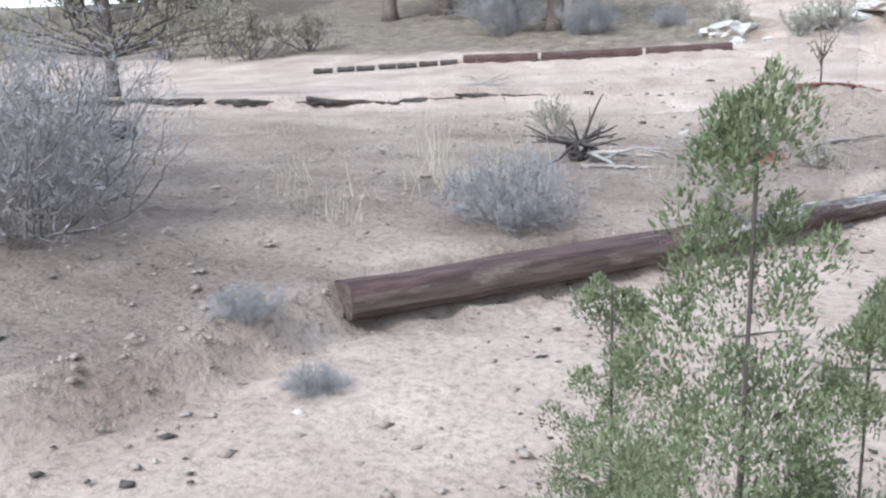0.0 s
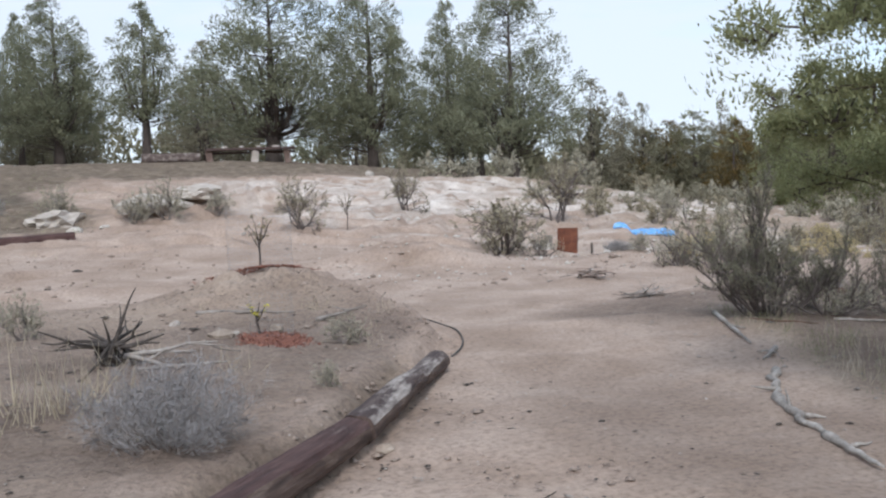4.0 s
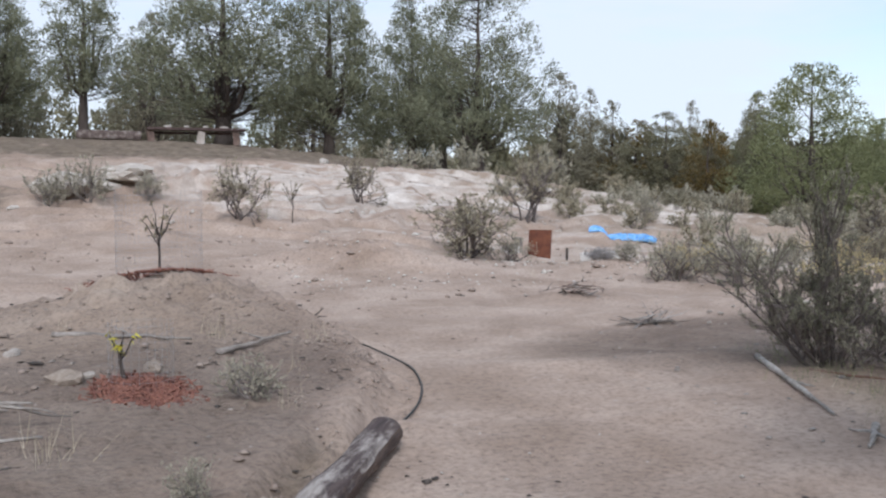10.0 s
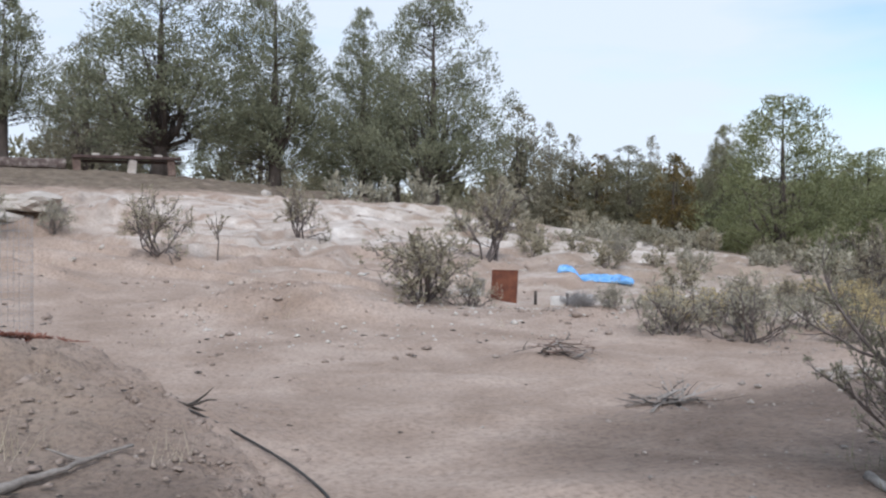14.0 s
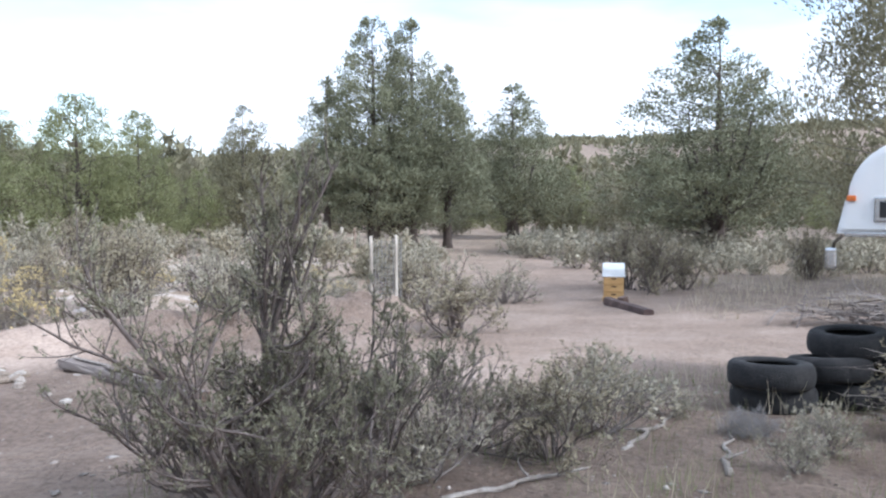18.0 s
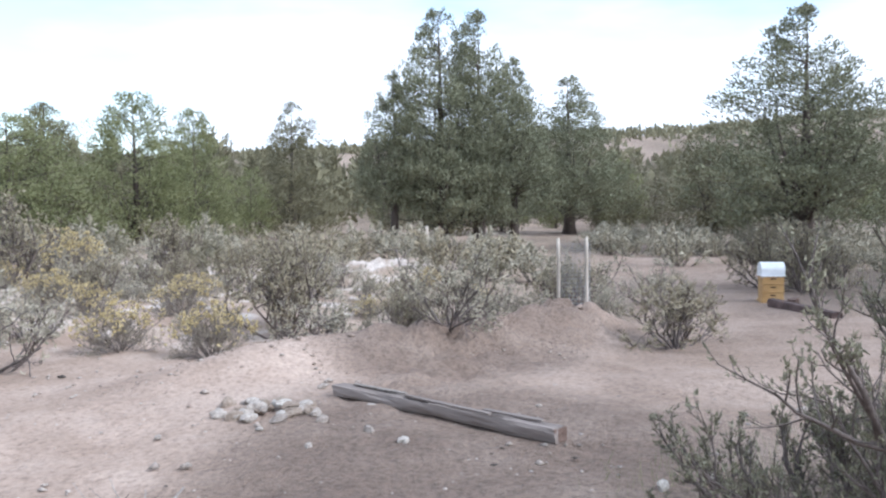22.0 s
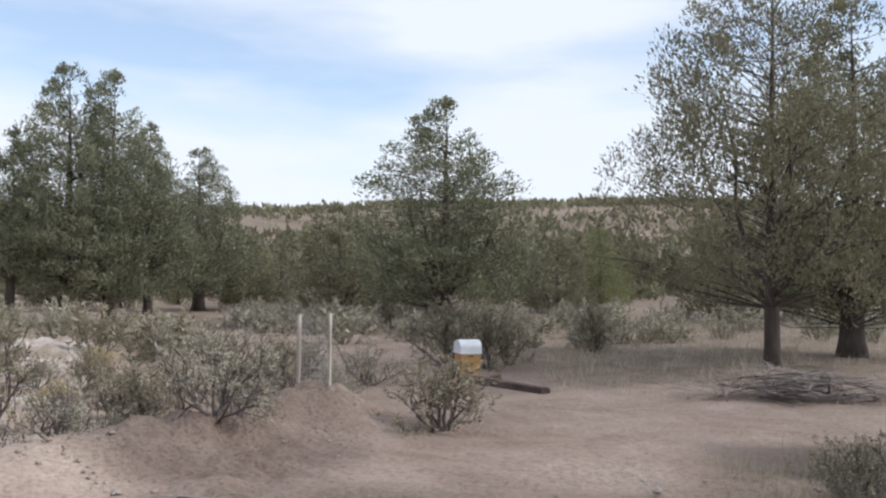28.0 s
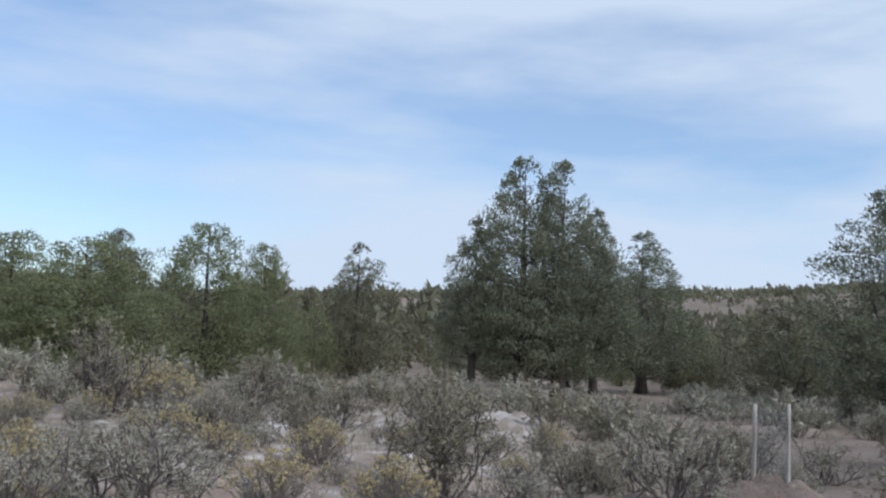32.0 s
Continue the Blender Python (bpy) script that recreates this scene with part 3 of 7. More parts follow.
def build_ground():
    xs = spaced([(-10, 0.16), (-4, 0.075), (9, 0.12), (16.5, 0.25), (28, 0)], 105, 40)
    ys = spaced([(0.5, 0.12), (3, 0.075), (16, 0.12), (24, 0.17), (41, 0)], 105, 40)
    gx, gy = np.meshgrid(xs, ys, indexing="ij")
    z = land(gx, gy)
    flat = np.stack([gx.ravel(), gy.ravel()], 1)
    near = ((gx > -9) & (gx < 40) & (gy > -3) & (gy < 60)).ravel()
    small = np.zeros(len(flat))
    path = ramp(inside_by(gx, gy, TERRACE), 0.0, 0.3).ravel()
    edge = np.exp(-(inside_by(gx, gy, TERRACE).ravel() / 0.3) ** 2)
    for i in np.flatnonzero(near):
        x, y = flat[i]
        p = Vector((x, y, 0.3))
        a = noise.noise(p * 0.9) * 0.035 + noise.noise(p * 2.6) * 0.018
        b = noise.noise(p * 6.5) * 0.014 * (0.6 + path[i] + 3.5 * edge[i])
        c = noise.noise(p * 14) * 0.012 * (0.25 + path[i] + 2.0 * edge[i])
        small[i] = a + b + c
    hill = ramp(gy, 20, 26).ravel()
    mounds = np.zeros(len(flat))
    for bx, by, rx, ry, turn, high in BUMPS:
        if high > 0.2 and rx < 3:
            mounds = np.maximum(mounds, np.exp(-0.5 * (((flat[:, 0] - bx) / rx) ** 2 + ((flat[:, 1] - by) / ry) ** 2)))
    for i in np.flatnonzero(near & (mounds > 0.15)):
        p = Vector((flat[i][0], flat[i][1], 0))
        small[i] += mounds[i] * (abs(noise.noise(p * 2.3)) * 0.2 - 0.03 + abs(noise.noise(p * 5.5)) * 0.12 + noise.noise(p * 11) * 0.04 - max(0, 0.12 - abs(noise.noise(p * 3.6 + Vector((5, 2, 0))))) * 0.5)
    for i in np.flatnonzero(near & (hill > 0.05)):
        p = Vector((flat[i][0] * 0.7, flat[i][1] * 1.6, 0))
        small[i] += hill[i] * (noise.noise(p * 0.7) * 0.10 + abs(noise.noise(p * 1.7)) * 0.10 + abs(noise.noise(p * 4.1)) * 0.07)
    v = np.column_stack([flat, z.ravel() + small])
    nx, ny = len(xs), len(ys)
    i, j = np.meshgrid(np.arange(nx - 1), np.arange(ny - 1), indexing="ij")
    f = np.stack([i * ny + j, (i + 1) * ny + j, (i + 1) * ny + j + 1, i * ny + j + 1], -1).reshape(-1, 4)
    me = bpy.data.meshes.new("ground")
    me.from_pydata(v.tolist(), [], f.tolist())
    me.polygons.foreach_set("use_smooth", [True] * len(me.polygons))
    x, y = flat[:, 0], flat[:, 1]
    wob = np.array([noise.noise(Vector((a * 0.25, b * 0.25, 4))) for a, b in flat])
    wob2 = np.array([noise.noise(Vector((a * 0.5, b * 0.9, 9))) for a, b in flat])
    chalk = (0.8 + 0.2 * ramp(wob2, -0.1, 0.25)) * ramp(y + 2.5 * wob, 24, 29) * (1 - ramp(y + 2 * wob, 37.0, 40.0)) * ramp(x + 2 * wob, -2, 4) * (1 - ramp(x, 24, 30)) * 0.95
    chalk = np.maximum(chalk, 0.4 * ramp(y, 18, 22) * (1 - ramp(y, 37, 40)) * ramp(x, 1, 8) * (1 - ramp(x, 24, 30)))
    chalk = np.maximum(chalk, 0.85 * ramp(wob, -0.15, 0.2) * ramp(x, 10.5, 13) * (1 - ramp(x, 24, 28)) * ramp(y, 12, 14) * (1 - ramp(y, 20, 24)))
    litter = np.maximum(ramp(y + 2 * wob, 39.0, 41.5) * (1 - ramp(x, 60, 90)), (1 - ramp(x + 3 * wob, -2.5, -0.5)) * ramp(y + wob, 26.5, 28))
    litter = np.maximum(litter, 0.75 * ramp(x, 24, 30) * ramp(wob, -0.2, 0.3))
    litter = np.maximum(litter, 0.9 * np.exp(-(((x - 17.5) / 3.5) ** 2 + ((y - 0.5) / 2.5) ** 2)))
    litter = np.maximum(litter, 0.6 * ramp(x + wob, 13.5, 15.5) * (1 - ramp(y + 0.6 * wob, 4.4, 5.6)) * (1 - ramp(x, 60, 80)))
    scrub = np.maximum(ramp(inside_by(x, y, TERRACE) + wob * 0.8, 0.1, 1.0) * 0.55, ramp(x + wob, 12, 16) * 0.7 * ramp(y, 7, 9))
    scrub = np.maximum(scrub, 0.8 * ramp(inside_by(x, y, [(3.0, 3), (3.0, 6.0), (3.9, 7.6), (4.6, 10.0), (6.2, 9.6), (7.2, 8.2), (9.0, 7.4), (9.5, 4), (6, 0)]) + wob * 0.6, -0.1, 0.5))
    scrub = np.maximum(scrub, 0.8 * ramp(x, 14, 18) * (1 - ramp(y, 4.0, 5.6)))
    damp = 0.85 * ramp(1.15 - ((x - 6.4) / 3.2) ** 2 - ((y - 10.2) / 2.1) ** 2 + 0.8 * wob, 0, 0.9)
    damp = np.maximum(damp, 0.9 * ramp(inside_by(x, y, [(3.2, 3), (3.2, 6.0), (4.0, 7.6), (5.0, 9.0), (6.2, 9.0), (7.2, 8.0), (9.0, 7.0), (9.5, 4), (6, 0)]) + wob * 0.9, 0.1, 0.7))
    damp = np.maximum(damp, 0.72 * ramp(inside_by(x, y, TERRACE) + wob * 0.5, -0.05, 0.4) * (0.55 + 0.45 * ramp(wob2 + 0.5 * wob, -0.35, 0.15)))
    damp = damp * (1 - 0.75 * ramp(y, 10.0, 11.5) * (1 - ramp(x, 2.0, 3.0)))
    damp = np.maximum(damp, 0.75 * ramp(1.2 - ((x - 11.4) / 2.6) ** 2 - ((y - 10.7) / 1.5) ** 2 + 0.7 * wob, 0, 0.8))
    damp = np.maximum(damp, (0.38 + 0.3 * wob) * ramp(x, 4, 6.5) * (1 - ramp(y + 0.6 * wob, 9.0, 10.5)))
    damp = np.maximum(damp, 0.9 * ramp(1.0 - ((x + 3.4) / 2.3) ** 2 - ((y - 5.6) / 2.6) ** 2 + 0.9 * wob2, 0, 0.8))
    damp = np.maximum(damp, 0.3 * ramp(1.0 - ((x - 1.6) / 1.3) ** 2 - ((y - 6.0) / 3.2) ** 2 + 0.7 * wob, 0, 1))
    chalk = np.maximum(chalk, 0.4 * ramp(1.4 - ((x - 21.4) / 2.0) ** 2 - ((y - 13.9) / 1.6) ** 2 + 0.5 * wob, 0, 0.7))
    blot = np.array([noise.noise(Vector((a * 1.1, b * 2.2, 2))) + 0.6 * noise.noise(Vector((a * 2.7, b * 5.0, 6))) for a, b in flat])
    chalk = chalk * ramp(blot + 0.9 * chalk, 0.3, 0.85) * (0.6 + 0.4 * ramp(x + 2 * wob, 3, 9))
    chalk = np.maximum(chalk, 0.8 * ramp(blot + 0.5 * wob, -0.2, 0.25) * ramp(x, 10, 12.5) * (1 - ramp(x, 25, 30)) * ramp(y, 11.5, 13.0) * (1 - ramp(y, 21, 25)))
    litter = litter * ramp(blot + 1.2 * litter, 0.2, 0.7)
    # darker band where the soil is sunk behind the border logs
    litter = np.maximum(litter, 0.8 * np.exp(-((inside_by(x, y, TERRACE) - 0.17) / 0.11) ** 2) * ramp(y + 0.5 * wob, 4.1, 4.6) * (1 - ramp(y, 7.7, 8.3)) * (x > -3))
    for name, values in (("chalk", chalk), ("litter", litter), ("scrub", scrub), ("damp", damp)):
        me.attributes.new(name, "FLOAT", "POINT").data.foreach_set("value", np.clip(values, 0, 1))
    return tagged(part("ground", me, DIRT), "bare tan dirt with pale chalky slope and dry litter", "ground", kind="structure")


ground = build_ground()

# ---- plants ----
def juniper(name, rng, tall, wide, leaf, bark, label, bare=0.08, stems=1, spires=7, plumes=520, plume=0.2, blade=0.2, count=10, shape=1.0, gaps=0.25, stout=1.0, slim=0.014, lean=0.0, fat=0.42, sag=0.0, twigs=0.25, cover=0.75):
    """A western juniper: a tapering trunk, side leaders that make spires, and a crown of small rounded plumes with gaps."""
    top = new(name)
    wood, crown = Build(), Build()
    half = wide / 2
    low, lobes = bare * tall, rng.uniform(0, 6.3)
    zs = np.linspace(-0.25, tall * 0.985, 14)
    bend = np.cumsum(rng.normal(0, 0.012 * tall / 8, (14, 2)), 0)
    trunk = np.column_stack([bend - bend[0], zs])
    base = 0.026 * tall * stout
    thin = np.maximum(base * (1 - np.linspace(0, 1, 14)) ** 1.25, 0.01 * stout)
    thin[0] *= 1.35
    tube(wood, trunk, thin, 8)
    # leaders: axis foot, axis top, half width, how full
    axes = [(np.array([trunk[3, 0], trunk[3, 1], low]), trunk[-1].copy(), half * (0.62 if spires else 0.95))]
    for k in range(spires):
        a = k * 2.399 + rng.normal(0, 0.35)
        far = half * rng.uniform(0.32, 0.72)
        peak = low + (tall - low) * min(0.93, (1 - far / (half * 1.08)) ** (1 / (0.72 * shape + 0.1)) * rng.uniform(0.9, 1.1) + 0.1)
        foot = low + (peak - low) * rng.uniform(0.0, 0.22)
        foot_z = max(low * 0.8, foot - 0.05 * tall)
        start = np.array([np.interp(foot_z, trunk[:, 2], trunk[:, 0]), np.interp(foot_z, trunk[:, 2], trunk[:, 1]), foot_z])
        end = np.array([math.cos(a) * far, math.sin(a) * far, peak])
        t = np.linspace(0, 1, 7)[:, None]
        line = start * (1 - t) + end * t
        line[:, :2] = start[:2] + (end[:2] - start[:2]) * t ** 0.55
        line[:, 2] -= sag * half * np.sin(np.pi * t[:, 0])
        line[1:-1] += rng.normal(0, 0.02 * half, (5, 3))
        limb = Build() if plume < 0.1 else wood
        tube(limb, line[:6], np.linspace(base * rng.uniform(0.28, 0.45), slim * 0.5, 6), 5, cap=False)
        if limb is not wood:
            part("side_stem", limb, bark, top)
        axes.append((np.array([end[0] * 0.9, end[1] * 0.9, foot]), end, half * fat * rng.uniform(0.8, 1.15)))
    weight = np.array([(e[2] - f[2]) * r for f, e, r in axes])
    pick = rng.choice(len(axes), plumes, p=weight / weight.sum())
    F, E, Rr = (np.array([axes[i][k] for i in pick]) for k in range(3))
    u = 1 - rng.uniform(0.02, 1, plumes) ** 0.62
    prof = (1 - u) ** (0.62 * shape) * np.minimum(1, 0.55 + 3.0 * u)
    ang = rng.uniform(0, 2 * np.pi, plumes)
    rad = Rr * prof * rng.uniform(0.12, 1.0, plumes) ** 0.6 * (1 + 0.16 * np.sin(3 * ang + 5 * u + pick))
    c = F + (E - F) * u[:, None] + np.column_stack([rad * np.cos(ang), rad * np.sin(ang), rng.normal(0, 0.02 * tall, plumes) * (1 - u) - sag * rad * (1 - u)])
    # the crown as a whole: a cone that bulges, with lobes
    whole = np.arange(plumes) % 20 < cover * 20
    v = np.linspace(0, 1, 200)
    full = (1 - v) ** (0.72 * shape) * np.minimum(1, 0.6 + 2.6 * v)
    share = np.cumsum(full ** 0.85 + 0.05)
    uw = np.interp(rng.uniform(0, 1, plumes), share / share[-1], v)
    fw = np.interp(uw, v, full)
    lobe = 1 + 0.2 * np.sin(3 * ang + 2.5 * uw + lobes) + 0.14 * np.sin(7 * ang - 9 * uw + 2 * lobes) + 0.10 * np.sin(26 * uw + 2 * ang)
    rw_ = half * fw * rng.uniform(0.1, 1.0, plumes) ** 0.45 * lobe + 0.02 * half
    zw = low + (tall - low) * uw
    cw = np.column_stack([np.interp(zw, trunk[:, 2], trunk[:, 0]) + rw_ * np.cos(ang), np.interp(zw, trunk[:, 2], trunk[:, 1]) + rw_ * np.sin(ang), zw + 0.12 * rw_ * (uw - 0.2) - sag * rw_ * (1 - uw)])
    c = np.where(whole[:, None], cw, c)
    u, prof = np.where(whole, uw, u), np.where(whole, fw, prof)
    keep = np.array([noise.noise(Vector(q * (2.2 / half) + 3.1)) > gaps * 1.2 - 0.66 + 0.12 * v for q, v in zip(c, u)])
    c, u, prof = c[keep], u[keep], prof[keep]
    c[:, 0] += lean * half * np.clip(1 - np.abs(c[:, 2] / tall - 0.5) * 2, 0, 1)
    grow = half / np.quantile(np.hypot(c[:, 0], c[:, 1]), 0.975)
    c[:, :2] *= grow
    # twigs that carry the plumes
    for q, v in zip(c[rng.uniform(0, 1, len(c)) < twigs], u):
        z = max(low * 0.7, q[2] - rng.uniform(0.15, 0.5) * math.hypot(q[0], q[1]) - 0.1)
        o = np.array([np.interp(z, trunk[:, 2], trunk[:, 0]), np.interp(z, trunk[:, 2], trunk[:, 1]), z])
        mid = o * 0.45 + q * 0.55 + rng.normal(0, 0.05 * half, 3)
        tube(wood, [o, mid, q], [slim * 1.1, slim * 0.8, slim * 0.4], 3, cap=False)
    size = plume * (0.5 + 0.5 * np.minimum(1, prof * 1.8)) * rng.uniform(0.7, 1.25, len(c))
    shell = rng.normal(0, 1, (len(c), count, 3))
    shell[:, :, 2] = shell[:, :, 2] * 0.9 + 0.25
    shell /= np.linalg.norm(shell, axis=2)[:, :, None] + 1e-9
    slimmer = 1 - 0.45 * np.clip(shell[:, :, 2:], 0, 1)
    at = c[:, None] + shell * np.concatenate([slimmer, slimmer, np.full_like(slimmer, 1.2)], 2) * (size[:, None, None] * rng.uniform(0.35, 1.0, (len(c), count, 1)) ** 0.7)
    outward = (np.column_stack([c[:, 0], c[:, 1], 0.25 * half + 0 * u]) / half)[:, None]
    way = shell * 0.55 + np.array([0, 0, 0.8]) + outward * 0.35
    way = (way / np.linalg.norm(way, axis=2)[:, :, None]).reshape(-1, 3)
    face = (shell + outward * 0.6 + np.array([0, 0, 0.2])).reshape(-1, 3)
    # pointed tips of the leaders
    tips = []
    for f, e, r in axes:
        n = 10 if plume < 0.15 else 3
        tips.append(np.column_stack([rng.normal(e[0] * grow, 0.04 + 0.002 * tall, n), rng.normal(e[1] * grow, 0.04 + 0.002 * tall, n), e[2] - rng.uniform(-0.01, 0.05, n) * tall]))
    tips = np.concatenate(tips)
    at = np.concatenate([at.reshape(-1, 3), np.repeat(tips, 5, 0)])
    way = np.concatenate([way, np.tile([0, 0, 1.0], (len(tips) * 5, 1))])
    face = np.concatenate([face, rng.normal(0, 1, (len(tips) * 5, 3))])
    fits = at[:, 2] > 0.02
    blades(crown, rng, at[fits], way[fits], blade, 1, 0.46, 0.3, face[fits])
    part("trunk", wood, bark, top)
    part("crown", crown, leaf, top)
    return tagged(top, label, "tree")


def brush(name, rng, tall, wide, leaf, stem, label, stems=14, forks=4, tufts=5, leaf_size=0.07, count=5, flower=None, width=0.34, thick=0.016, upright=0.6, category="shrub", leafiness=1.0, fine=0):
    """A desert shrub: many crooked stems from one foot, forking into twigs with small leaves at their ends."""
    top = new(name)
    wood, leaves = Build(), Build()
    ends, ways = [], []
    for s in range(stems):
        a = s * 2.399 + rng.normal(0, 0.3)
        far = math.sqrt((s + 0.6) / stems)
        lean = far * wide / 2 * rng.uniform(0.7, 1.05)
        high = tall * (1 - 0.45 * far ** 2) * rng.uniform(0.72, 1.05)
        ts = np.linspace(0, 1, 6)
        line = np.column_stack([math.cos(a) * lean * ts ** (1 / (1 + upright)), math.sin(a) * lean * ts ** (1 / (1 + upright)), high * ts ** (1 + upright * far) - 0.04])
        line[1:] += np.cumsum(rng.normal(0, 0.028 * tall, (5, 3)), 0)
        tube(wood, line, np.linspace(thick * rng.uniform(0.7, 1.2), thick * 0.22, 6), 5, cap=False)
        for _ in range(forks):
            u = rng.uniform(0.3, 0.95)
            o = np.array([np.interp(u, ts, line[:, i]) for i in range(3)])
            w = np.array([math.cos(a), math.sin(a), 0]) * far * 0.5 + rng.normal(0, 0.5, 3) + np.array([0, 0, 0.75])
            w /= np.linalg.norm(w)
            ln = tall * rng.uniform(0.14, 0.34)
            twig = o + w * (np.linspace(0, 1, 4) * ln)[:, None] + np.cumsum(rng.normal(0, 0.012 * tall, (4, 3)), 0)
            tube(wood, twig, np.linspace(thick * 0.38, thick * 0.14, 4), 3, cap=False)
            for _ in range(fine):
                v = rng.uniform(0.2, 0.9)
                q = np.array([np.interp(v, np.linspace(0, 1, 4), twig[:, i]) for i in range(3)])
                w2 = w + rng.normal(0, 0.55, 3)
                w2 /= np.linalg.norm(w2)
                tip = q + w2 * ln * rng.uniform(0.3, 0.7)
                tube(wood, [q, (q + tip) / 2 + rng.normal(0, 0.01 * tall, 3), tip], [thick * 0.16, thick * 0.12, thick * 0.07], 3, cap=False)
                ends.extend([tip, q + (tip - q) * 0.6])
                ways.extend([w2, w2])
            for _ in range(tufts):
                v = rng.uniform(0.25, 1.05)
                q = np.array([np.interp(v, np.linspace(0, 1, 4), twig[:, i]) for i in range(3)]) + rng.normal(0, 0.03 * tall, 3)
                if q[2] > 0.03 and rng.uniform() < leafiness:
                    ends.append(q)
                    ways.append(w + rng.normal(0, 0.4, 3))
        ends.append(line[-1])
        ways.append(np.array([0, 0, 1.0]))
    ends, ways = np.array(ends), np.array(ways)
    ways /= np.linalg.norm(ways, axis=1)[:, None]
    blades(leaves, rng, ends, ways, leaf_size, count, width, 0.5)
    part("woody_base", wood, stem, top)
    part("foliage", leaves, leaf, top)
    if flower:
        heads = Build()
        high = ends[ends[:, 2] > np.quantile(ends[:, 2], 0.45)]
        blades(heads, rng, high + np.array([0, 0, 0.03]), np.tile([0, 0, 1.0], (len(high), 1)), 0.05, 6, 0.7, 0.8)
        part("flower_spray", heads, flower, top, "dried yellow flower heads")
    return tagged(top, label, category)


def gnarled(name, rng, tall, wide, leaf, stem, label, limbs=9, kids=(4, 4, 3), leaf_size=0.05, count=4, thick=0.02, width=0.36, bare=0.25, wild=0.3, flower=None, category="shrub"):
    """A desert shrub of crooked limbs that fork again and again, with small leaves on the last twigs."""
    top = new(name)
    wood, leaves = Build(), Build()
    ends, ways = [], []
    rods = []

    def grow(o, d, long, r, level):
        n = 5 if level < 2 else 3 if level == len(kids) else 4
        pts = [o]
        for _ in range(n - 1):
            d = d + rng.normal(0, wild, 3) + np.array([0, 0, 0.06])
            d /= np.linalg.norm(d)
            pts.append(pts[-1] + d * long / (n - 1))
        pts = np.array(pts)
        rods.append((pts, r, 5 if level == 0 else 3))
        if level >= len(kids):
            ends.extend(pts[1:])
            ways.extend([d] * (n - 1))
            return
        for k in range(kids[level]):
            u = bare + (1 - bare) * (k + rng.uniform(0.2, 1)) / kids[level]
            q = np.array([np.interp(u * (n - 1), np.arange(n), pts[:, i]) for i in range(3)])
            w = d + rng.normal(0, 0.55, 3) + np.array([0, 0, 0.15])
            grow(q, w / np.linalg.norm(w), long * rng.uniform(0.4, 0.68), r * 0.55, level + 1)

    for s in range(limbs):
        a = s * 2.399 + rng.normal(0, 0.3)
        far = math.sqrt((s + 0.4) / limbs)
        d = np.array([math.cos(a) * far, math.sin(a) * far, 1.05 - 0.8 * far])
        grow(np.array([rng.normal(0, 0.05), rng.normal(0, 0.05), -0.03]), d / np.linalg.norm(d), rng.uniform(0.55, 0.8), thick * rng.uniform(0.7, 1.1), 0)
    ends, ways = np.array(ends), np.array(ways)
    fit = np.array([wide / 2 / np.quantile(np.hypot(ends[:, 0], ends[:, 1]), 0.95)] * 2 + [tall / np.quantile(ends[:, 2], 0.97)])

    def held(p):
        p = np.minimum(p * fit, (9, 9, tall * 1.1))
        k = np.minimum(1, 1.08 * wide / 2 / (np.hypot(p[:, 0], p[:, 1]) + 1e-6))
        return p * np.column_stack([k, k, np.ones(len(p))])

    ends = held(ends)
    for pts, r, sides in rods:
        tube(wood, held(pts), np.linspace(r, r * 0.5, len(pts)), sides, cap=False)
    keep = ends[:, 2] > 0.02
    ends, ways = ends[keep], ways[keep]
    blades(leaves, rng, ends, ways, leaf_size, count, width, 0.45)
    part("woody_base", wood, stem, top)
    part("foliage", leaves, leaf, top)
    if flower:
        heads = Build()
        rim = np.hypot(ends[:, 0], ends[:, 1]) / (wide / 2)
        high = ends[(ends[:, 2] > tall * (0.78 - 0.42 * rim ** 2)) & (rng.uniform(0, 1, len(ends)) < 0.75)]
        blades(heads, rng, high + np.array([0, 0, 0.02]), np.tile([0, 0, 1.0], (len(high), 1)), 0.024, 9, 0.9, 1.2)
        tagged(part("flower_spray", heads, flower, top, "dried yellow flower heads"), kind="stuff")
    return tagged(top, label, category)


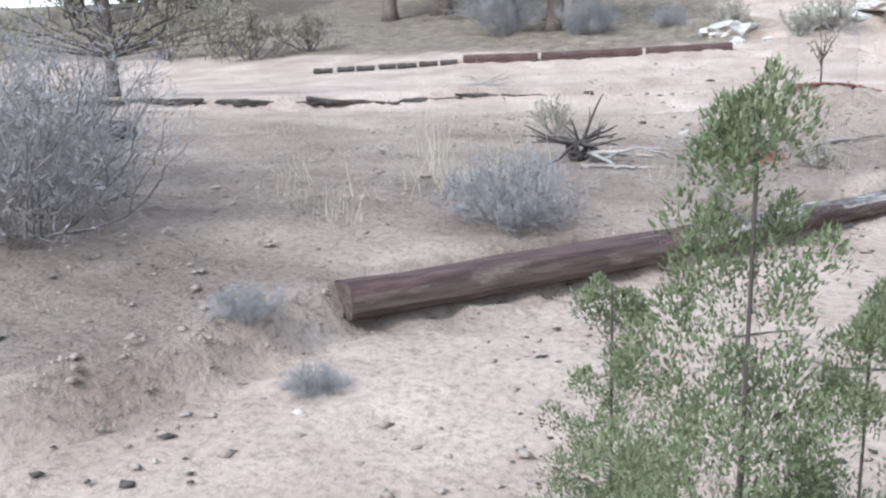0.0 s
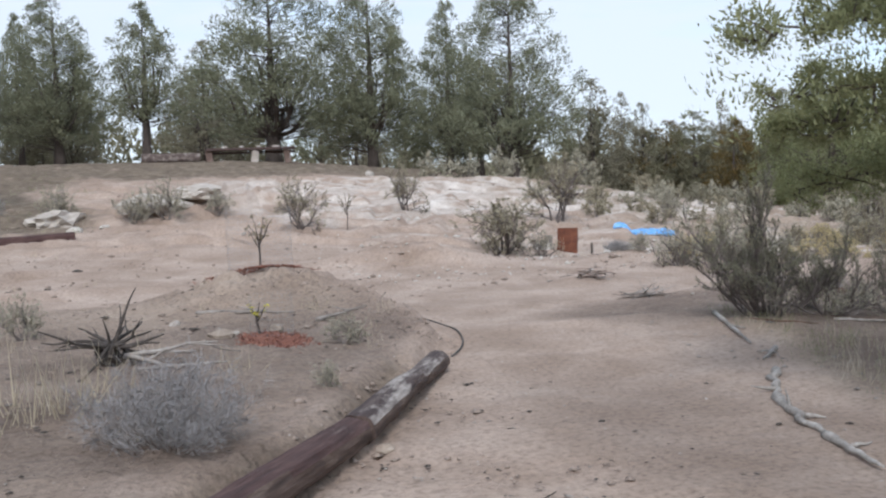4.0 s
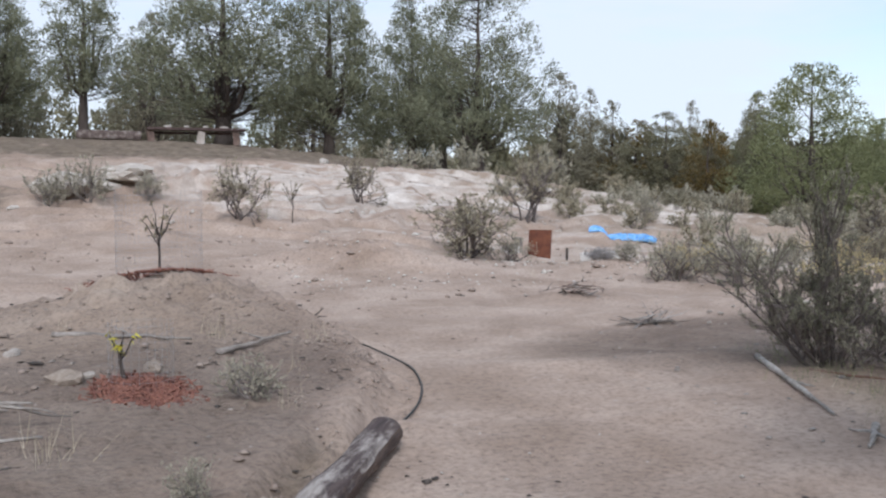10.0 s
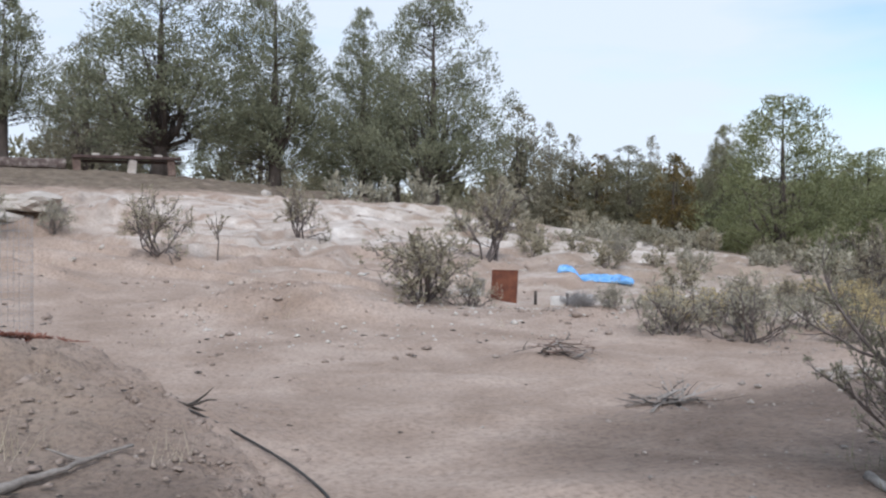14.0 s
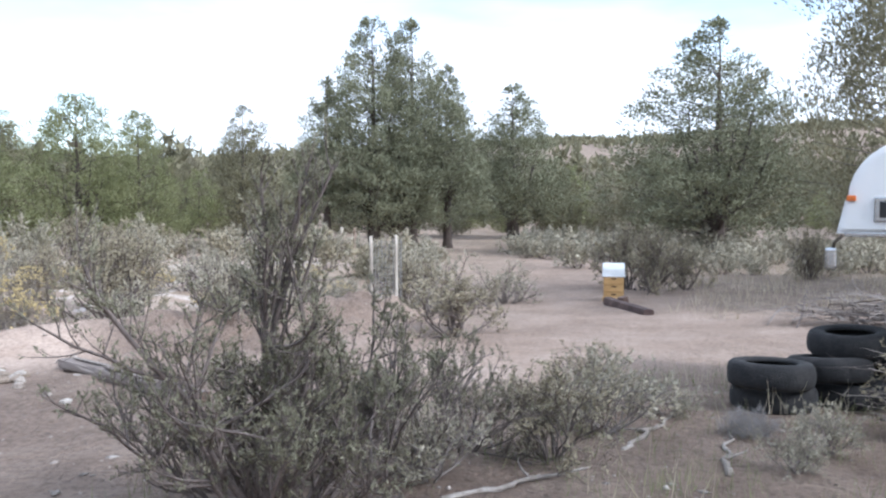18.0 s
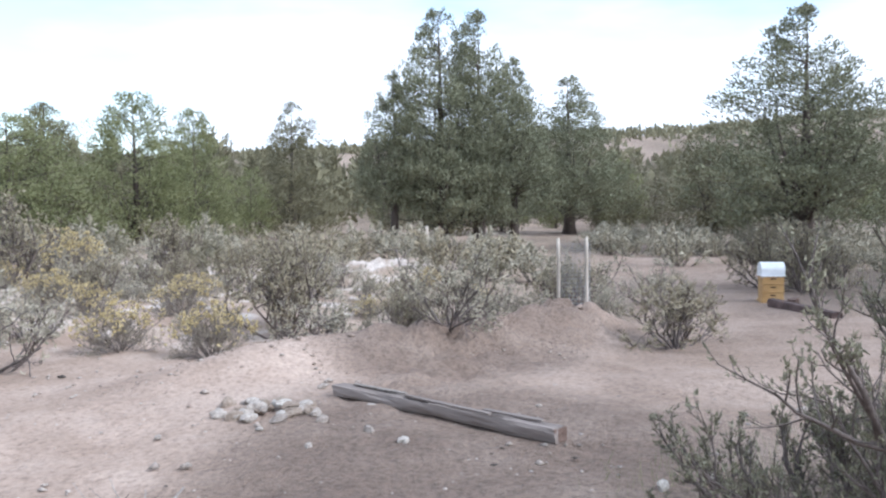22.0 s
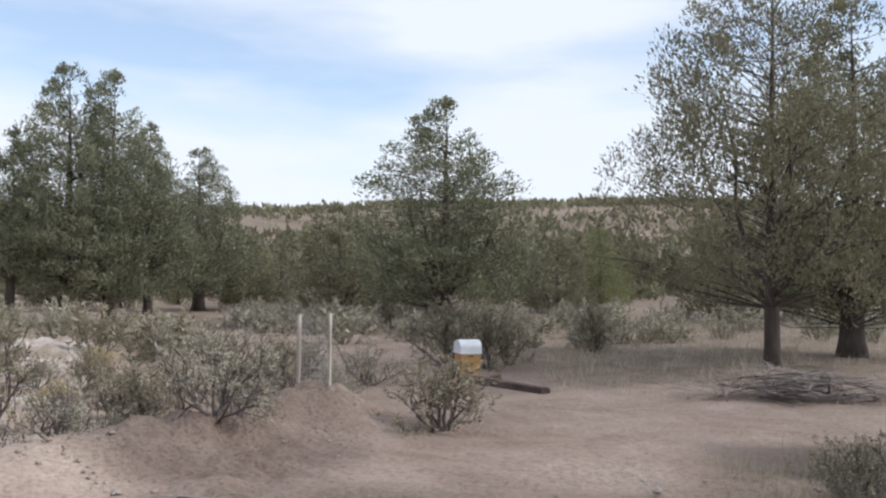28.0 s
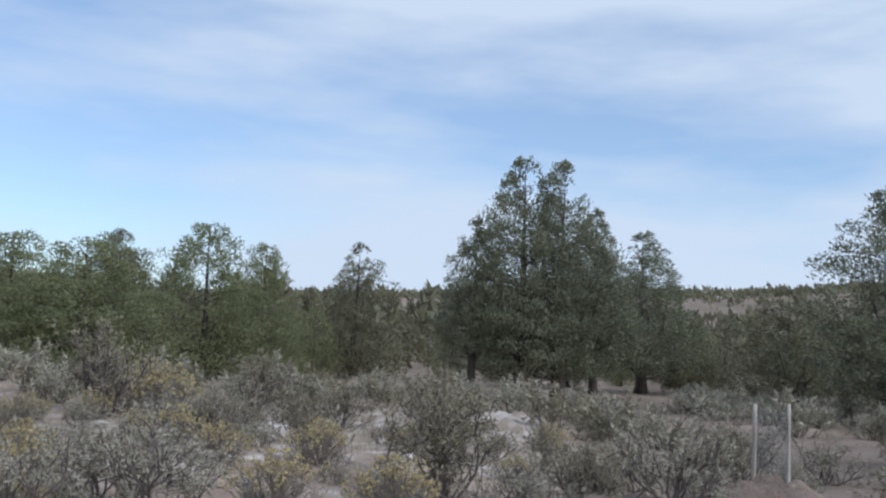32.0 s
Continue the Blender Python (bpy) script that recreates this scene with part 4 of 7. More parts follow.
def thicket(name, rng, arms, leaf, stem, label, kids=(7, 5, 4), leaf_size=0.019, count=4, wild=0.13, leafy=0.28, category="shrub"):
    """An open shrub of long crooked arms: each is a foot, a way, a length and a thickness; fine bare twigs with small leaves on the upper ones."""
    top = new(name)
    twigs, leaves = Build(), Build()
    ends, ways = [], []

    def grow(o, d, long, r, level):
        n = 8 if level == 0 else 5 if level == 1 else 4
        pts = [np.asarray(o, float)]
        for _ in range(n - 1):
            d = d + rng.normal(0, wild, 3) + np.array([0, 0, 0.05 + 0.03 * level])
            d = d / np.linalg.norm(d)
            step = pts[-1] + d * long / (n - 1)
            pts.append(np.array([step[0], step[1], max(step[2], 0.015)]))
        pts = np.array(pts)
        wood = Build() if level == 0 else twigs
        tube(wood, pts, np.linspace(r, r * 0.45, n), 6 if level == 0 else 4 if level == 1 else 3, cap=False)
        if level == 0:
            part("limb", wood, stem, top)
        if level >= len(kids):
            ends.extend(pts[1:])
            ways.extend([d] * (n - 1))
            return
        for k in range(kids[level]):
            u = 0.22 + 0.78 * (k + rng.uniform(0.1, 1)) / kids[level]
            q = np.array([np.interp(u * (n - 1), np.arange(n), pts[:, i]) for i in range(3)])
            w = d * 0.9 + rng.normal(0, 0.5, 3) + np.array([0, 0, 0.12])
            grow(q, w / np.linalg.norm(w), long * rng.uniform(0.28, 0.5) * (1.15 - 0.35 * u), max(0.0016, r * 0.45), level + 1)

    for foot, way, long, r in arms:
        way = np.asarray(way, float)
        grow((foot[0], foot[1], -0.03), way / np.linalg.norm(way), long, r, 0)
    ends, ways = np.array(ends), np.array(ways)
    keep = (ends[:, 2] > 0.05) & (rng.uniform(0, 1, len(ends)) < np.clip(leafy + 0.9 * (ends[:, 2] - 0.45), 0.12, 1))
    blades(leaves, rng, ends[keep], ways[keep], leaf_size, count, 0.42, 0.5)
    tagged(part("twig_spray", twigs, STEM, top, "fine bare grey twigs"), kind="stuff")
    part("foliage", leaves, leaf, top)
    return tagged(top, label, category)


def arms_round(rng, count, long, thick, foot=0.1, low=0.35):
    """Arms that spread evenly from one foot, the outer ones lower."""
    out = []
    for k in range(count):
        a, far = k * 2.399 + rng.normal(0, 0.25), math.sqrt((k + 0.5) / count)
        out.append(((math.cos(a) * foot * far, math.sin(a) * foot * far), (math.cos(a) * far, math.sin(a) * far, 1.1 - (1.1 - low) * far), long * rng.uniform(0.75, 1.1), thick * rng.uniform(0.7, 1.2)))
    return out


def set_at(top, x, y, turn=0.0, size=1.0, high=1.0, sink=0.02, lean=(0, 0)):
    return Matrix.LocRotScale((x, y, height(x, y) - sink), Euler((radians(lean[0]), radians(lean[1]), radians(turn))), (size, size, size * high))


def plant(proto, used, x, y, turn=0.0, size=1.0, high=1.0, lean=(0, 0), label=""):
    """Puts the plant itself at its first place and copies at all the others."""
    m = set_at(proto, x, y, turn, size, high, lean=lean)
    if proto.name not in used:
        used.add(proto.name)
        proto.matrix_basis = m
        return proto
    own = proto.matrix_basis.to_scale()
    ob = copy_thing(proto, m @ Matrix.Diagonal((1 / own.x, 1 / own.y, 1 / own.z, 1)))
    return tagged(ob, label) if label else ob


used = set()
R = np.random.default_rng
J_TALL = juniper("juniper_tree", R(1), 9.0, 5.0, LEAF_JUNIPER, BARK, "tall olive-green juniper tree with a dark trunk", bare=0.12, plumes=800, plume=0.34, blade=0.1, count=58, gaps=0.2, spires=7, twigs=0.45, shape=1.0)
J_MULTI = juniper("juniper_tree", R(2), 9.0, 6.4, LEAF_JUNIPER, BARK, "broad dense juniper tree with several dark stems", bare=0.16, plumes=820, plume=0.42, blade=0.11, count=64, shape=0.85, spires=11, gaps=0.34, twigs=0.6, stout=1.2, fat=0.36)
J_CONE = juniper("juniper_tree", R(3), 7.0, 4.2, LEAF_DARK, BARK, "dark conical juniper tree with foliage to the ground", bare=0.01, plumes=560, plume=0.31, blade=0.098, count=50, shape=1.0, spires=6, gaps=0.12)
J_OPEN = juniper("juniper_tree", R(4), 8.0, 3.6, LEAF_JUNIPER, BARK, "slender open-crowned juniper tree with a bare lower trunk", bare=0.27, plumes=380, plume=0.3, blade=0.105, count=46, gaps=0.2, shape=1.1, spires=5, twigs=0.5)
J_GREEN = juniper("juniper_tree", R(5), 6.0, 4.4, LEAF_GREEN, BARK, "bright green bushy juniper tree", bare=0.01, plumes=560, plume=0.32, blade=0.094, count=54, shape=0.85, spires=9, gaps=0.1)
J_PALE = juniper("juniper_tree", R(6), 7.0, 3.6, LEAF_PALE, BARK, "pale greyish juniper tree with thinning foliage", bare=0.02, plumes=420, plume=0.27, blade=0.12, count=34, spires=6, gaps=0.18, twigs=0.5)
J_RUST = juniper("juniper_tree", R(7), 5.0, 3.2, LEAF_RUST, BARK, "small juniper tree with rusty-tinged foliage", bare=0.02, plumes=230, plume=0.27, blade=0.12, count=36, spires=5, shape=0.8)

# simpler ones for the woods behind
F_OPEN = juniper("juniper_tree", R(8), 8.0, 4.4, LEAF_JUNIPER, BARK, "slender juniper tree in the woods behind", bare=0.28, plumes=230, plume=0.4, blade=0.18, count=28, gaps=0.22, shape=0.9, spires=5, twigs=0.5)
J_WOODS = juniper("juniper_tree", R(14), 10.0, 6.0, LEAF_JUNIPER, BARK_BROWN, "old juniper tree with a stout bare brown trunk", bare=0.33, plumes=460, plume=0.38, blade=0.13, count=44, gaps=0.3, shape=0.6, spires=10, stout=1.3, sag=0.08, twigs=0.5)
F_CONE = juniper("juniper_tree", R(9), 6.0, 4.4, LEAF_DARK, BARK, "dark bushy juniper tree in the woods behind", bare=0.01, plumes=220, plume=0.4, blade=0.17, count=32, shape=0.8, spires=6, gaps=0.05)
F_PALE = juniper("juniper_tree", R(10), 6.0, 3.8, LEAF_PALE, BARK, "pale greyish juniper tree in the woods behind", bare=0.01, plumes=140, plume=0.4, blade=0.19, count=30, spires=5, gaps=0.12)
F_GREEN = juniper("juniper_tree", R(12), 6.0, 4.4, LEAF_GREEN, BARK, "green bushy juniper tree in the woods behind", bare=0.01, plumes=220, plume=0.4, blade=0.17, count=32, shape=0.75, spires=6, gaps=0.05)

# x, y, height, width of the trees that stand out; the kind; a turn
TREES = [
    (J_TALL, -1.4, 53.8, 9.0, 5.0), (J_OPEN, 2.4, 48.7, 7.7, 3.6), (J_OPEN, -3.3, 58.7, 8.4, 2.6), (J_PALE, 7.6, 63.2, 8.0, 4.3),
    (J_MULTI, 9.5, 52.6, 10.9, 8.4), (J_TALL, 14.8, 51.2, 11.1, 5.6), (J_TALL, 20.0, 52.4, 10.4, 4.6), (J_MULTI, 21.4, 47.0, 10.6, 6.4),
    (J_PALE, 31.1, 54.5, 7.9, 4.8), (J_PALE, 35.4, 57.6, 7.7, 2.6), (J_PALE, 33.7, 52.7, 6.4, 3.2), (J_CONE, 33.2, 46.8, 5.2, 5.6), (J_RUST, 34.9, 51.9, 5.2, 4.8),
    (J_PALE, 47.1, 61.3, 8.2, 2.8), (J_CONE, 37.0, 43.5, 6.5, 2.9), (J_GREEN, 32.4, 35.3, 7.2, 6.0), (J_CONE, 34.2, 40.8, 6.0, 2.6),
    (J_GREEN, 38.6, 30.5, 5.5, 3.8), (J_GREEN, 29.9, 26.8, 4.3, 5.0), (J_GREEN, 31.4, 30.2, 4.6, 4.6), (J_GREEN, 35.9, 25.3, 5.8, 4.2), (J_GREEN, 38.5, 24.0, 5.4, 3.0), (J_CONE, 55.8, 30.0, 5.4, 3.2), (J_PALE, 61.0, 30.4, 5.8, 2.2),
    (J_CONE, 46.0, 22.0, 6.2, 4.0), (J_TALL, 35.3, 13.7, 8.4, 4.4), (J_TALL, 36.0, 12.4, 8.4, 4.4), (J_OPEN, 34.5, 15.3, 6.1, 2.4), (J_OPEN, 37.2, 11.2, 6.9, 2.6),
    (J_TALL, 46.0, 9.0, 7.2, 5.0), (J_CONE, 33.7, 27.6, 5.0, 3.8), (J_TALL, 32.1, 2.05, 7.5, 5.4), (J_CONE, 46.7, 2.6, 4.8, 4.8), (J_CONE, 43.5, -7.2, 4.0, 3.2), (J_GREEN, 47.1, -11.2, 4.3, 2.9),
    (J_TALL, 18.6, -2.4, 7.4, 4.6),
    (J_WOODS, -13.8, 37.4, 10.0, 6.0), (J_WOODS, -15.5, 36.1, 9.0, 4.6), (J_OPEN, -10.6, 41.0, 7.6, 3.2), (J_WOODS, -7.75, 32.0, 6.6, 5.0), (J_WOODS, -21.3, 45.7, 10.0, 6.0), (J_WOODS, -11.5, 47.5, 9.5, 5.5), (J_WOODS, -17.0, 48.0, 9.5, 5.5), (J_WOODS, -7.0, 52.0, 9.0, 5.0),
]
SIZES = {t.name: s for t, s in ((J_TALL, (9.0, 5.0)), (J_MULTI, (9.0, 6.4)), (J_CONE, (7.0, 4.2)), (J_OPEN, (8.0, 3.6)), (J_GREEN, (6.0, 4.4)), (J_PALE, (7.0, 3.6)), (J_RUST, (5.0, 3.2)), (J_WOODS, (10.0, 6.0)), (F_OPEN, (8.0, 4.4)), (F_CONE, (6.0, 4.4)), (F_PALE, (6.0, 3.8)), (F_GREEN, (6.0, 4.4)))}


def stand(proto, x, y, tall, wide, turn):
    size = wide / SIZES[proto.name][1]
    return plant(proto, used, x, y, turn, size, tall / SIZES[proto.name][0] / size)


for k, (proto, x, y, tall, wide) in enumerate(TREES):
    stand(proto, x, y, tall, wide * 1.32, k * 67)

# the woods behind them: filler trees in a belt round the open ground
rw = R(11)
spots = [(t[1], t[2]) for t in TREES]


def fill(count, place, tall, kinds, apart):
    made, tries = 0, 0
    while made < count and tries < 4000:
        tries += 1
        x, y = place()
        if all(math.hypot(x - a, y - b) > apart for a, b in spots):
            spots.append((x, y))
            high = rw.uniform(*tall)
            stand(kinds[int(rw.integers(len(kinds)))], x, y, high, high * rw.uniform(0.6, 0.95), rw.uniform(0, 360))
            made += 1


def belt(a0, a1, r0, r1):
    """A place between two compass ways and two distances from the foot of the path."""
    def place():
        a, r = radians(rw.uniform(a0, a1)), rw.uniform(r0, r1)
        return r * math.sin(a), r * math.cos(a)
    return place


fill(20, belt(36, 62, 52, 75), (3.2, 4.8), [F_CONE, F_PALE, F_CONE, F_GREEN, J_RUST], 2.2)
fill(22, belt(60, 92, 44, 66), (2.6, 4.0), [F_CONE, F_GREEN, F_PALE, F_CONE], 2.4)
fill(12, belt(92, 112, 50, 75), (2.2, 3.2), [F_CONE, F_GREEN, F_CONE], 2.6)
fill(16, belt(-25, 24, 60, 85), (5.5, 8.5), [F_OPEN, F_OPEN, F_OPEN, F_PALE], 3.0)
fill(10, belt(-25, 26, 58, 74), (2.4, 3.8), [F_CONE, F_CONE, F_PALE], 2.0)
fill(7, belt(104, 122, 28, 44), (3.6, 5.4), [F_CONE, F_OPEN, F_GREEN], 2.6)
fill(12, belt(-64, -40, 36, 60), (6.0, 8.5), [F_OPEN, F_CONE, F_OPEN], 3.2)
fill(16, belt(-42, -8, 44, 72), (6.5, 9.0), [F_OPEN, F_OPEN, F_OPEN], 3.4)

# ---- shrubs ----
SAGE = gnarled("sagebrush", R(21), 1.0, 1.5, LEAF_SAGE, STEM, "grey-green sagebrush with dark crooked stems", limbs=11, kids=(4, 4, 2), leaf_size=0.05, count=5, thick=0.018)
SAGE_B = gnarled("sagebrush", R(22), 1.1, 1.5, LEAF_SAGE_DARK, STEM, "olive-grey sagebrush with dark twisted stems", limbs=11, kids=(4, 4, 3), leaf_size=0.05, count=5, thick=0.02)
SAGE_LOW = gnarled("sagebrush", R(23), 0.6, 1.0, LEAF_SAGE, STEM_GREY, "low pale grey sagebrush on dry ground", limbs=11, kids=(5, 4), leaf_size=0.045, count=5, thick=0.012, wild=0.2)
DRY_BRUSH = brush("dry_brush", R(24), 0.62, 1.5, LEAF_GREYBLUE, STEM_GREY, "dry grey brush of fine bare twigs", stems=64, forks=7, tufts=3, leaf_size=0.085, count=5, width=0.045, thick=0.0055, upright=0.3, fine=1)
RABBIT = gnarled("rabbitbrush", R(25), 0.6, 1.0, LEAF_TWIGGY, STEM_GREY, "rabbitbrush with dried yellow flower heads", limbs=26, kids=(6, 4), leaf_size=0.05, count=4, width=0.12, thick=0.008, wild=0.14, flower=FLOWER)
TALL_SAGE = gnarled("sagebrush", R(26), 1.5, 1.5, LEAF_SAGE_DARK, STEM, "tall open sagebrush with bare lower stems", limbs=8, kids=(5, 4, 2), leaf_size=0.065, count=4, thick=0.024, bare=0.4)
BITTER = thicket("bitterbrush", R(27), arms_round(R(271), 15, 0.85, 0.013, 0.1, 0.3), LEAF_BITTER, STEM, "wide twiggy bitterbrush with sparse small leaves")
LEANING = thicket("bitterbrush", R(33), arms_round(R(331), 20, 0.74, 0.015, 0.18, 0.5) + [((-0.06, 0.0), (-0.3, 0.05, 1.0), 1.3, 0.023), ((-0.1, 0.02), (-0.42, 0.1, 1.0), 1.2, 0.02), ((-0.03, 0.04), (-0.15, 0.1, 1.0), 1.2, 0.02), ((-0.1, 0.0), (-0.6, 0.1, 0.75), 0.9, 0.018), ((0.0, -0.05), (-0.1, -0.2, 1.0), 1.1, 0.018)],
                  LEAF_BITTER, STEM, "large bitterbrush leaning over the path with dark crooked limbs", kids=(10, 7, 4), leafy=0.35)
GREY_BIG = gnarled("dry_brush", R(32), 1.3, 2.2, LEAF_GREYBLUE, STEM_GREY, "large tangle of bare grey brush", limbs=18, kids=(6, 5, 3), leaf_size=0.06, count=3, width=0.1, thick=0.014, bare=0.1, wild=0.22)

FAR_SAGE = brush("sagebrush", R(28), 0.9, 1.4, LEAF_SAGE, STEM, "grey-green sagebrush on the far flat", stems=13, forks=5, tufts=4, leaf_size=0.13, count=3, thick=0.014)
FAR_SAGE_B = brush("sagebrush", R(29), 1.0, 1.3, LEAF_SAGE_DARK, STEM, "olive-grey sagebrush on the far flat", stems=12, forks=5, tufts=4, leaf_size=0.13, count=3, thick=0.014)
FAR_RABBIT = brush("rabbitbrush", R(30), 0.7, 1.1, LEAF_PALE, STEM_GREY, "yellowish rabbitbrush on the far flat", stems=16, forks=5, tufts=4, leaf_size=0.11, count=3, thick=0.01)

# kind, x, y, size, height factor
SHRUBS = [
    (BITTER, 6.15, 8.0, 0.7, 0.9), (SAGE_LOW, 6.6, 5.9, 0.5, 0.9), (SAGE_LOW, 7.3, 6.7, 0.45, 0.9), (SAGE_LOW, 6.1, 6.2, 0.4, 1.0), (DRY_BRUSH, 6.9, 6.3, 0.3, 1.0), (SAGE_B, 6.0, 7.47, 0.6, 0.75), (SAGE_LOW, 6.7, 7.2, 0.8, 1.0), (SAGE_LOW, 5.5, 8.1, 0.6, 1.0), (SAGE_B, 7.5, 7.2, 0.51, 0.75), (SAGE_B, 6.95, 5.2, 0.51, 1.0),
    (DRY_BRUSH, -1.75, 5.85, 0.78, 1.05), (GREY_BIG, -4.55, 4.5, 0.95, 0.9), (GREY_BIG, -5.8, 5.9, 1.05, 0.95), (SAGE_B, -16.2, 26.4, 1.7, 0.85), (SAGE_B, -17.8, 27.6, 1.9, 0.85), (SAGE_B, -19.6, 27.0, 1.8, 0.9), (SAGE_B, -15.2, 28.6, 1.4, 0.8), (SAGE_LOW, -0.52, 7.03, 0.28, 1.2), (SAGE_LOW, 0.2, 8.9, 0.45, 1.0), (SAGE_LOW, -2.6, 10.6, 0.5, 1.4), (DRY_BRUSH, -2.4, 3.6, 0.3, 0.9), (DRY_BRUSH, -1.9, 3.3, 0.25, 1.0),
    (TALL_SAGE, 4.0, 25.3, 1.0, 0.85), (TALL_SAGE, 8.0, 28.2, 0.95, 1.0), (SAGE_B, 8.1, 21.8, 1.9, 0.6), (SAGE, 8.9, 21.2, 0.74, 0.8), (TALL_SAGE, 11.9, 25.6, 1.55, 0.8), (SAGE_LOW, 17.0, 27.0, 1.3, 1.2),
    (SAGE_B, 10.4, 15.7, 0.70, 0.75), (SAGE, 11.4, 15.6, 0.66, 0.75), (RABBIT, 10.3, 16.4, 0.80, 1.0), (SAGE_LOW, 9.4, 17.6, 0.7, 0.9), (DRY_BRUSH, 9.0, 17.9, 0.5, 0.8),
    (SAGE_B, 11.7, 8.55, 1.05, 0.58), (SAGE_LOW, 14.4, 9.2, 0.8, 1.0), (SAGE_B, 15.4, 9.6, 0.8, 0.9), (SAGE_LOW, 13.8, 10.4, 0.9, 1.0), (SAGE, 10.85, 10.9, 0.85, 0.95), (SAGE_B, 12.3, 11.5, 0.5, 1.0), (SAGE, 14.6, 11.0, 0.7, 0.9), (SAGE_B, 12.9, 11.6, 0.74, 0.8), (SAGE, 16.4, 9.4, 0.98, 0.9),
    (RABBIT, 10.6, 13.2, 0.84, 1.0), (RABBIT, 10.9, 14.3, 0.88, 0.9), (SAGE_B, 12.4, 13.0, 1.07, 0.95), (SAGE_B, 13.3, 13.2, 0.98, 1.1), (SAGE, 10.9, 12.1, 0.74, 0.7), (SAGE, 9.6, 14.9, 0.94, 0.9), (SAGE, 8.9, 15.6, 0.82, 0.9), (RABBIT, 9.3, 16.0, 0.72, 0.8),
    (RABBIT, 13.4, 14.6, 0.80, 1.0), (RABBIT, 14.6, 12.4, 0.64, 0.8), (TALL_SAGE, 19.3, 20.4, 1.4, 0.8), (RABBIT, 20.0, 19.4, 1.28, 1.2), (RABBIT, 21.6, 20.6, 1.28, 1.2), (SAGE_B, 22.5, 18.5, 1.15, 1.0),
    (SAGE_B, 18.6, 5.5, 1.02, 1.0), (SAGE_B, 19.6, 5.9, 1.07, 1.0), (SAGE_B, 19.3, 4.9, 0.82, 0.9), (SAGE_B, 21.4, 2.1, 0.90, 1.0), (SAGE, 17.0, 8.2, 0.82, 0.8), (SAGE_B, 7.9, 6.9, 0.00, 1.0),
    (SAGE_LOW, -1.9, 30.6, 1.3, 1.2), (SAGE_LOW, 0.9, 28.4, 1.4, 1.3), (SAGE_LOW, 0.0, 28.6, 1.2, 1.2), (SAGE_LOW, 2.4, 29.0, 1.1, 1.0),
    (DRY_BRUSH, -6.5, 31.0, 1.6, 1.4), (DRY_BRUSH, -9.4, 31.5, 2.0, 1.7), (DRY_BRUSH, -4.0, 32.0, 1.0, 1.2), (FAR_SAGE, 14.2, 41.0, 1.4, 1.0), (FAR_SAGE, 19.0, 43.2, 1.6, 1.2), (FAR_SAGE, 22.8, 42.2, 1.8, 1.2), (FAR_SAGE_B, 21.0, 41.2, 1.3, 1.0), (FAR_SAGE, 16.6, 42.6, 1.3, 1.0),
]
for k, (proto, x, y, size, high) in enumerate(SHRUBS):
    if size:
        plant(proto, used, x, y, k * 49, size, high)

LEANING.matrix_basis = set_at(LEANING, 4.95, 8.68)
plant(BITTER, used, 5.5, 8.4, 200, 0.92, 1.0)

# the sagebrush flat to the east, too many to set one by one
rb = R(31)
taken = [(s[1], s[2]) for s in SHRUBS]


def free_of(x, y):
    road = abs((y - 7.0) - (x - 14) * 0.16) < 1.2 and x > 13
    return not road and all(math.hypot(x - a, y - b) > 0.75 for a, b in taken)


def scatter(count, xr, yr, kinds, size):
    made = tries = 0
    while made < count and tries < 3000:
        tries += 1
        x, y = rb.uniform(*xr), rb.uniform(*yr)
        if free_of(x, y):
            taken.append((x, y))
            plant(kinds[int(rb.integers(len(kinds)))], used, x, y, rb.uniform(0, 360), rb.uniform(*size), rb.uniform(0.75, 1.1))
            made += 1


scatter(26, (12.5, 20), (11.5, 21), [SAGE, SAGE_B, RABBIT, SAGE_LOW, RABBIT], (0.5, 0.85))
scatter(26, (10.5, 20), (11.0, 21), [SAGE_LOW, SAGE_LOW, RABBIT], (0.4, 0.75))
scatter(60, (20, 33), (9.5, 27), [FAR_SAGE, FAR_SAGE_B, FAR_RABBIT, FAR_SAGE], (0.7, 1.25))
scatter(60, (21, 38), (-2, 9), [FAR_SAGE, FAR_SAGE], (0.6, 1.1))
scatter(22, (23, 38), (-10, -2), [FAR_SAGE, FAR_SAGE], (0.6, 1.1))
scatter(16, (14, 22), (22, 34), [FAR_SAGE, FAR_SAGE_B], (0.6, 1.0))
scatter(18, (22, 31), (28, 42), [FAR_SAGE, FAR_SAGE_B, FAR_RABBIT], (0.9, 1.4))


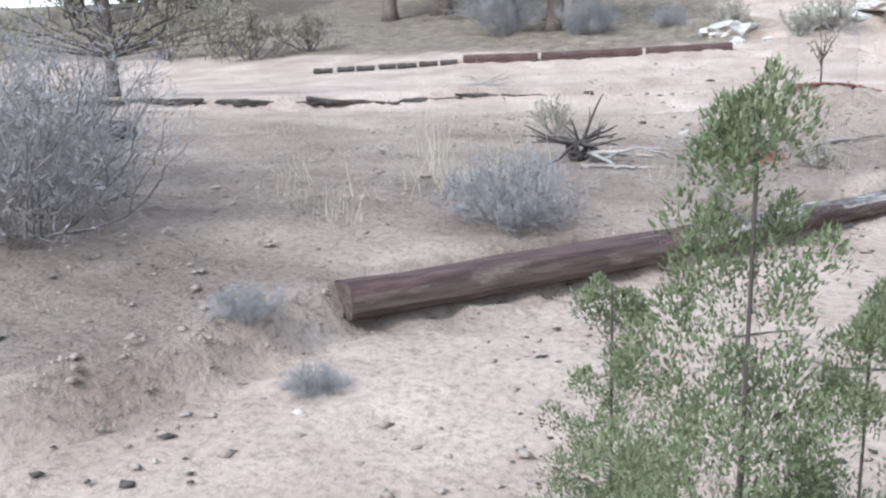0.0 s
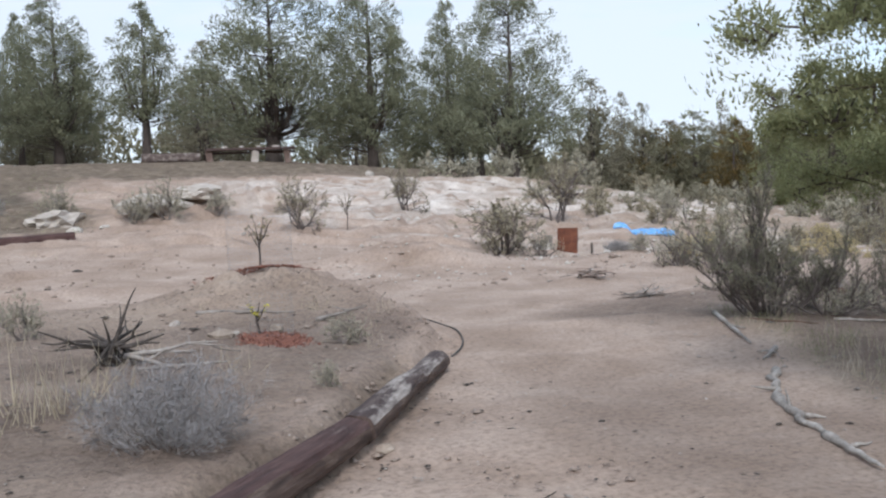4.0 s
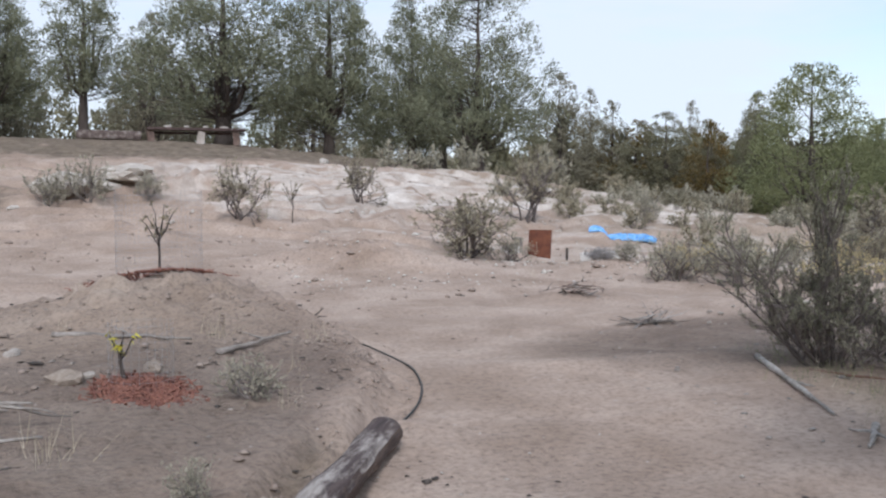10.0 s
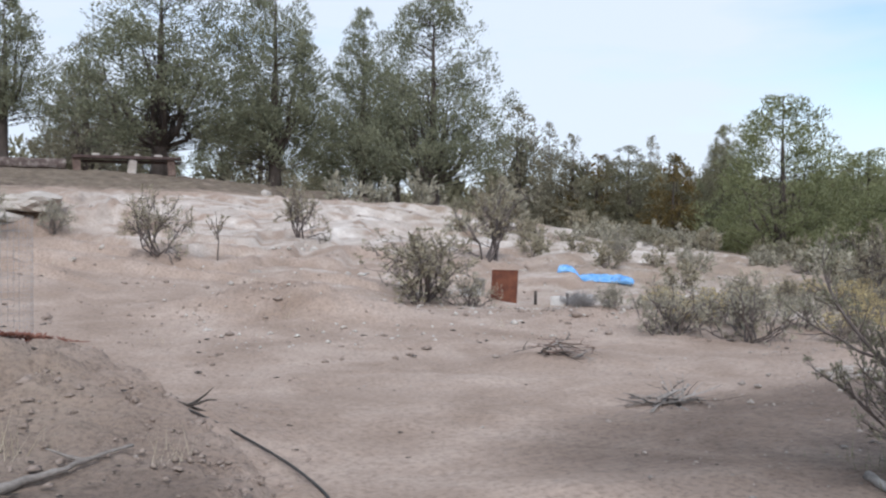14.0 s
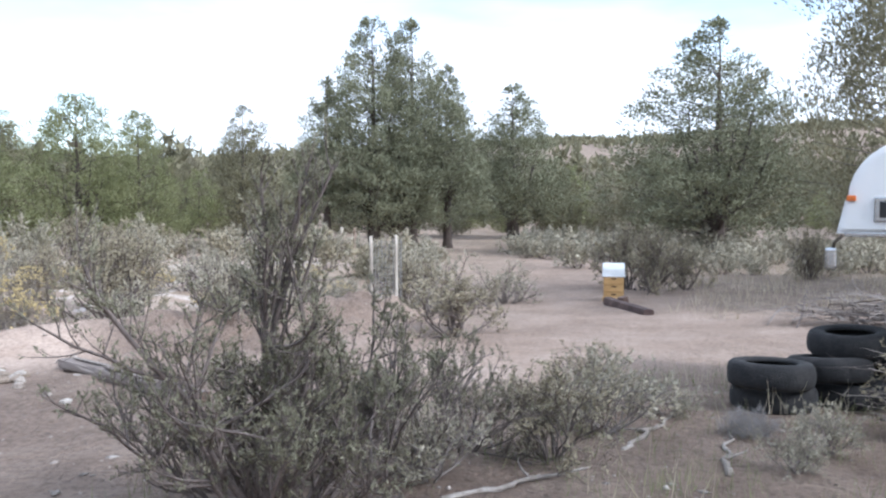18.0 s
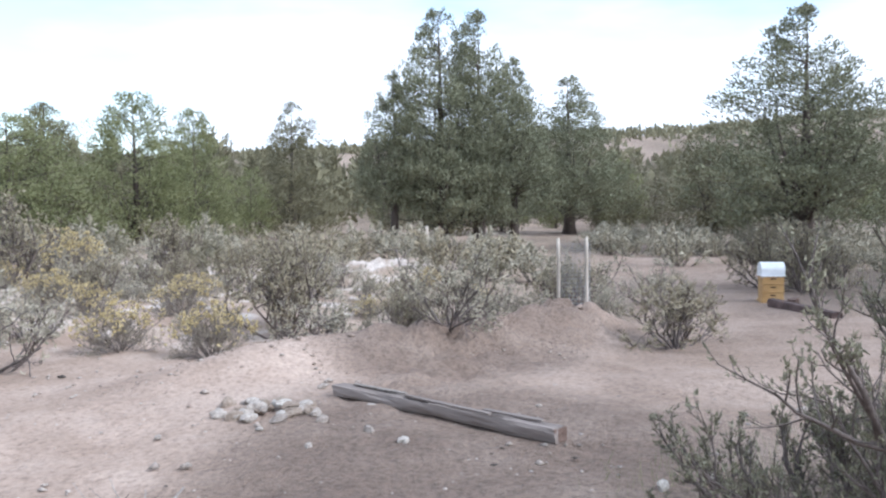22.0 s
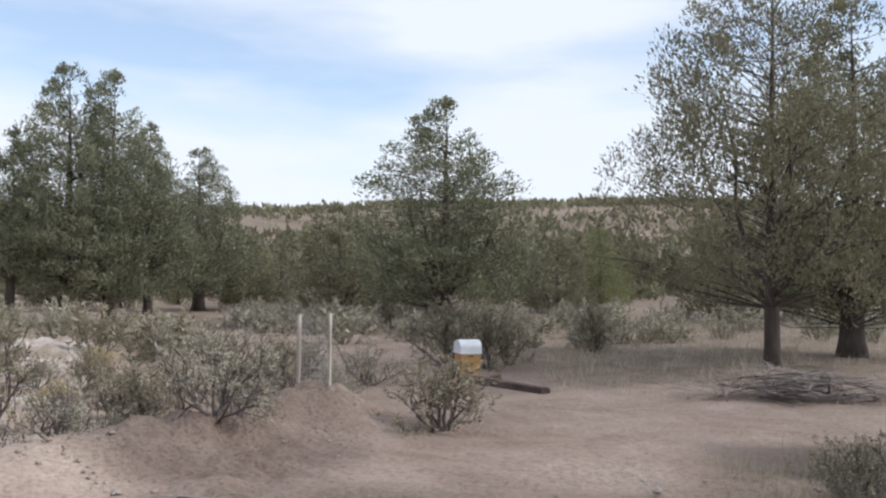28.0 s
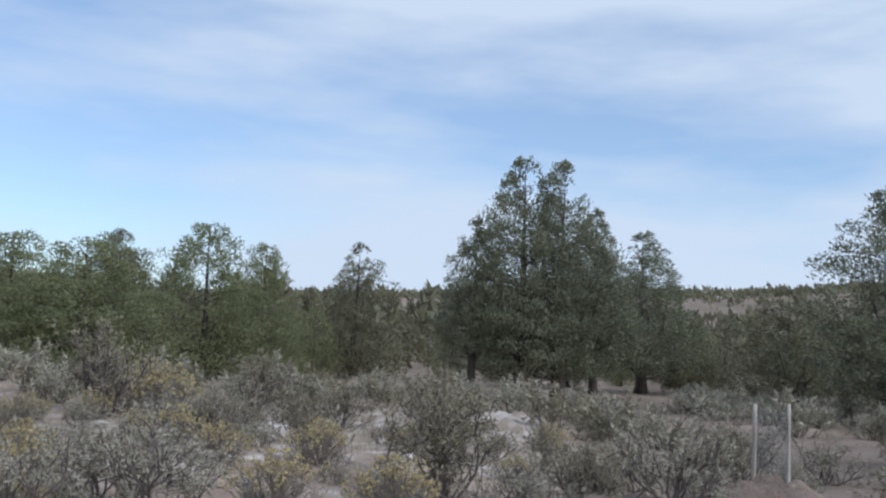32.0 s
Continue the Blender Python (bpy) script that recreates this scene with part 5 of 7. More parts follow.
# ---- trees close to the path ----
OVERHANG = juniper("juniper_tree", R(41), 5.6, 5.9, LEAF_GREEN, BARK, "green juniper tree with low boughs over the path edge", bare=0.3, plumes=1300, plume=0.17, blade=0.032, count=88, shape=0.4, gaps=0.36, spires=9, slim=0.006, stout=0.6, fat=0.3, sag=0.06, twigs=0.05)
OVERHANG.matrix_basis = set_at(OVERHANG, 3.6, 2.9, 30)
ro = R(46)
for tip, low, foliage in (((1.25, 4.75, 2.45), 2.5, 1.0), ((1.55, 5.15, 2.0), 2.1, 0.8), ((1.6, 4.6, 3.0), 2.9, 1.0), ((2.1, 5.5, 1.75), 1.7, 1.3), ((2.3, 5.2, 2.5), 2.3, 1.2), ((2.6, 6.0, 1.45), 1.4, 1.2), ((2.9, 5.8, 2.1), 2.0, 1.2)):
    turned = OVERHANG.matrix_basis.inverted()
    p0, p1 = turned @ Vector((3.6, 2.9, low * 0.85)), turned @ Vector(tip)
    t = np.linspace(0, 1, 10)[:, None]
    line = np.array(p0) * (1 - t) + np.array(p1) * t
    line[:, 2] += 0.22 * np.sin(np.pi * t[:, 0])
    line[1:] += np.cumsum(ro.normal(0, 0.035, (9, 3)), 0)
    wood, spray = Build(), Build()
    tube(wood, line[:8], np.linspace(0.05, 0.004, 8), 6)
    centres = []
    for _ in range(int(48 * foliage)):
        v = ro.uniform(0.28, 1.0) ** 0.8
        q = np.array([np.interp(v * 9, np.arange(10), line[:, i]) for i in range(3)])
        w = ro.normal(0, 1, 3) * (1, 1, 0.6) + np.array([0, 0, 0.25])
        e = q + w / np.linalg.norm(w) * ro.uniform(0.12, 0.42) * (1.15 - 0.6 * v)
        tube(wood, [q, (q + e) / 2 + ro.normal(0, 0.02, 3), e], [0.009, 0.006, 0.003], 3, cap=False)
        centres.extend([e, q * 0.35 + e * 0.65 + ro.normal(0, 0.03, 3)])
    centres = np.array(centres)
    shell = ro.normal(0, 1, (len(centres), 90, 3))
    shell /= np.linalg.norm(shell, axis=2)[:, :, None]
    at = (centres[:, None] + shell * ro.uniform(0.01, 0.085, (len(centres), 90, 1))).reshape(-1, 3)
    blades(spray, ro, at, (shell * 0.7 + np.array([0, 0, 0.5])).reshape(-1, 3), 0.023, 1, 0.7, 0.4, shell.reshape(-1, 3))
    bough = part("bough", wood, BARK, OVERHANG, "long dark bough")
    part("spray", spray, LEAF_GREEN, bough)
YOUNG = juniper("young_juniper", R(42), 1.45, 0.6, LEAF_YOUNG, BARK, "young bright green juniper beside the dirt path", bare=0.06, plumes=230, plume=0.068, blade=0.0155, count=190, shape=0.8, gaps=0.36, twigs=0.0, spires=7, slim=0.004, stout=0.42, fat=0.4)
YOUNG.matrix_basis = set_at(YOUNG, -0.08, 1.62, 200)
used.add(YOUNG.name)
ry = R(45)
for k in range(7):
    bare_twig = Build()
    a = k * 2.4
    foot = np.array([0.03 * math.cos(a), 0.03 * math.sin(a), 0.08 + 0.05 * k])
    way = np.array([math.cos(a) * 0.7, math.sin(a) * 0.7, 1.0]) * ry.uniform(0.2, 0.32)
    line = foot + way * np.linspace(0, 1, 5)[:, None] + np.cumsum(ry.normal(0, 0.008, (5, 3)), 0)
    tube(bare_twig, line, np.linspace(0.006, 0.002, 5), 5)
    part("dead_twig", bare_twig, DEADWOOD, YOUNG, "bleached bare twig")
plant(YOUNG, used, -0.38, 1.96, 80, 0.78, 0.86, label="small bright green juniper sprouting beside a taller one")
plant(YOUNG, used, 0.14, 1.74, 310, 0.72, 1.0, label="small bright green juniper sprouting beside a taller one")
BIG_BOUGHS = juniper("juniper_tree", R(43), 7.8, 6.8, LEAF_DARK, BARK, "tall juniper with a bare lower trunk and spreading boughs", bare=0.19, plumes=1200, plume=0.29, blade=0.075, count=60, gaps=0.38, shape=0.8, spires=6, fat=0.34, sag=0.03, twigs=0.3, cover=0.85, stout=0.8)
BIG_BOUGHS.matrix_basis = set_at(BIG_BOUGHS, 16.5, 1.1, 75)
LEFT_BOUGHS = juniper("juniper_tree", R(44), 5.0, 5.0, LEAF_PALE, BARK, "old juniper with a dark trunk and long bare boughs", bare=0.2, plumes=230, plume=0.26, blade=0.1, count=30, gaps=0.45, shape=0.5, spires=9, sag=0.1, twigs=0.8)
LEFT_BOUGHS.matrix_basis = set_at(LEFT_BOUGHS, -11.4, 13.9, 10)

# ---- far woods ----
def far_woods():
    b, rng = Build(), R(51)
    for _ in range(620):
        a, r = radians(rng.uniform(-38, 122)), rng.uniform(62, 118)
        x, y, tall = r * math.sin(a), r * math.cos(a), rng.uniform(3.2, 5.4)
        if a < radians(24):
            tall *= 1.3
            if r < 95 and a > radians(-20):
                continue
        z = height(x, y)
        n = 60
        u = rng.uniform(0, 1, n)
        rad = tall * 0.3 * (1 - u) ** 0.9 * rng.uniform(0.4, 1.05, n)
        t = rng.uniform(0, 2 * np.pi, n)
        c = np.column_stack([x + rad * np.cos(t), y + rad * np.sin(t), z + u * tall])
        w = np.column_stack([np.cos(t) * 0.5, np.sin(t) * 0.5, np.full(n, 0.9)])
        blades(b, rng, c, w, 0.75, 2, 0.5, 0.5)
    ob = part("far_woods", b, LEAF_DARK)
    return tagged(ob, "dense juniper woods behind the open flat", "woods", kind="stuff")


def hill_woods():
    b, rng = Build(), R(52)
    count, n = 8600, 6
    a = np.radians(rng.uniform(15, 128, count))
    r = np.where(rng.uniform(0, 1, count) < 0.55, rng.uniform(130, 400, count), rng.uniform(385, 470, count))
    x, y, tall = r * np.sin(a), r * np.cos(a), rng.uniform(2.2, 4.6, count)
    keep = np.array([q >= 385 or noise.noise(Vector((i * 0.02, j * 0.02, 0))) > -0.12 for q, i, j in zip(r, x, y)])
    x, y, tall = (np.repeat(w[keep], n) for w in (x, y, tall))
    t, u = rng.uniform(0, 2 * np.pi, len(x)), rng.uniform(0.0, 0.6, len(x))
    rad = tall * 0.4 * (1 - u)
    c = np.column_stack([x + rad * np.cos(t), y + rad * np.sin(t), land(x, y) + u * tall])
    w = np.column_stack([np.cos(t) * 0.3, np.sin(t) * 0.3, np.ones(len(x))])
    blades(b, rng, c, w, tall * 0.5, 1, 0.85, 0.3)
    return tagged(part("hill_woods", b, LEAF_DARK), "scattered dark junipers on the distant hillside", "woods", kind="stuff")


far_woods()
hill_woods()


# ---- grass ----
def grass(name, spots, rng, leaf, tall, count, label, spread=0.09, width=0.035):
    b = Build()
    for x, y, k in spots:
        n = int(count * k)
        px, py = rng.normal(x, spread * k, n), rng.normal(y, spread * k, n)
        pz = land(px, py)
        c = np.column_stack([px, py, pz])
        w = np.column_stack([rng.normal(0, 0.28, n), rng.normal(0, 0.28, n), np.ones(n)])
        blades(b, rng, c, w / np.linalg.norm(w, axis=1)[:, None], tall * k, 1, width, 0.1)
    return tagged(part(name, b, leaf), label, "grass", kind="stuff")


rg = R(61)


def spread_spots(count, xr, yr, k=(0.5, 1.1), test=None):
    out = []
    while len(out) < count:
        x, y = rg.uniform(*xr), rg.uniform(*yr)
        if test is None or test(x, y):
            out.append((x, y, rg.uniform(*k)))
    return out


VERGE = [(3.2, 3.2), (3.4, 6.0), (4.1, 7.6), (4.9, 9.6), (6.4, 9.4), (7.2, 8.2), (9.0, 7.2), (9.2, 4), (6, 1)]
on_verge = lambda x, y: float(inside_by(x, y, VERGE)) > -0.15
on_terrace = lambda x, y: float(inside_by(x, y, TERRACE)) > 0.2
grass("dry_grass", [(-2.5, 6.65, 1.3), (-2.35, 6.75, 1.2), (-3.3, 8.5, 1.1), (-2.8, 5.4, 0.9), (-2.05, 6.9, 1.0), (0.35, 10.75, 0.6), (-2.9, 7.6, 0.8), (-3.6, 6.2, 0.9), (1.1, 10.4, 0.5)]
      + spread_spots(40, (-6, 1), (3, 14), (0.25, 0.6), on_terrace), rg, GRASS_DRY, 0.34, 46, "clumps of tall dry straw-coloured grass", 0.07, 0.02)
grass("verge_grass", spread_spots(330, (3, 9), (2, 10), (0.35, 0.9), on_verge), rg, GRASS_GREEN, 0.17, 34, "short grey-green grass on the verge", 0.16, 0.03)
grass("verge_straw", spread_spots(130, (3, 9), (2, 10), (0.4, 1.0), on_verge), rg, GRASS_DRY, 0.26, 26, "dry straw among the verge brush", 0.14, 0.02)
grass("meadow_grass", spread_spots(700, (14, 34), (-9, 5.4), (0.5, 1.2)), rg, GRASS_DRY, 0.20, 26, "pale dry grass on the flat beneath the trees", 0.22, 0.05)
grass("flat_grass", spread_spots(260, (11, 30), (10, 24), (0.5, 1.1)), rg, GRASS_DRY, 0.24, 22, "dry bunch grass between the sagebrush", 0.2, 0.05)
grass("slope_grass", spread_spots(230, (-8, 16), (16, 38), (0.4, 0.9)), rg, GRASS_DRY, 0.16, 20, "sparse dry grass on the slope", 0.15, 0.05)
grass("woods_grass", spread_spots(140, (-16, -1), (27, 42), (0.5, 1.2)), rg, GRASS_GREEN, 0.22, 24, "thin grass beneath the open woods", 0.25, 0.05)

# ---- logs, roots and sticks ----
def crooked(rng, a, b, count, wobble, lift=0.0):
    """A bent line on the ground between two places, raised by lift."""
    t = np.linspace(0, 1, count)[:, None]
    p = np.asarray(a, float)[:2] * (1 - t) + np.asarray(b, float)[:2] * t
    p = p + rng.normal(0, wobble, p.shape) * np.sin(t * np.pi)
    return np.column_stack([p, [height(x, y) + lift for x, y in p]])


def timber(name, a, b, wide, high, mats, label, category, rng, square=3.5, rough=0.012, rings=26, ends=(1.0, 1.0), parent=None, split=0.0):
    """A thick log or sawn timber between two places: dark above, its lower face another colour."""
    a, b = Vector(a), Vector(b)
    long = (b - a).length
    sides = 16
    v, f = [], []
    for i in range(rings):
        s = i / (rings - 1)
        k = ends[0] * (1 - s) + ends[1] * s
        for j in range(sides):
            ang = 2 * math.pi * j / sides
            c, n = math.cos(ang), math.sin(ang)
            m = (abs(c) ** square + abs(n) ** square) ** (-1 / square)
            p = Vector((s * long, c * m * wide / 2 * k, n * m * high / 2 * k))
            q = Vector((p.x * 1.4, p.y * 9, p.z * 9))
            g = noise.noise(q + Vector((long * 7, 0, 0))) * rough + noise.noise(q * 3.3) * rough * 0.5
            if split and n > 0.3:
                g -= split * max(0, noise.noise(Vector((p.x * 3.1, p.y * 40, 1))))
            p.y += c * g
            p.z += n * g
            if i in (0, rings - 1):
                p.x += noise.noise(q * 2) * 0.03
            v.append(p)
    for i in range(rings - 1):
        for j in range(sides):
            f.append((i * sides + j, i * sides + (j + 1) % sides, (i + 1) * sides + (j + 1) % sides, (i + 1) * sides + j))
    f += [tuple(range(sides))[::-1], tuple((rings - 1) * sides + j for j in range(sides))]
    me = bpy.data.meshes.new(name)
    me.from_pydata(v, [], f)
    for m in mats:
        me.materials.append(m)
    if len(mats) > 1:
        for p in me.polygons:
            p.material_index = 1 if p.normal.z < 0.45 and p.normal.y < 0.3 else 0
    ob = new(name, me)
    ahead = (b - a).normalized()
    side = Vector((0, 0, 1)).cross(ahead).normalized()
    ob.matrix_basis = Matrix.Translation(a) @ Matrix((ahead, side, ahead.cross(side))).transposed().to_4x4()
    return tagged(ob, label, category)


rt = R(71)
timber("border_log", (-2.18, 4.17, 0.155), (-0.66, 5.98, 0.145), 0.23, 0.2, [LOG_BARK, LOG_WORN], "dark brown log edging with a pale worn face", "log", rt, square=2.5, rough=0.016, rings=50, ends=(1.05, 0.95))
timber("border_log", (-0.62, 6.05, 0.135), (0.84, 8.27, 0.115), 0.22, 0.19, [LOG_PEELED, LOG_WORN], "peeling grey-brown log laid end to end along the path", "log", rt, square=2.3, ends=(1.05, 0.85), rough=0.024, rings=60)
tagged(part("stone", rock_mesh("stone", rt, 0.06), ROCK_TAN, at=pose(-0.48, 5.93, 0.03)), "small pale stone wedged under the log", "stone")

far_logs = [((-1.67, 26.2), (-3.85, 25.9)), ((-3.95, 25.88), (-6.5, 25.15)), ((-6.6, 25.12), (-8.6, 24.9))]
for (ax, ay), (bx, by) in far_logs:
    timber("border_log", (ax, ay, height(ax, ay) + 0.1), (bx, by, height(bx, by) + 0.1), 0.26, 0.28, [LOG_BARK, LOG_WORN], "long weathered brown log lying along the slope", "log", rt, rings=18)
for k in range(7):
    x, y = -8.75 - k * 0.5, 24.8 - k * 0.26 + 0.05 * (k % 2)
    timber("short_log", (x, y, height(x, y) + 0.05), (x - 0.42, y - 0.22 + rt.uniform(-0.08, 0.08), height(x, y) + 0.05), 0.17, 0.16, [DARKWOOD], "short dark rotting log in the slope border", "log", rt, square=2.2, rings=8, rough=0.03)
# dark strips added to stand for the dark, undercut edge of the bank
for ax, bx in ((-3.9, -4.9), (-4.8, -6.1), (-6.0, -7.0), (-6.9, -8.2), (-8.1, -9.6), (-9.5, -11.2)):
    ay, by = (float(np.interp(v, BANK[0], BANK[1])) + 0.16 * math.sin(2.1 * v) for v in (ax, bx))
    timber("short_log", (ax, ay, height(ax, ay)), (bx, by, height(bx, by)), 0.1, 0.085, [DARKWOOD], "dark strip added for the undercut edge of the terrace bank", "log", rt, square=2.2, rings=18, rough=0.06)
# old timbers east of the turn
split_beam = timber("fallen_timber", (8.3, 11.42, height(8.3, 11.4) + 0.05), (7.15, 9.84, height(7.15, 9.84) + 0.045), 0.12, 0.085, [PLANK, PLANK], "split brown timber lying on bare dirt", "timber", rt, square=5, rough=0.015, split=0.05, ends=(0.95, 1.1))
for x0, long, y0, z0, tilt in ((0.15, 0.5, 0.03, 0.042, 2), (0.7, 0.75, -0.02, 0.045, -1.5), (1.35, 0.45, 0.03, 0.045, 3)):
    me = bpy.data.meshes.new("splinter")
    bm = box_bm(long, 0.035, 0.014, 0.004)
    bm.to_mesh(me)
    bm.free()
    part("splinter", roughened(me, 0.006, 14, x0), DEADWOOD if x0 < 0.5 else PLANK, split_beam, "", pose(x0 + long / 2, y0, z0, 0, 0, tilt))
end_cut = box_bm(0.02, 0.125, 0.085, 0.006, (1.952, 0, -0.045))
part("sawn_end", end_cut, LOGFACE, split_beam, "dark sawn end of the timber")
beam = timber("old_beam", (16.65, 6.5, -0.22), (14.95, 6.02, -0.22), 0.15, 0.16, [LOGTOP], "dark brown squared beam beside the drive", "timber", rt, square=6)
timber("timber_offcut", (16.25, 6.25, -0.33), (16.2, 6.3, -0.1), 0.13, 0.13, [LOGFACE], "short timber offcut standing under the beam", "timber", rt, square=5, rings=8)
timber("fallen_timber", (19.4, 9.9, height(19.4, 9.9) + 0.05), (18.2, 9.2, height(18.2, 9.2) + 0.05), 0.12, 0.1, [LOGTOP], "dark plank lying at the bend of the drive", "timber", rt, square=5, rings=10)


def branch(b, rng, start, way, long, thick, forks, depth=2, bend=0.16):
    n = 7
    d = np.asarray(way, float) / np.linalg.norm(way)
    pts = [np.asarray(start, float)]
    for _ in range(n - 1):
        d = d + rng.normal(0, bend, 3)
        d /= np.linalg.norm(d)
        pts.append(pts[-1] + d * long / (n - 1))
    tube(b, pts, np.linspace(thick, thick * 0.25, n), 6)
    if depth:
        for _ in range(forks):
            i = int(rng.integers(2, n - 1))
            branch(b, rng, pts[i], d + rng.normal(0, 0.7, 3), long * rng.uniform(0.3, 0.6), thick * 0.5, max(1, forks - 1), depth - 1, bend)


def dead_root():
    rng = R(81)
    x, y = -1.9, 8.6
    top = new("dead_root")
    top.matrix_basis = pose(x, y, height(x, y))
    crown = Build()
    for k in range(15):
        a = k * 2.4
        branch(crown, rng, (0, 0, 0.14), (math.cos(a), math.sin(a), rng.uniform(-0.25, 0.32)), rng.uniform(0.3, 0.6), 0.021, 1, k % 3 == 0, 0.13)
    for k in range(6):
        branch(crown, rng, (0.05 * math.cos(k), 0.05 * math.sin(k), 0.0), (math.cos(k), math.sin(k), 1.6), 0.2, 0.045, 1, 0, 0.2)
    branch(crown, rng, (0.02, 0, 0.12), (0.5, 0.2, 1.0), 0.52, 0.021, 1, 1, 0.07)
    branch(crown, rng, (0.0, 0, 0.12), (-0.2, 0.1, 0.9), 0.26, 0.018, 0, 0, 0.1)
    part("root_crown", crown, DARKWOOD, top)
    for a in (-0.5, -0.2, 0.1):
        pale = Build()
        branch(pale, rng, (0.1, -0.05, 0.05), (math.cos(a), math.sin(a), 0.0), rng.uniform(0.55, 0.8), 0.024, 2, 1, 0.12)
        part("bleached_root", pale, DEADWOOD, top, "bleached pale grey root")
    return tagged(top, "upturned dead root with dark spiky ends", "root")


dead_root()


def stick(a, b, thick, mat, label, seed, wobble=0.05, forks=1, category="stick"):
    rng = R(seed)
    top = Build()
    line = crooked(rng, a, b, 13, wobble * 0.45, thick * 0.6)
    tube(top, line, np.linspace(thick, thick * 0.35, 13) * rng.uniform(0.7, 1.2, 13), 7)
    ob = part("fallen_branch", top, mat)
    for _ in range(forks):
        i = int(rng.integers(4, 11))
        w = rng.normal(0, 1, 3)
        w[2] = abs(w[2]) * 0.06
        fork = Build()
        branch(fork, rng, line[i], w, 0.22, thick * 0.5, 0, 0)
        part("twig", fork, mat, ob)
    return tagged(ob, label, category)


PALE_STICK = "bleached crooked branch lying along the path edge"
stick((4.62, 9.2), (3.72, 7.55), 0.034, BLEACHED, PALE_STICK, 1, 0.03)
stick((3.75, 7.25), (3.35, 6.95), 0.028, BLEACHED, "short forked grey branch on the verge", 2, 0.03, 3)
stick((3.08, 6.5), (2.42, 5.75), 0.042, BLEACHED, PALE_STICK, 3, 0.05, 2)
stick((2.45, 5.8), (1.95, 4.75), 0.04, BLEACHED, PALE_STICK, 4, 0.05, 2)
stick((1.98, 4.85), (1.75, 4.2), 0.034, BLEACHED, PALE_STICK, 5, 0.03, 1)
stick((-0.85, 11.2), (0.15, 10.7), 0.026, DEADWOOD, "long bleached stick on the terrace", 6, 0.05, 2)
stick((0.25, 10.2), (0.95, 10.65), 0.026, DEADWOOD, "weathered grey stick on the terrace", 7, 0.04, 1)
stick((-1.75, 8.0), (-1.05, 8.15), 0.022, DEADWOOD, "bleached stick beside the dead root", 8, 0.04, 2)
stick((-1.6, 8.9), (-1.2, 8.75), 0.018, DEADWOOD, "small grey stick on the terrace", 9, 0.02, 1)
stick((1.35, 12.95), (1.75, 12.35), 0.028, DARKWOOD, "dark broken root sticking from the bank", 10, 0.03, 4)
stick((-0.25, 4.55), (0.05, 4.75), 0.008, DARKWOOD, "thin twig lying on the dirt path", 12, 0.01, 0)
stick((0.15, 4.2), (0.65, 4.3), 0.008, DARKWOOD, "thin twig lying on the dirt path", 13, 0.01, 0)
stick((6.3, 7.1), (7.3, 6.7), 0.02, DEADWOOD, "grey stick among the verge grass", 14, 0.05, 2)
stick((5.9, 6.6), (6.9, 6.4), 0.024, DEADWOOD, "grey stick among the verge grass", 15, 0.05, 2)
stick((5.2, 8.0), (5.9, 7.3), 0.018, DEADWOOD, "grey stick under the brush", 16, 0.05, 1)
stick((4.6, 8.6), (4.9, 7.9), 0.016, BARK_RED, "reddish stick under the brush", 17, 0.04, 1)
stick((18.6, 19.2), (20.6, 18.4), 0.05, DEADWOOD, "fallen grey snag among the sagebrush", 18, 0.1, 4)


def heap(name, x, y, long, wide, high, count, seed, mats, label, size=(0.3, 0.9), thick=0.014, turn=0.0):
    """A heap of cut sticks, each its own piece."""
    rng = R(seed)
    top = new(name)
    top.matrix_basis = pose(x, y, height(x, y), rz=turn)
    shapes = []
    for k in range(6):
        b = Build()
        branch(b, rng, (-0.5, 0, 0), (1, 0, 0), 1.0, thick, 2, 1, 0.1)
        me = b.mesh("stick_%d" % k)
        me.materials.append(mats[k % len(mats)])
        shapes.append(me)
    for k in range(count):
        u, v = rng.normal(0, 0.33), rng.normal(0, 0.33)
        z = max(0.01, high * (1 - (u * u + v * v)) * rng.uniform(0.15, 0.95))
        ob = new("stick", shapes[int(rng.integers(6))])
        ob.parent = top
        s = rng.uniform(*size)
        ob.matrix_basis = Matrix.LocRotScale((u * long / 2, v * wide / 2, z), Euler((rng.choice([0.0, 3.14]) + rng.normal(0, 0.25), rng.normal(0, 0.12), rng.normal(0, 0.9))), (s, 1, 0.22))
    return tagged(top, label, "stick pile")


heap("stick_pile", 6.1, 14.3, 1.1, 0.8, 0.16, 26, 91, [DEADWOOD, BARK_RED, DARKWOOD], "low heap of broken branches on the dirt", (0.25, 0.6), 0.02)
heap("stick_pile", 5.45, 11.75, 1.1, 0.45, 0.08, 22, 92, [DEADWOOD, DARKWOOD, DEADWOOD], "tangle of bleached roots on the path edge", (0.3, 0.7), 0.02, -30)
heap("brush_pile", 12.8, 3.5, 4.4, 1.1, 0.36, 150, 93, [DEADWOOD, STEM_GREY, STEM], "long pile of cut grey branches on the flat", (0.7, 1.6), 0.016, 52)
heap("brush_pile", -5.9, 18.6, 1.8, 0.7, 0.22, 26, 94, [DEADWOOD, DEADWOOD, STEM_GREY], "small pile of bleached branches on the slope", (0.4, 1.0), 0.016, 10)
heap("brush_pile", -12.2, 36.0, 3.2, 1.5, 0.5, 40, 95, [DEADWOOD, STEM_GREY, DEADWOOD], "heap of grey branches beneath the trees", (0.8, 1.8), 0.02, 10)
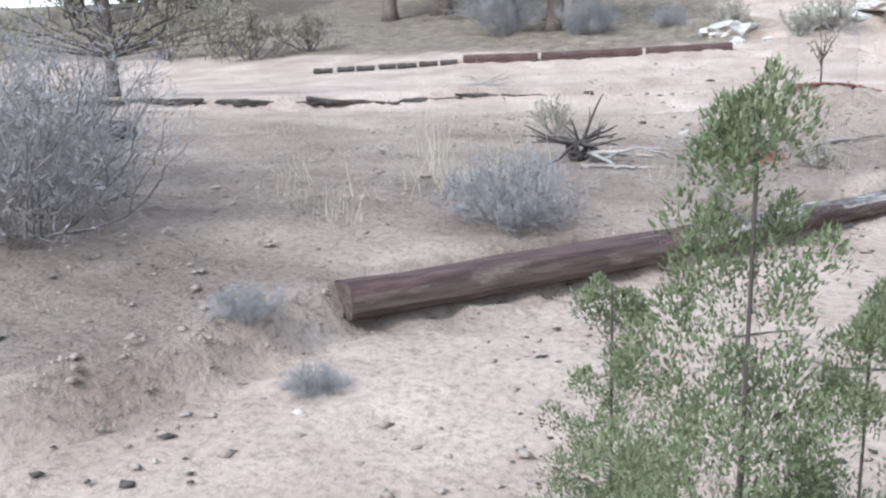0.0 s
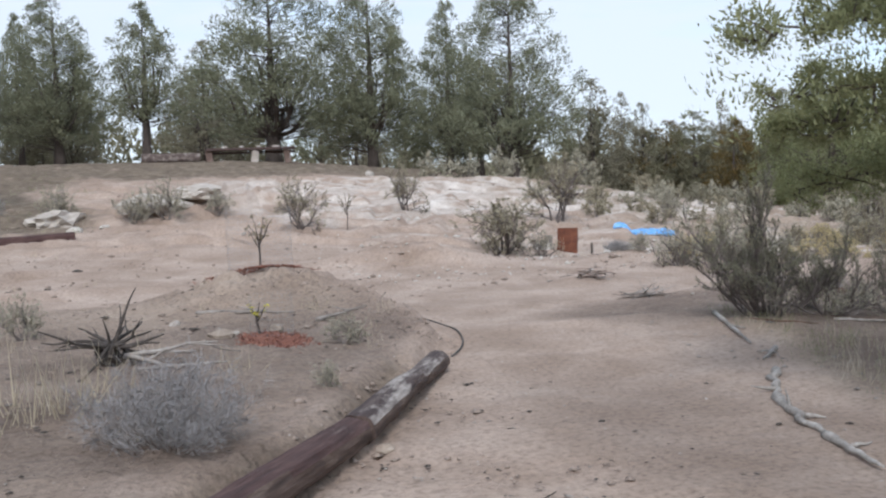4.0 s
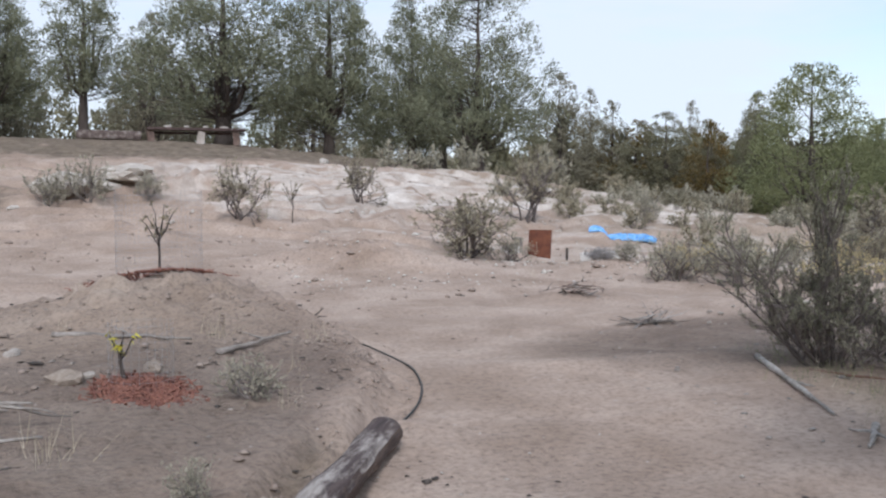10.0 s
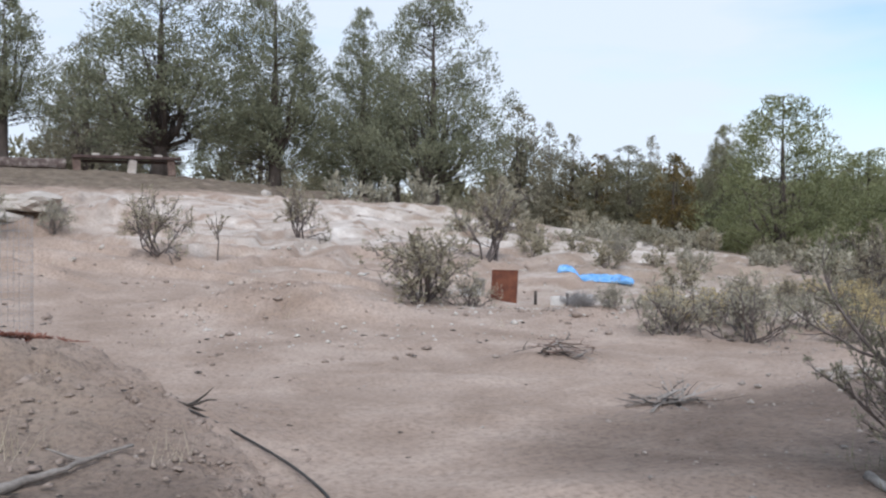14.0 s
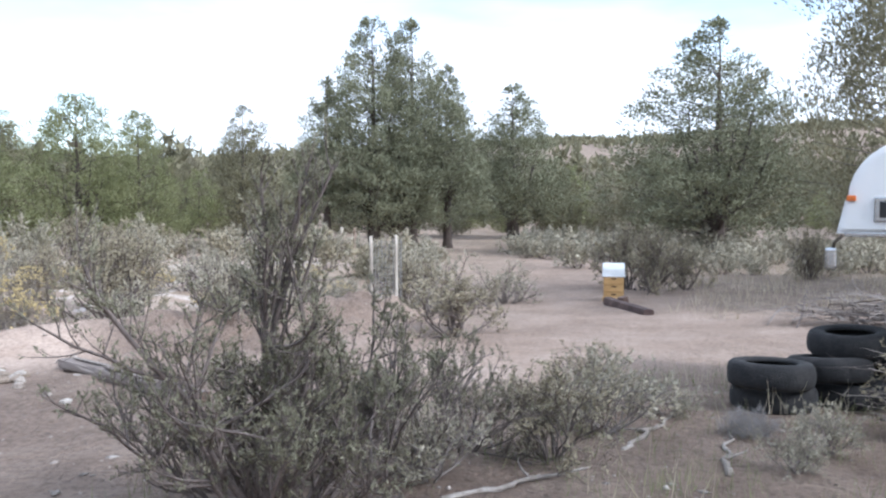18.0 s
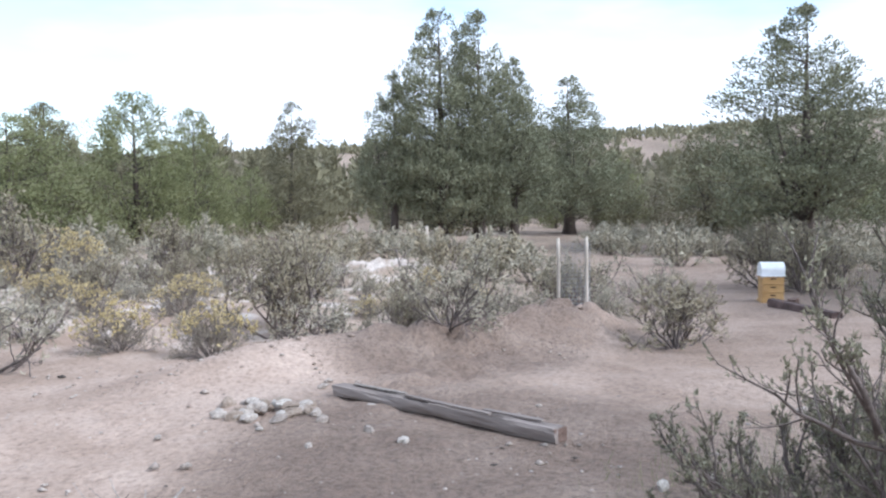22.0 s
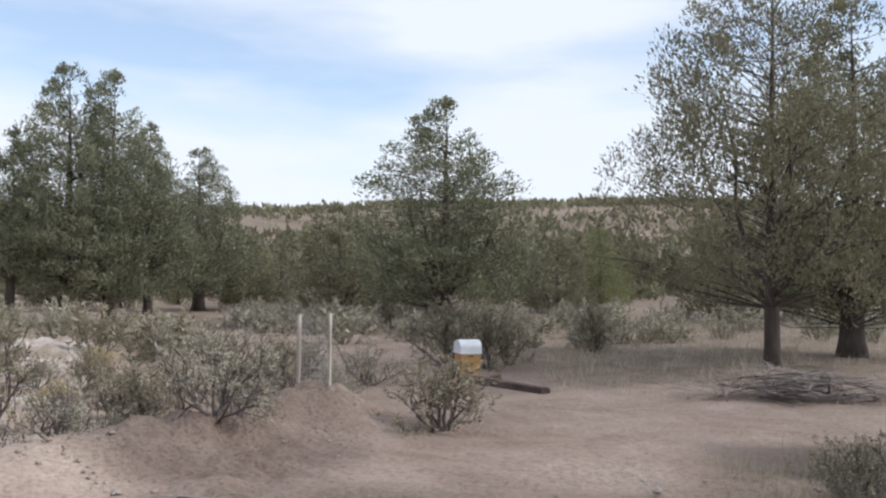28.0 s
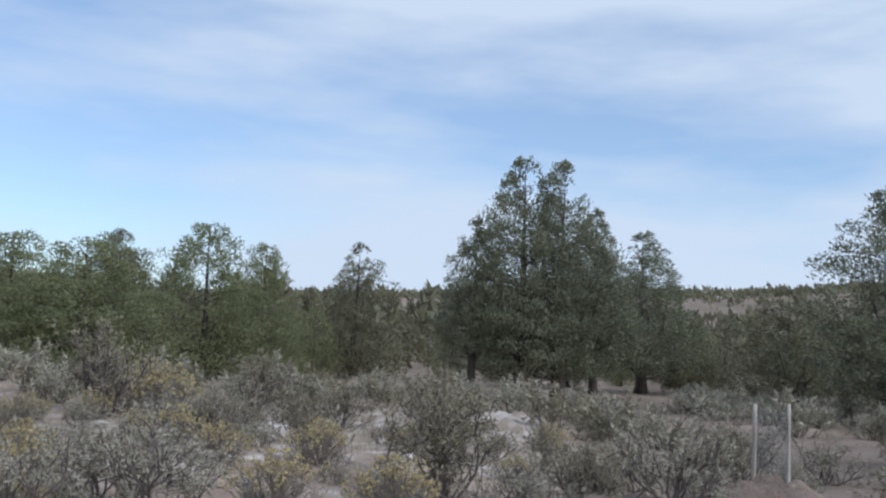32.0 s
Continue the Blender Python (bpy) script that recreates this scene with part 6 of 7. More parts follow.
heap("brush_pile", -8.6, 34.8, 2.6, 1.2, 0.4, 34, 96, [DEADWOOD, STEM_GREY, DEADWOOD], "heap of grey branches beneath the trees", (0.7, 1.6), 0.02, 5)
heap("brush_pile", 7.6, 5.0, 1.2, 1.0, 0.5, 40, 97, [STEM_GREY, DEADWOOD, STEM], "grey branches heaped against the tyres", (0.4, 0.9), 0.01, 60)
heap("brush_pile", -4.7, 5.0, 1.6, 1.8, 0.6, 60, 98, [STEM_GREY, DEADWOOD, STEM_GREY], "grey branches caught in the dry brush", (0.5, 1.2), 0.008, 20)

# ---- hose along the terrace edge ----
hose = Build()
hx = np.polyfit((8.55, 8.95, 9.5, 10.1, 10.7, 11.4, 12.1, 12.5), (0.98, 1.3, 1.62, 1.84, 1.93, 1.9, 1.72, 1.5), 4)
tube(hose, [(np.polyval(hx, y), y, max(height(np.polyval(hx, y), y), 0.0) + 0.02) for y in np.linspace(8.55, 12.5, 30)], 0.009, 8)
tagged(part("hose", hose, HOSE), "dark hose curving along the terrace edge", "hose")


# ---- mulch, saplings and wire cages ----
def mulch(x, y, rx, ry, count, seed, label, lift=0.0):
    rng, b = R(seed), Build()
    for _ in range(count):
        a, r = rng.uniform(0, 2 * np.pi), math.sqrt(rng.uniform(0, 1)) * (1 + 0.2 * rng.normal())
        px, py = x + rx * r * math.cos(a), y + ry * r * math.sin(a)
        l, w, t = rng.uniform(0.01, 0.036), rng.uniform(0.003, 0.008), 0.003
        m = Matrix.Translation((px, py, height(px, py) + lift + 0.012 + rng.uniform(0, 0.03) * max(0, 1 - r))) @ Euler((rng.normal(0, 0.4), rng.normal(0, 0.4), rng.uniform(0, 6.3))).to_matrix().to_4x4()
        b.add([m @ Vector((sx * l, sy * w, sz * t)) for sz in (-1, 1) for sx, sy in ((-1, -1), (1, -1), (1, 1), (-1, 1))],
              [(0, 1, 2, 3), (4, 5, 6, 7), (0, 1, 5, 4), (1, 2, 6, 5), (2, 3, 7, 6), (3, 0, 4, 7)])
    return tagged(part("mulch", b, MULCH), label, "mulch", kind="stuff")


mulch(-0.42, 9.1, 0.29, 0.44, 1400, 101, "patch of red bark mulch round a sapling")
mulch(0.25, 12.85, 0.62, 0.3, 900, 102, "red bark mulch on top of the dirt mound", 0.085)
mulch(0.42, 1.75, 0.28, 0.5, 420, 103, "red bark mulch beside the young juniper")


def sapling(name, x, y, tall, leaf, label, seed, forks=6, leaves=26, leaf_size=0.05):
    rng = R(seed)
    top = new(name)
    top.matrix_basis = pose(x, y, height(x, y) - 0.02)
    wood, green = Build(), Build()
    zs = np.linspace(0, tall * 0.6, 6)
    line = np.column_stack([np.cumsum(rng.normal(0, 0.008, (6, 2)), 0), zs])
    tube(wood, line, np.linspace(0.016, 0.011, 6), 7)
    tips = []
    for k in range(forks):
        a = k * 2.4
        o = line[-1] - np.array([0, 0, rng.uniform(0, 0.3) * tall * 0.6])
        w = np.array([math.cos(a) * 0.6, math.sin(a) * 0.6, 1.0])
        pts = o + w * (np.linspace(0, 1, 4) * tall * rng.uniform(0.25, 0.42))[:, None] + rng.normal(0, 0.008, (4, 3))
        fork = Build()
        tube(fork, pts, np.linspace(0.008, 0.004, 4), 5)
        part("branch", fork, BARK, top)
        tips.extend(pts[1:])
    c = np.array(tips)[rng.integers(0, len(tips), leaves)]
    blades(green, rng, c, np.tile([0, 0, -0.3], (leaves, 1)) + rng.normal(0, 0.5, (leaves, 3)), leaf_size, 2, 0.4, 0.4)
    part("stem", wood, BARK, top)
    tagged(part("foliage", green, leaf, top), kind="stuff")
    return tagged(top, label, "sapling")


def cage(name, x, y, radius, tall, label, mesh=0.05, wire=0.0007):
    n = int(2 * math.pi * radius / mesh)
    top = new(name)
    top.matrix_basis = pose(x, y, height(x, y))
    ring = [(radius * math.cos(2 * math.pi * k / n), radius * math.sin(2 * math.pi * k / n)) for k in range(n + 1)]
    up, hoop = Build(), Build()
    tube(up, [(0, 0, -0.05), (0, 0, tall)], wire, 3, cap=False)
    tube(hoop, [(px, py, 0) for px, py in ring], wire, 3, cap=False)
    up, hoop = up.mesh("upright_wire"), hoop.mesh("hoop_wire")
    for px, py in ring[:-1]:
        part("upright_wire", up, WIRE, top, "", pose(px, py, 0))
    for k in range(int(tall / mesh) + 1):
        part("hoop_wire", hoop, WIRE, top, "", pose(0, 0, k * mesh))
    return tagged(top, label, "wire cage")


sapling("sapling", 0.25, 12.92, 0.86, DRY_LEAF, "small fruit sapling with few withered leaves", 111, 8, 34, 0.06)
cage("wire_cage", 0.25, 12.92, 0.42, 0.95, "thin wire mesh cage round the sapling")
sapling("sapling", -0.5, 9.4, 0.38, YELLOW_LEAF, "tiny sapling with a few bright yellow leaves", 112, 3, 16, 0.045)
cage("wire_cage", -0.42, 9.3, 0.2, 0.42, "thin wire mesh cage round the tiny sapling")
sapling("sapling", 5.0, 24.6, 1.1, DRY_LEAF, "thin sapling with small leaves on the slope", 113, 8, 50, 0.06)

# ---- stakes ----
def stake(x, y, top_z, thick, mat, label, lean=(0, 0)):
    z0 = height(x, y) - 0.15
    b = Build()
    n = 8
    zs = np.linspace(z0, top_z, n)
    tube(b, np.column_stack([x + (zs - z0) * lean[0], y + (zs - z0) * lean[1], zs]), np.linspace(thick, thick * 0.85, n), 6)
    return tagged(part("stake", b, mat), label, "stake", "stakes")


stake(13.28, 9.79, 0.98, 0.024, STAKE_PALE, "tan wooden stake at the planting mound", (-0.03, 0.0))
stake(13.2, 9.45, 1.0, 0.02, STAKE_PALE, "pale wooden stake at the planting mound")
stake(27.6, 13.25, 0.62, 0.05, STAKE_PALE, "white-topped wooden stake among the sagebrush")
stake(27.9, 12.95, 0.6, 0.035, STAKE, "brown wooden stake among the sagebrush")
cage("wire_cage", 13.35, 9.6, 0.2, 0.95, "thin wire mesh cage between two stakes", 0.05, 0.0018)
stake(33.0, 3.6, 0.2, 0.03, STAKE_PALE, "short pale stake near the drive")


# ---- rocks ----
ROCKS = [rock_mesh("rock", R(120 + k), 1.0, rough=0.25) for k in range(6)]
for me in ROCKS:
    me.materials.append(ROCK)
rr = R(130)


def rock(x, y, size, label, mat=None, lift=0.2):
    ob = new("rock", ROCKS[int(rr.integers(6))])
    ob.matrix_basis = Matrix.LocRotScale((x, y, height(x, y) + size * lift), Euler((rr.normal(0, 0.2), rr.normal(0, 0.2), rr.uniform(0, 6.3))), (size, size * rr.uniform(0.7, 1), size * rr.uniform(0.7, 1.1)))
    if mat:
        ob.material_slots[0].link = "OBJECT"
        ob.material_slots[0].material = mat
    return tagged(ob, label, "rock")


for k in range(40):
    a, r = rr.uniform(0, 6.3), math.sqrt(rr.uniform(0, 1)) * 0.34
    rock(7.75 + r * math.cos(a) * 0.9, 11.76 + r * math.sin(a) * 1.2, rr.uniform(0.035, 0.07), "pale stone in a small heap on the dirt", ROCK_TAN if k % 2 else None, lift=0.3 + (0.5 if r < 0.16 else 0))["group"] = "heaped stones"
for x, y, s in ((7.5, 11.35, 0.05), (7.25, 11.0, 0.055), (7.05, 10.75, 0.06), (7.9, 11.1, 0.04), (7.3, 11.7, 0.03), (6.95, 11.3, 0.035), (6.6, 11.9, 0.035), (7.15, 12.3, 0.03), (8.6, 11.6, 0.045), (6.35, 9.1, 0.06), (6.25, 9.35, 0.05), (8.2, 8.2, 0.05), (6.0, 11.4, 0.03)):
    rock(x, y, s, "loose pale stone on the bare dirt")
rock(-0.86, 9.5, 0.12, "tan flat stone beside the mulch", ROCK_TAN)
rock(-0.72, 9.62, 0.05, "small white stone beside the mulch")
rock(-0.28, 9.75, 0.1, "grey stone behind the tiny sapling", ROCK_TAN)
rock(-1.15, 10.6, 0.07, "white stone on the terrace")
rock(0.15, 13.25, 0.06, "rounded stone on the dirt mound")
rock(-1.6, 27.5, 0.22, "white rock at the end of the log border")
rock(-0.85, 27.9, 0.18, "white rock at the end of the log border")
rock(11.3, 41.4, 0.3, "white rock below the old bench")
for k in range(46):
    x, y = rr.uniform(2, 18), rr.uniform(19.5, 34)
    rock(x, y, rr.uniform(0.04, 0.13), "pale broken stone on the chalky slope")
for k in range(26):
    x, y = rr.uniform(8.5, 16), rr.uniform(15.5, 19.5)
    rock(x, y, rr.uniform(0.03, 0.08), "pale broken stone on the bank")
for x, y, s, tall in ((-2.0, 30.2, 1.1, 0.36), (0.6, 29.9, 1.2, 0.3), (2.0, 30.4, 1.0, 0.26)):
    me = rock_mesh("outcrop", R(int(140 + x * 3 + y)), 1.0, 1.0, 3, 0.3)
    ob = part("chalk_outcrop", me, ROCK_WHITE, at=Matrix.LocRotScale((x, y, height(x, y) - 0.02), Euler((0.1, 0, x)), (s, s * 0.8, tall * 1.1)))
    tagged(ob, "low white chalky outcrop on the slope", "rock")
# ---- rusty sheet, blocks and tarp on the slope ----
def sheet():
    bm = bmesh.new()
    bmesh.ops.create_grid(bm, x_segments=10, y_segments=12, size=0.5)
    for v in bm.verts:
        v.co = Vector((v.co.x * 0.54, 0.006 * noise.noise(Vector((v.co.x * 4, v.co.y * 4, 2))), (v.co.y + 0.5) * 0.68))
    geom = bmesh.ops.extrude_face_region(bm, geom=list(bm.faces))
    bmesh.ops.translate(bm, vec=(0, 0.008, 0), verts=[g for g in geom["geom"] if isinstance(g, bmesh.types.BMVert)])
    x, y = 10.3, 22.3
    top = part("rusty_sheet", bm, RUST, at=pose(x, y, height(x, y) - 0.03, -6, 0, -56))
    for sx in (-0.28, 0.28):
        part("folded_edge", box_bm(0.02, 0.03, 0.68, 0.004, (sx, 0, 0)), RUST, top)
    part("folded_edge", box_bm(0.56, 0.03, 0.02, 0.004, (0, 0, 0.665)), RUST, top)
    return tagged(top, "rust-brown sheet of steel standing upright in dirt", "metal sheet")


sheet()


def block(x, y, turn, size, mat=CONCRETE, label="grey concrete block half sunk in dirt"):
    bm = box_bm(*size, 0.012)
    me = bpy.data.meshes.new("concrete_block")
    bm.to_mesh(me)
    bm.free()
    roughened(me, 0.012, 9, x)
    return tagged(part("concrete_block", me, mat, at=pose(x, y, height(x, y) - 0.03, 0, 0, turn)), label, "block")


block(9.75, 22.7, 20, (0.4, 0.25, 0.2))
block(11.55, 21.75, 15, (0.4, 0.2, 0.19))
block(12.05, 21.95, -25, (0.4, 0.22, 0.19))
block(11.2, 21.7, 40, (0.22, 0.2, 0.22))
block(10.0, 22.75, 5, (0.16, 0.16, 0.42), DEADWOOD, "short grey wooden block beside the steel sheet")
for x, y, h in ((10.75, 21.8, 0.3), (11.32, 21.5, 0.26), (11.45, 21.45, 0.24)):
    stake(x, y, height(x, y) + h, 0.035, DARKWOOD, "short dark stub of wood in the dirt")


def tarp():
    bm = bmesh.new()
    bmesh.ops.create_grid(bm, x_segments=44, y_segments=20, size=0.5)
    a = Vector((13.35, 24.4))
    for v in bm.verts:
        u, w = v.co.x, v.co.y
        x = 13.75 + u * 1.0 + w * 0.34 + 0.06 * noise.noise(Vector((u * 6, w * 6, 3)))
        y = 23.8 - u * 1.55 + w * 0.42 + 0.06 * noise.noise(Vector((u * 6, w * 6, 9)))
        fold = abs(noise.noise(Vector((u * 4 + w * 3, w * 9, 0)))) * 0.16 + 0.05 * abs(noise.noise(Vector((u * 16, w * 16, 4)))) + 0.07 * math.cos(w * 3)
        v.co = Vector((x, y, height(x, y) + 0.01 + fold * 0.9))
    geom = bmesh.ops.extrude_face_region(bm, geom=list(bm.faces))
    bmesh.ops.translate(bm, vec=(0, 0, 0.004), verts=[g for g in geom["geom"] if isinstance(g, bmesh.types.BMVert)])
    return tagged(part("tarp", bm, TARP), "crumpled light blue tarp lying on the slope", "tarp")


tarp()


# ---- old bench on the ridge ----
def bench():
    x, y = 6.9, 46.0
    z = height(x, y)
    top = new("slab_bench")
    top.matrix_basis = pose(x, y, z, 0, 0, -8)
    part("slab", box_bm(4.2, 0.7, 0.12, 0.03, (0, 0, 0.55)), LOGTOP, top, "dark weathered wooden slab")
    part("slab", box_bm(3.9, 0.4, 0.1, 0.03, (0.2, 0.5, 0.42)), LOGTOP, top, "dark weathered wooden slab")
    for sx, tilt in ((-1.9, -4), (0.15, 8), (1.75, -6)):
        me = bpy.data.meshes.new("leg")
        bm = box_bm(0.3, 0.3, 0.66, 0.05, (0, 0, -0.1))
        bm.to_mesh(me)
        bm.free()
        roughened(me, 0.06, 3, sx)
        part("leg", me, ROCK if sx == 0.15 else LOGFACE, top, "", pose(sx, -0.1, 0, 0, tilt, 0))
    for k in range(4):
        ob = part("stone", ROCKS[k], ROCK, top, "", Matrix.LocRotScale((-1.2 + k * 0.8, 0.1, 0.72), Euler((0, 0, k)), (0.16, 0.13, 0.1)))
    return tagged(top, "long low slab bench on pale stone supports", "bench")


bench()
timber("border_log", (4.6, 46.4, height(4.6, 46.4) + 0.25), (2.0, 46.8, height(2, 46.8) + 0.25), 0.36, 0.4, [LOGPALE, LOGTOP], "grey log lying on the ridge beside the bench", "log", rt, rings=14)


# ---- beehive ----
def beehive():
    x, y = 17.35, 6.36
    top = new("beehive")
    top.matrix_basis = pose(x, y, height(x, y) - 0.01, 0, 0, -92) @ Matrix.Diagonal((0.8, 0.8, 1, 1))
    part("base", box_bm(0.46, 0.54, 0.05, 0.006), HIVEWOOD, top)
    for k in range(3):
        body = part("hive_box", box_bm(0.41, 0.5, 0.128, 0.006, (0, 0, 0.052 + k * 0.132)), HIVEWOOD, top)
        # the shade inside each hand hold is a dark strip on the box face
        part("hand_hold", box_bm(0.11, 0.012, 0.02, 0.004, (0, -0.248, 0.052 + k * 0.132 + 0.075)), HIVEGAP, body)
        part("joint_batten", box_bm(0.43, 0.015, 0.022, 0.003, (0, -0.255, 0.052 + k * 0.132)), HIVEWOOD, body)
    bm = bmesh.new()
    n, prof = 14, []
    for k in range(n + 1):
        a = math.pi * k / n
        prof.append((0.25 * math.cos(a), 0.448 + 0.1 + 0.11 * math.sin(a)))
    prof = [(0.25, 0.448)] + prof + [(-0.25, 0.448)]
    rows = [[bm.verts.new((sx, py, pz)) for py, pz in prof] for sx in (-0.225, 0.225)]
    for k in range(len(prof) - 1):
        bm.faces.new((rows[0][k], rows[0][k + 1], rows[1][k + 1], rows[1][k]))
    bm.faces.new(rows[0][::-1])
    bm.faces.new(rows[1])
    bm.faces.new((rows[0][0], rows[1][0], rows[1][-1], rows[0][-1]))
    bmesh.ops.recalc_face_normals(bm, faces=bm.faces)
    lid = part("lid", bm, TIN, top, "pale blue-white tin lid with a rounded top")
    part("lid_rim", box_bm(0.47, 0.52, 0.02, 0.004, (0, 0, 0.438)), TIN, lid)
    for k in range(4):
        part("hanging_strip", box_bm(0.035, 0.006, 0.03, 0.002, (-0.15 + k * 0.1, -0.256, 0.43)), TIN, lid)
    return tagged(top, "stacked wooden beehive with a pale tin lid", "beehive")


beehive()


# ---- tyres ----
def tyre_mesh():
    b = Build()
    n, prof = 36, []
    outline = [(0.175, -0.07), (0.185, -0.095), (0.23, -0.105), (0.27, -0.1), (0.295, -0.08), (0.305, -0.04), (0.307, 0.0), (0.305, 0.04), (0.295, 0.08), (0.27, 0.1), (0.23, 0.105), (0.185, 0.095), (0.175, 0.07), (0.2, 0.06), (0.27, 0.05), (0.28, 0), (0.27, -0.05), (0.2, -0.06)]
    m = len(outline)
    v = []
    for i in range(n):
        a = 2 * math.pi * i / n
        for j, (r, z) in enumerate(outline):
            g = 0.006 if (i % 2 and 4 <= j <= 8) else 0
            v.append(((r - g) * math.cos(a), (r - g) * math.sin(a), z))
    f = [(i * m + j, ((i + 1) % n) * m + j, ((i + 1) % n) * m + (j + 1) % m, i * m + (j + 1) % m) for i in range(n) for j in range(m)]
    b.add(v, f)
    me = b.mesh("tyre")
    me.materials.append(RUBBER)
    return me


TYRE = tyre_mesh()
for x, y, z, tilt, turn in ((7.75, 6.05, 0.1, 0, 0), (7.66, 6.09, 0.31, 2, 30), (8.0, 5.5, 0.1, 0, 10), (7.95, 5.62, 0.31, 5, 70), (8.05, 5.45, 0.52, -3, 20), (8.55, 5.2, 0.1, 0, 0), (8.5, 5.05, 0.31, 0, 0)):
    ob = new("tyre", TYRE)
    ob.matrix_basis = pose(x, y - 0.1, height(x, y) + z * 0.84, tilt, tilt / 2, turn) @ Matrix.Diagonal((0.96, 0.96, 0.84, 1))
    tagged(ob, "worn black car tyre stacked in a heap", "tyre", "stacked tyres")
for x, y in ((-7.5, 8.95), (-7.9, 9.0)):
    ob = new("tyre", TYRE)
    ob.matrix_basis = pose(x, y, height(x, y) + 0.1, 0, 0, 0)
    tagged(ob, "old black tyre lying behind the dry brush", "tyre", "tyres in the brush")


# ---- camper ----
def camper():
    """A white cab-over camper on a small pickup; its nose points to the drive."""
    nose, back = Vector((7.72, 5.56, 0)), Vector((-0.30, -0.954, 0))
    z0 = height(7.7, 5)
    top = new("camper")
    top.matrix_basis = Matrix.Translation((nose.x, nose.y, z0)) @ Matrix((back, Vector((0, 0, 1)).cross(back), Vector((0, 0, 1)))).transposed().to_4x4()
    base = 1.24 - z0
    side = [(0.0, base), (0.05, base + 0.22)]
    for k in range(9):
        a = math.pi - math.pi / 2 * k / 8
        side.append((0.52 + 0.45 * math.cos(a), base + 0.25 + 0.40 * math.sin(a)))
    side += [(3.4, base + 0.70), (3.5, base + 0.66), (3.5, base - 0.65), (1.35, base - 0.65), (1.3, base)]
    bm = bmesh.new()
    rows = [[bm.verts.new((px, py, pz)) for px, pz in side] for py in (0.0, 1.5)]
    n = len(side)
    for k in range(n):
        bm.faces.new((rows[0][k], rows[0][(k + 1) % n], rows[1][(k + 1) % n], rows[1][k]))
    bm.faces.new(rows[0][::-1])
    bm.faces.new(rows[1])
    bmesh.ops.recalc_face_normals(bm, faces=bm.faces)
    bmesh.ops.bevel(bm, geom=[e for e in bm.edges if abs(e.verts[0].co.y - e.verts[1].co.y) < 0.01], offset=0.03, segments=2, affect="EDGES")
    part("shell", bm, WHITEPAINT, top)
    for k in range(5):
        part("siding_rib", box_bm(3.2 - 0.2 * k, 0.008, 0.012, 0.003, (1.85 - 0.08 * k + 0.1, -0.002, base + 0.08 + k * 0.11)), WHITEPAINT, top)
    win = part("window", box_bm(0.5, 0.02, 0.17, 0.01, (0.48, -0.006, base + 0.08)), CHROME, top, "aluminium-framed side window")
    part("pane", box_bm(0.43, 0.024, 0.11, 0.004, (0.48, -0.01, base + 0.11)), GLASS_DARK, win)
    part("marker_light", box_bm(0.06, 0.035, 0.04, 0.01, (0.09, -0.014, base + 0.22)), ORANGE, top, "orange marker light")
    part("lower_trim", box_bm(1.3, 0.02, 0.03, 0.006, (0.7, -0.005, base - 0.02)), CHROME, top)
    part("cab", box_bm(1.6, 1.35, 0.62, 0.12, (2.1, 0.75, 0.42)), WHITEPAINT, top)
    for sx, sy in ((1.7, 0.2), (1.7, 1.3), (2.9, 0.2), (2.9, 1.3)):
        wheel = part("wheel", TYRE, RUBBER, top, "", pose(sx, sy, 0.3, 90, 0, 0))
        part("hub", box_bm(0.2, 0.2, 0.06, 0.03, (0, 0, -0.03)), CHROME, wheel)
    arm = Build()
    tube(arm, [(0.04, -0.03, base - 0.01), (-0.01, -0.06, base - 0.06), (-0.02, -0.07, base - 0.13)], 0.012, 6)
    mirror = part("mirror_arm", arm, HIVEGAP, top, "dark mirror arm")
    part("mirror", box_bm(0.08, 0.035, 0.15, 0.02, (-0.03, -0.08, base - 0.24)), CHROME, mirror)
    part("chassis", box_bm(2.5, 1.1, 0.2, 0.03, (2.3, 0.75, 0.28)), HIVEGAP, top)
    return tagged(top, "white cab-over camper with rounded nose and side mirror", "camper")


camper()

# ---- little pink flag on the verge ----
flag = new("marker_flag")
flag.matrix_basis = pose(2.62, 4.85, height(2.62, 4.85), 0, 0, 35)
b = Build()
tube(b, [(0, 0, -0.05), (0, 0, 0.14)], 0.003, 5)
part("wire_stem", b, WIRE, flag)
part("flag_sheet", box_bm(0.09, 0.004, 0.09, 0.001, (0.04, 0, 0.06)), PINK, flag)
part("flag_patch", box_bm(0.04, 0.006, 0.04, 0.001, (0.04, 0, 0.085)), WHITE, flag)
tagged(flag, "small pink marker flag in the verge grass", "flag")


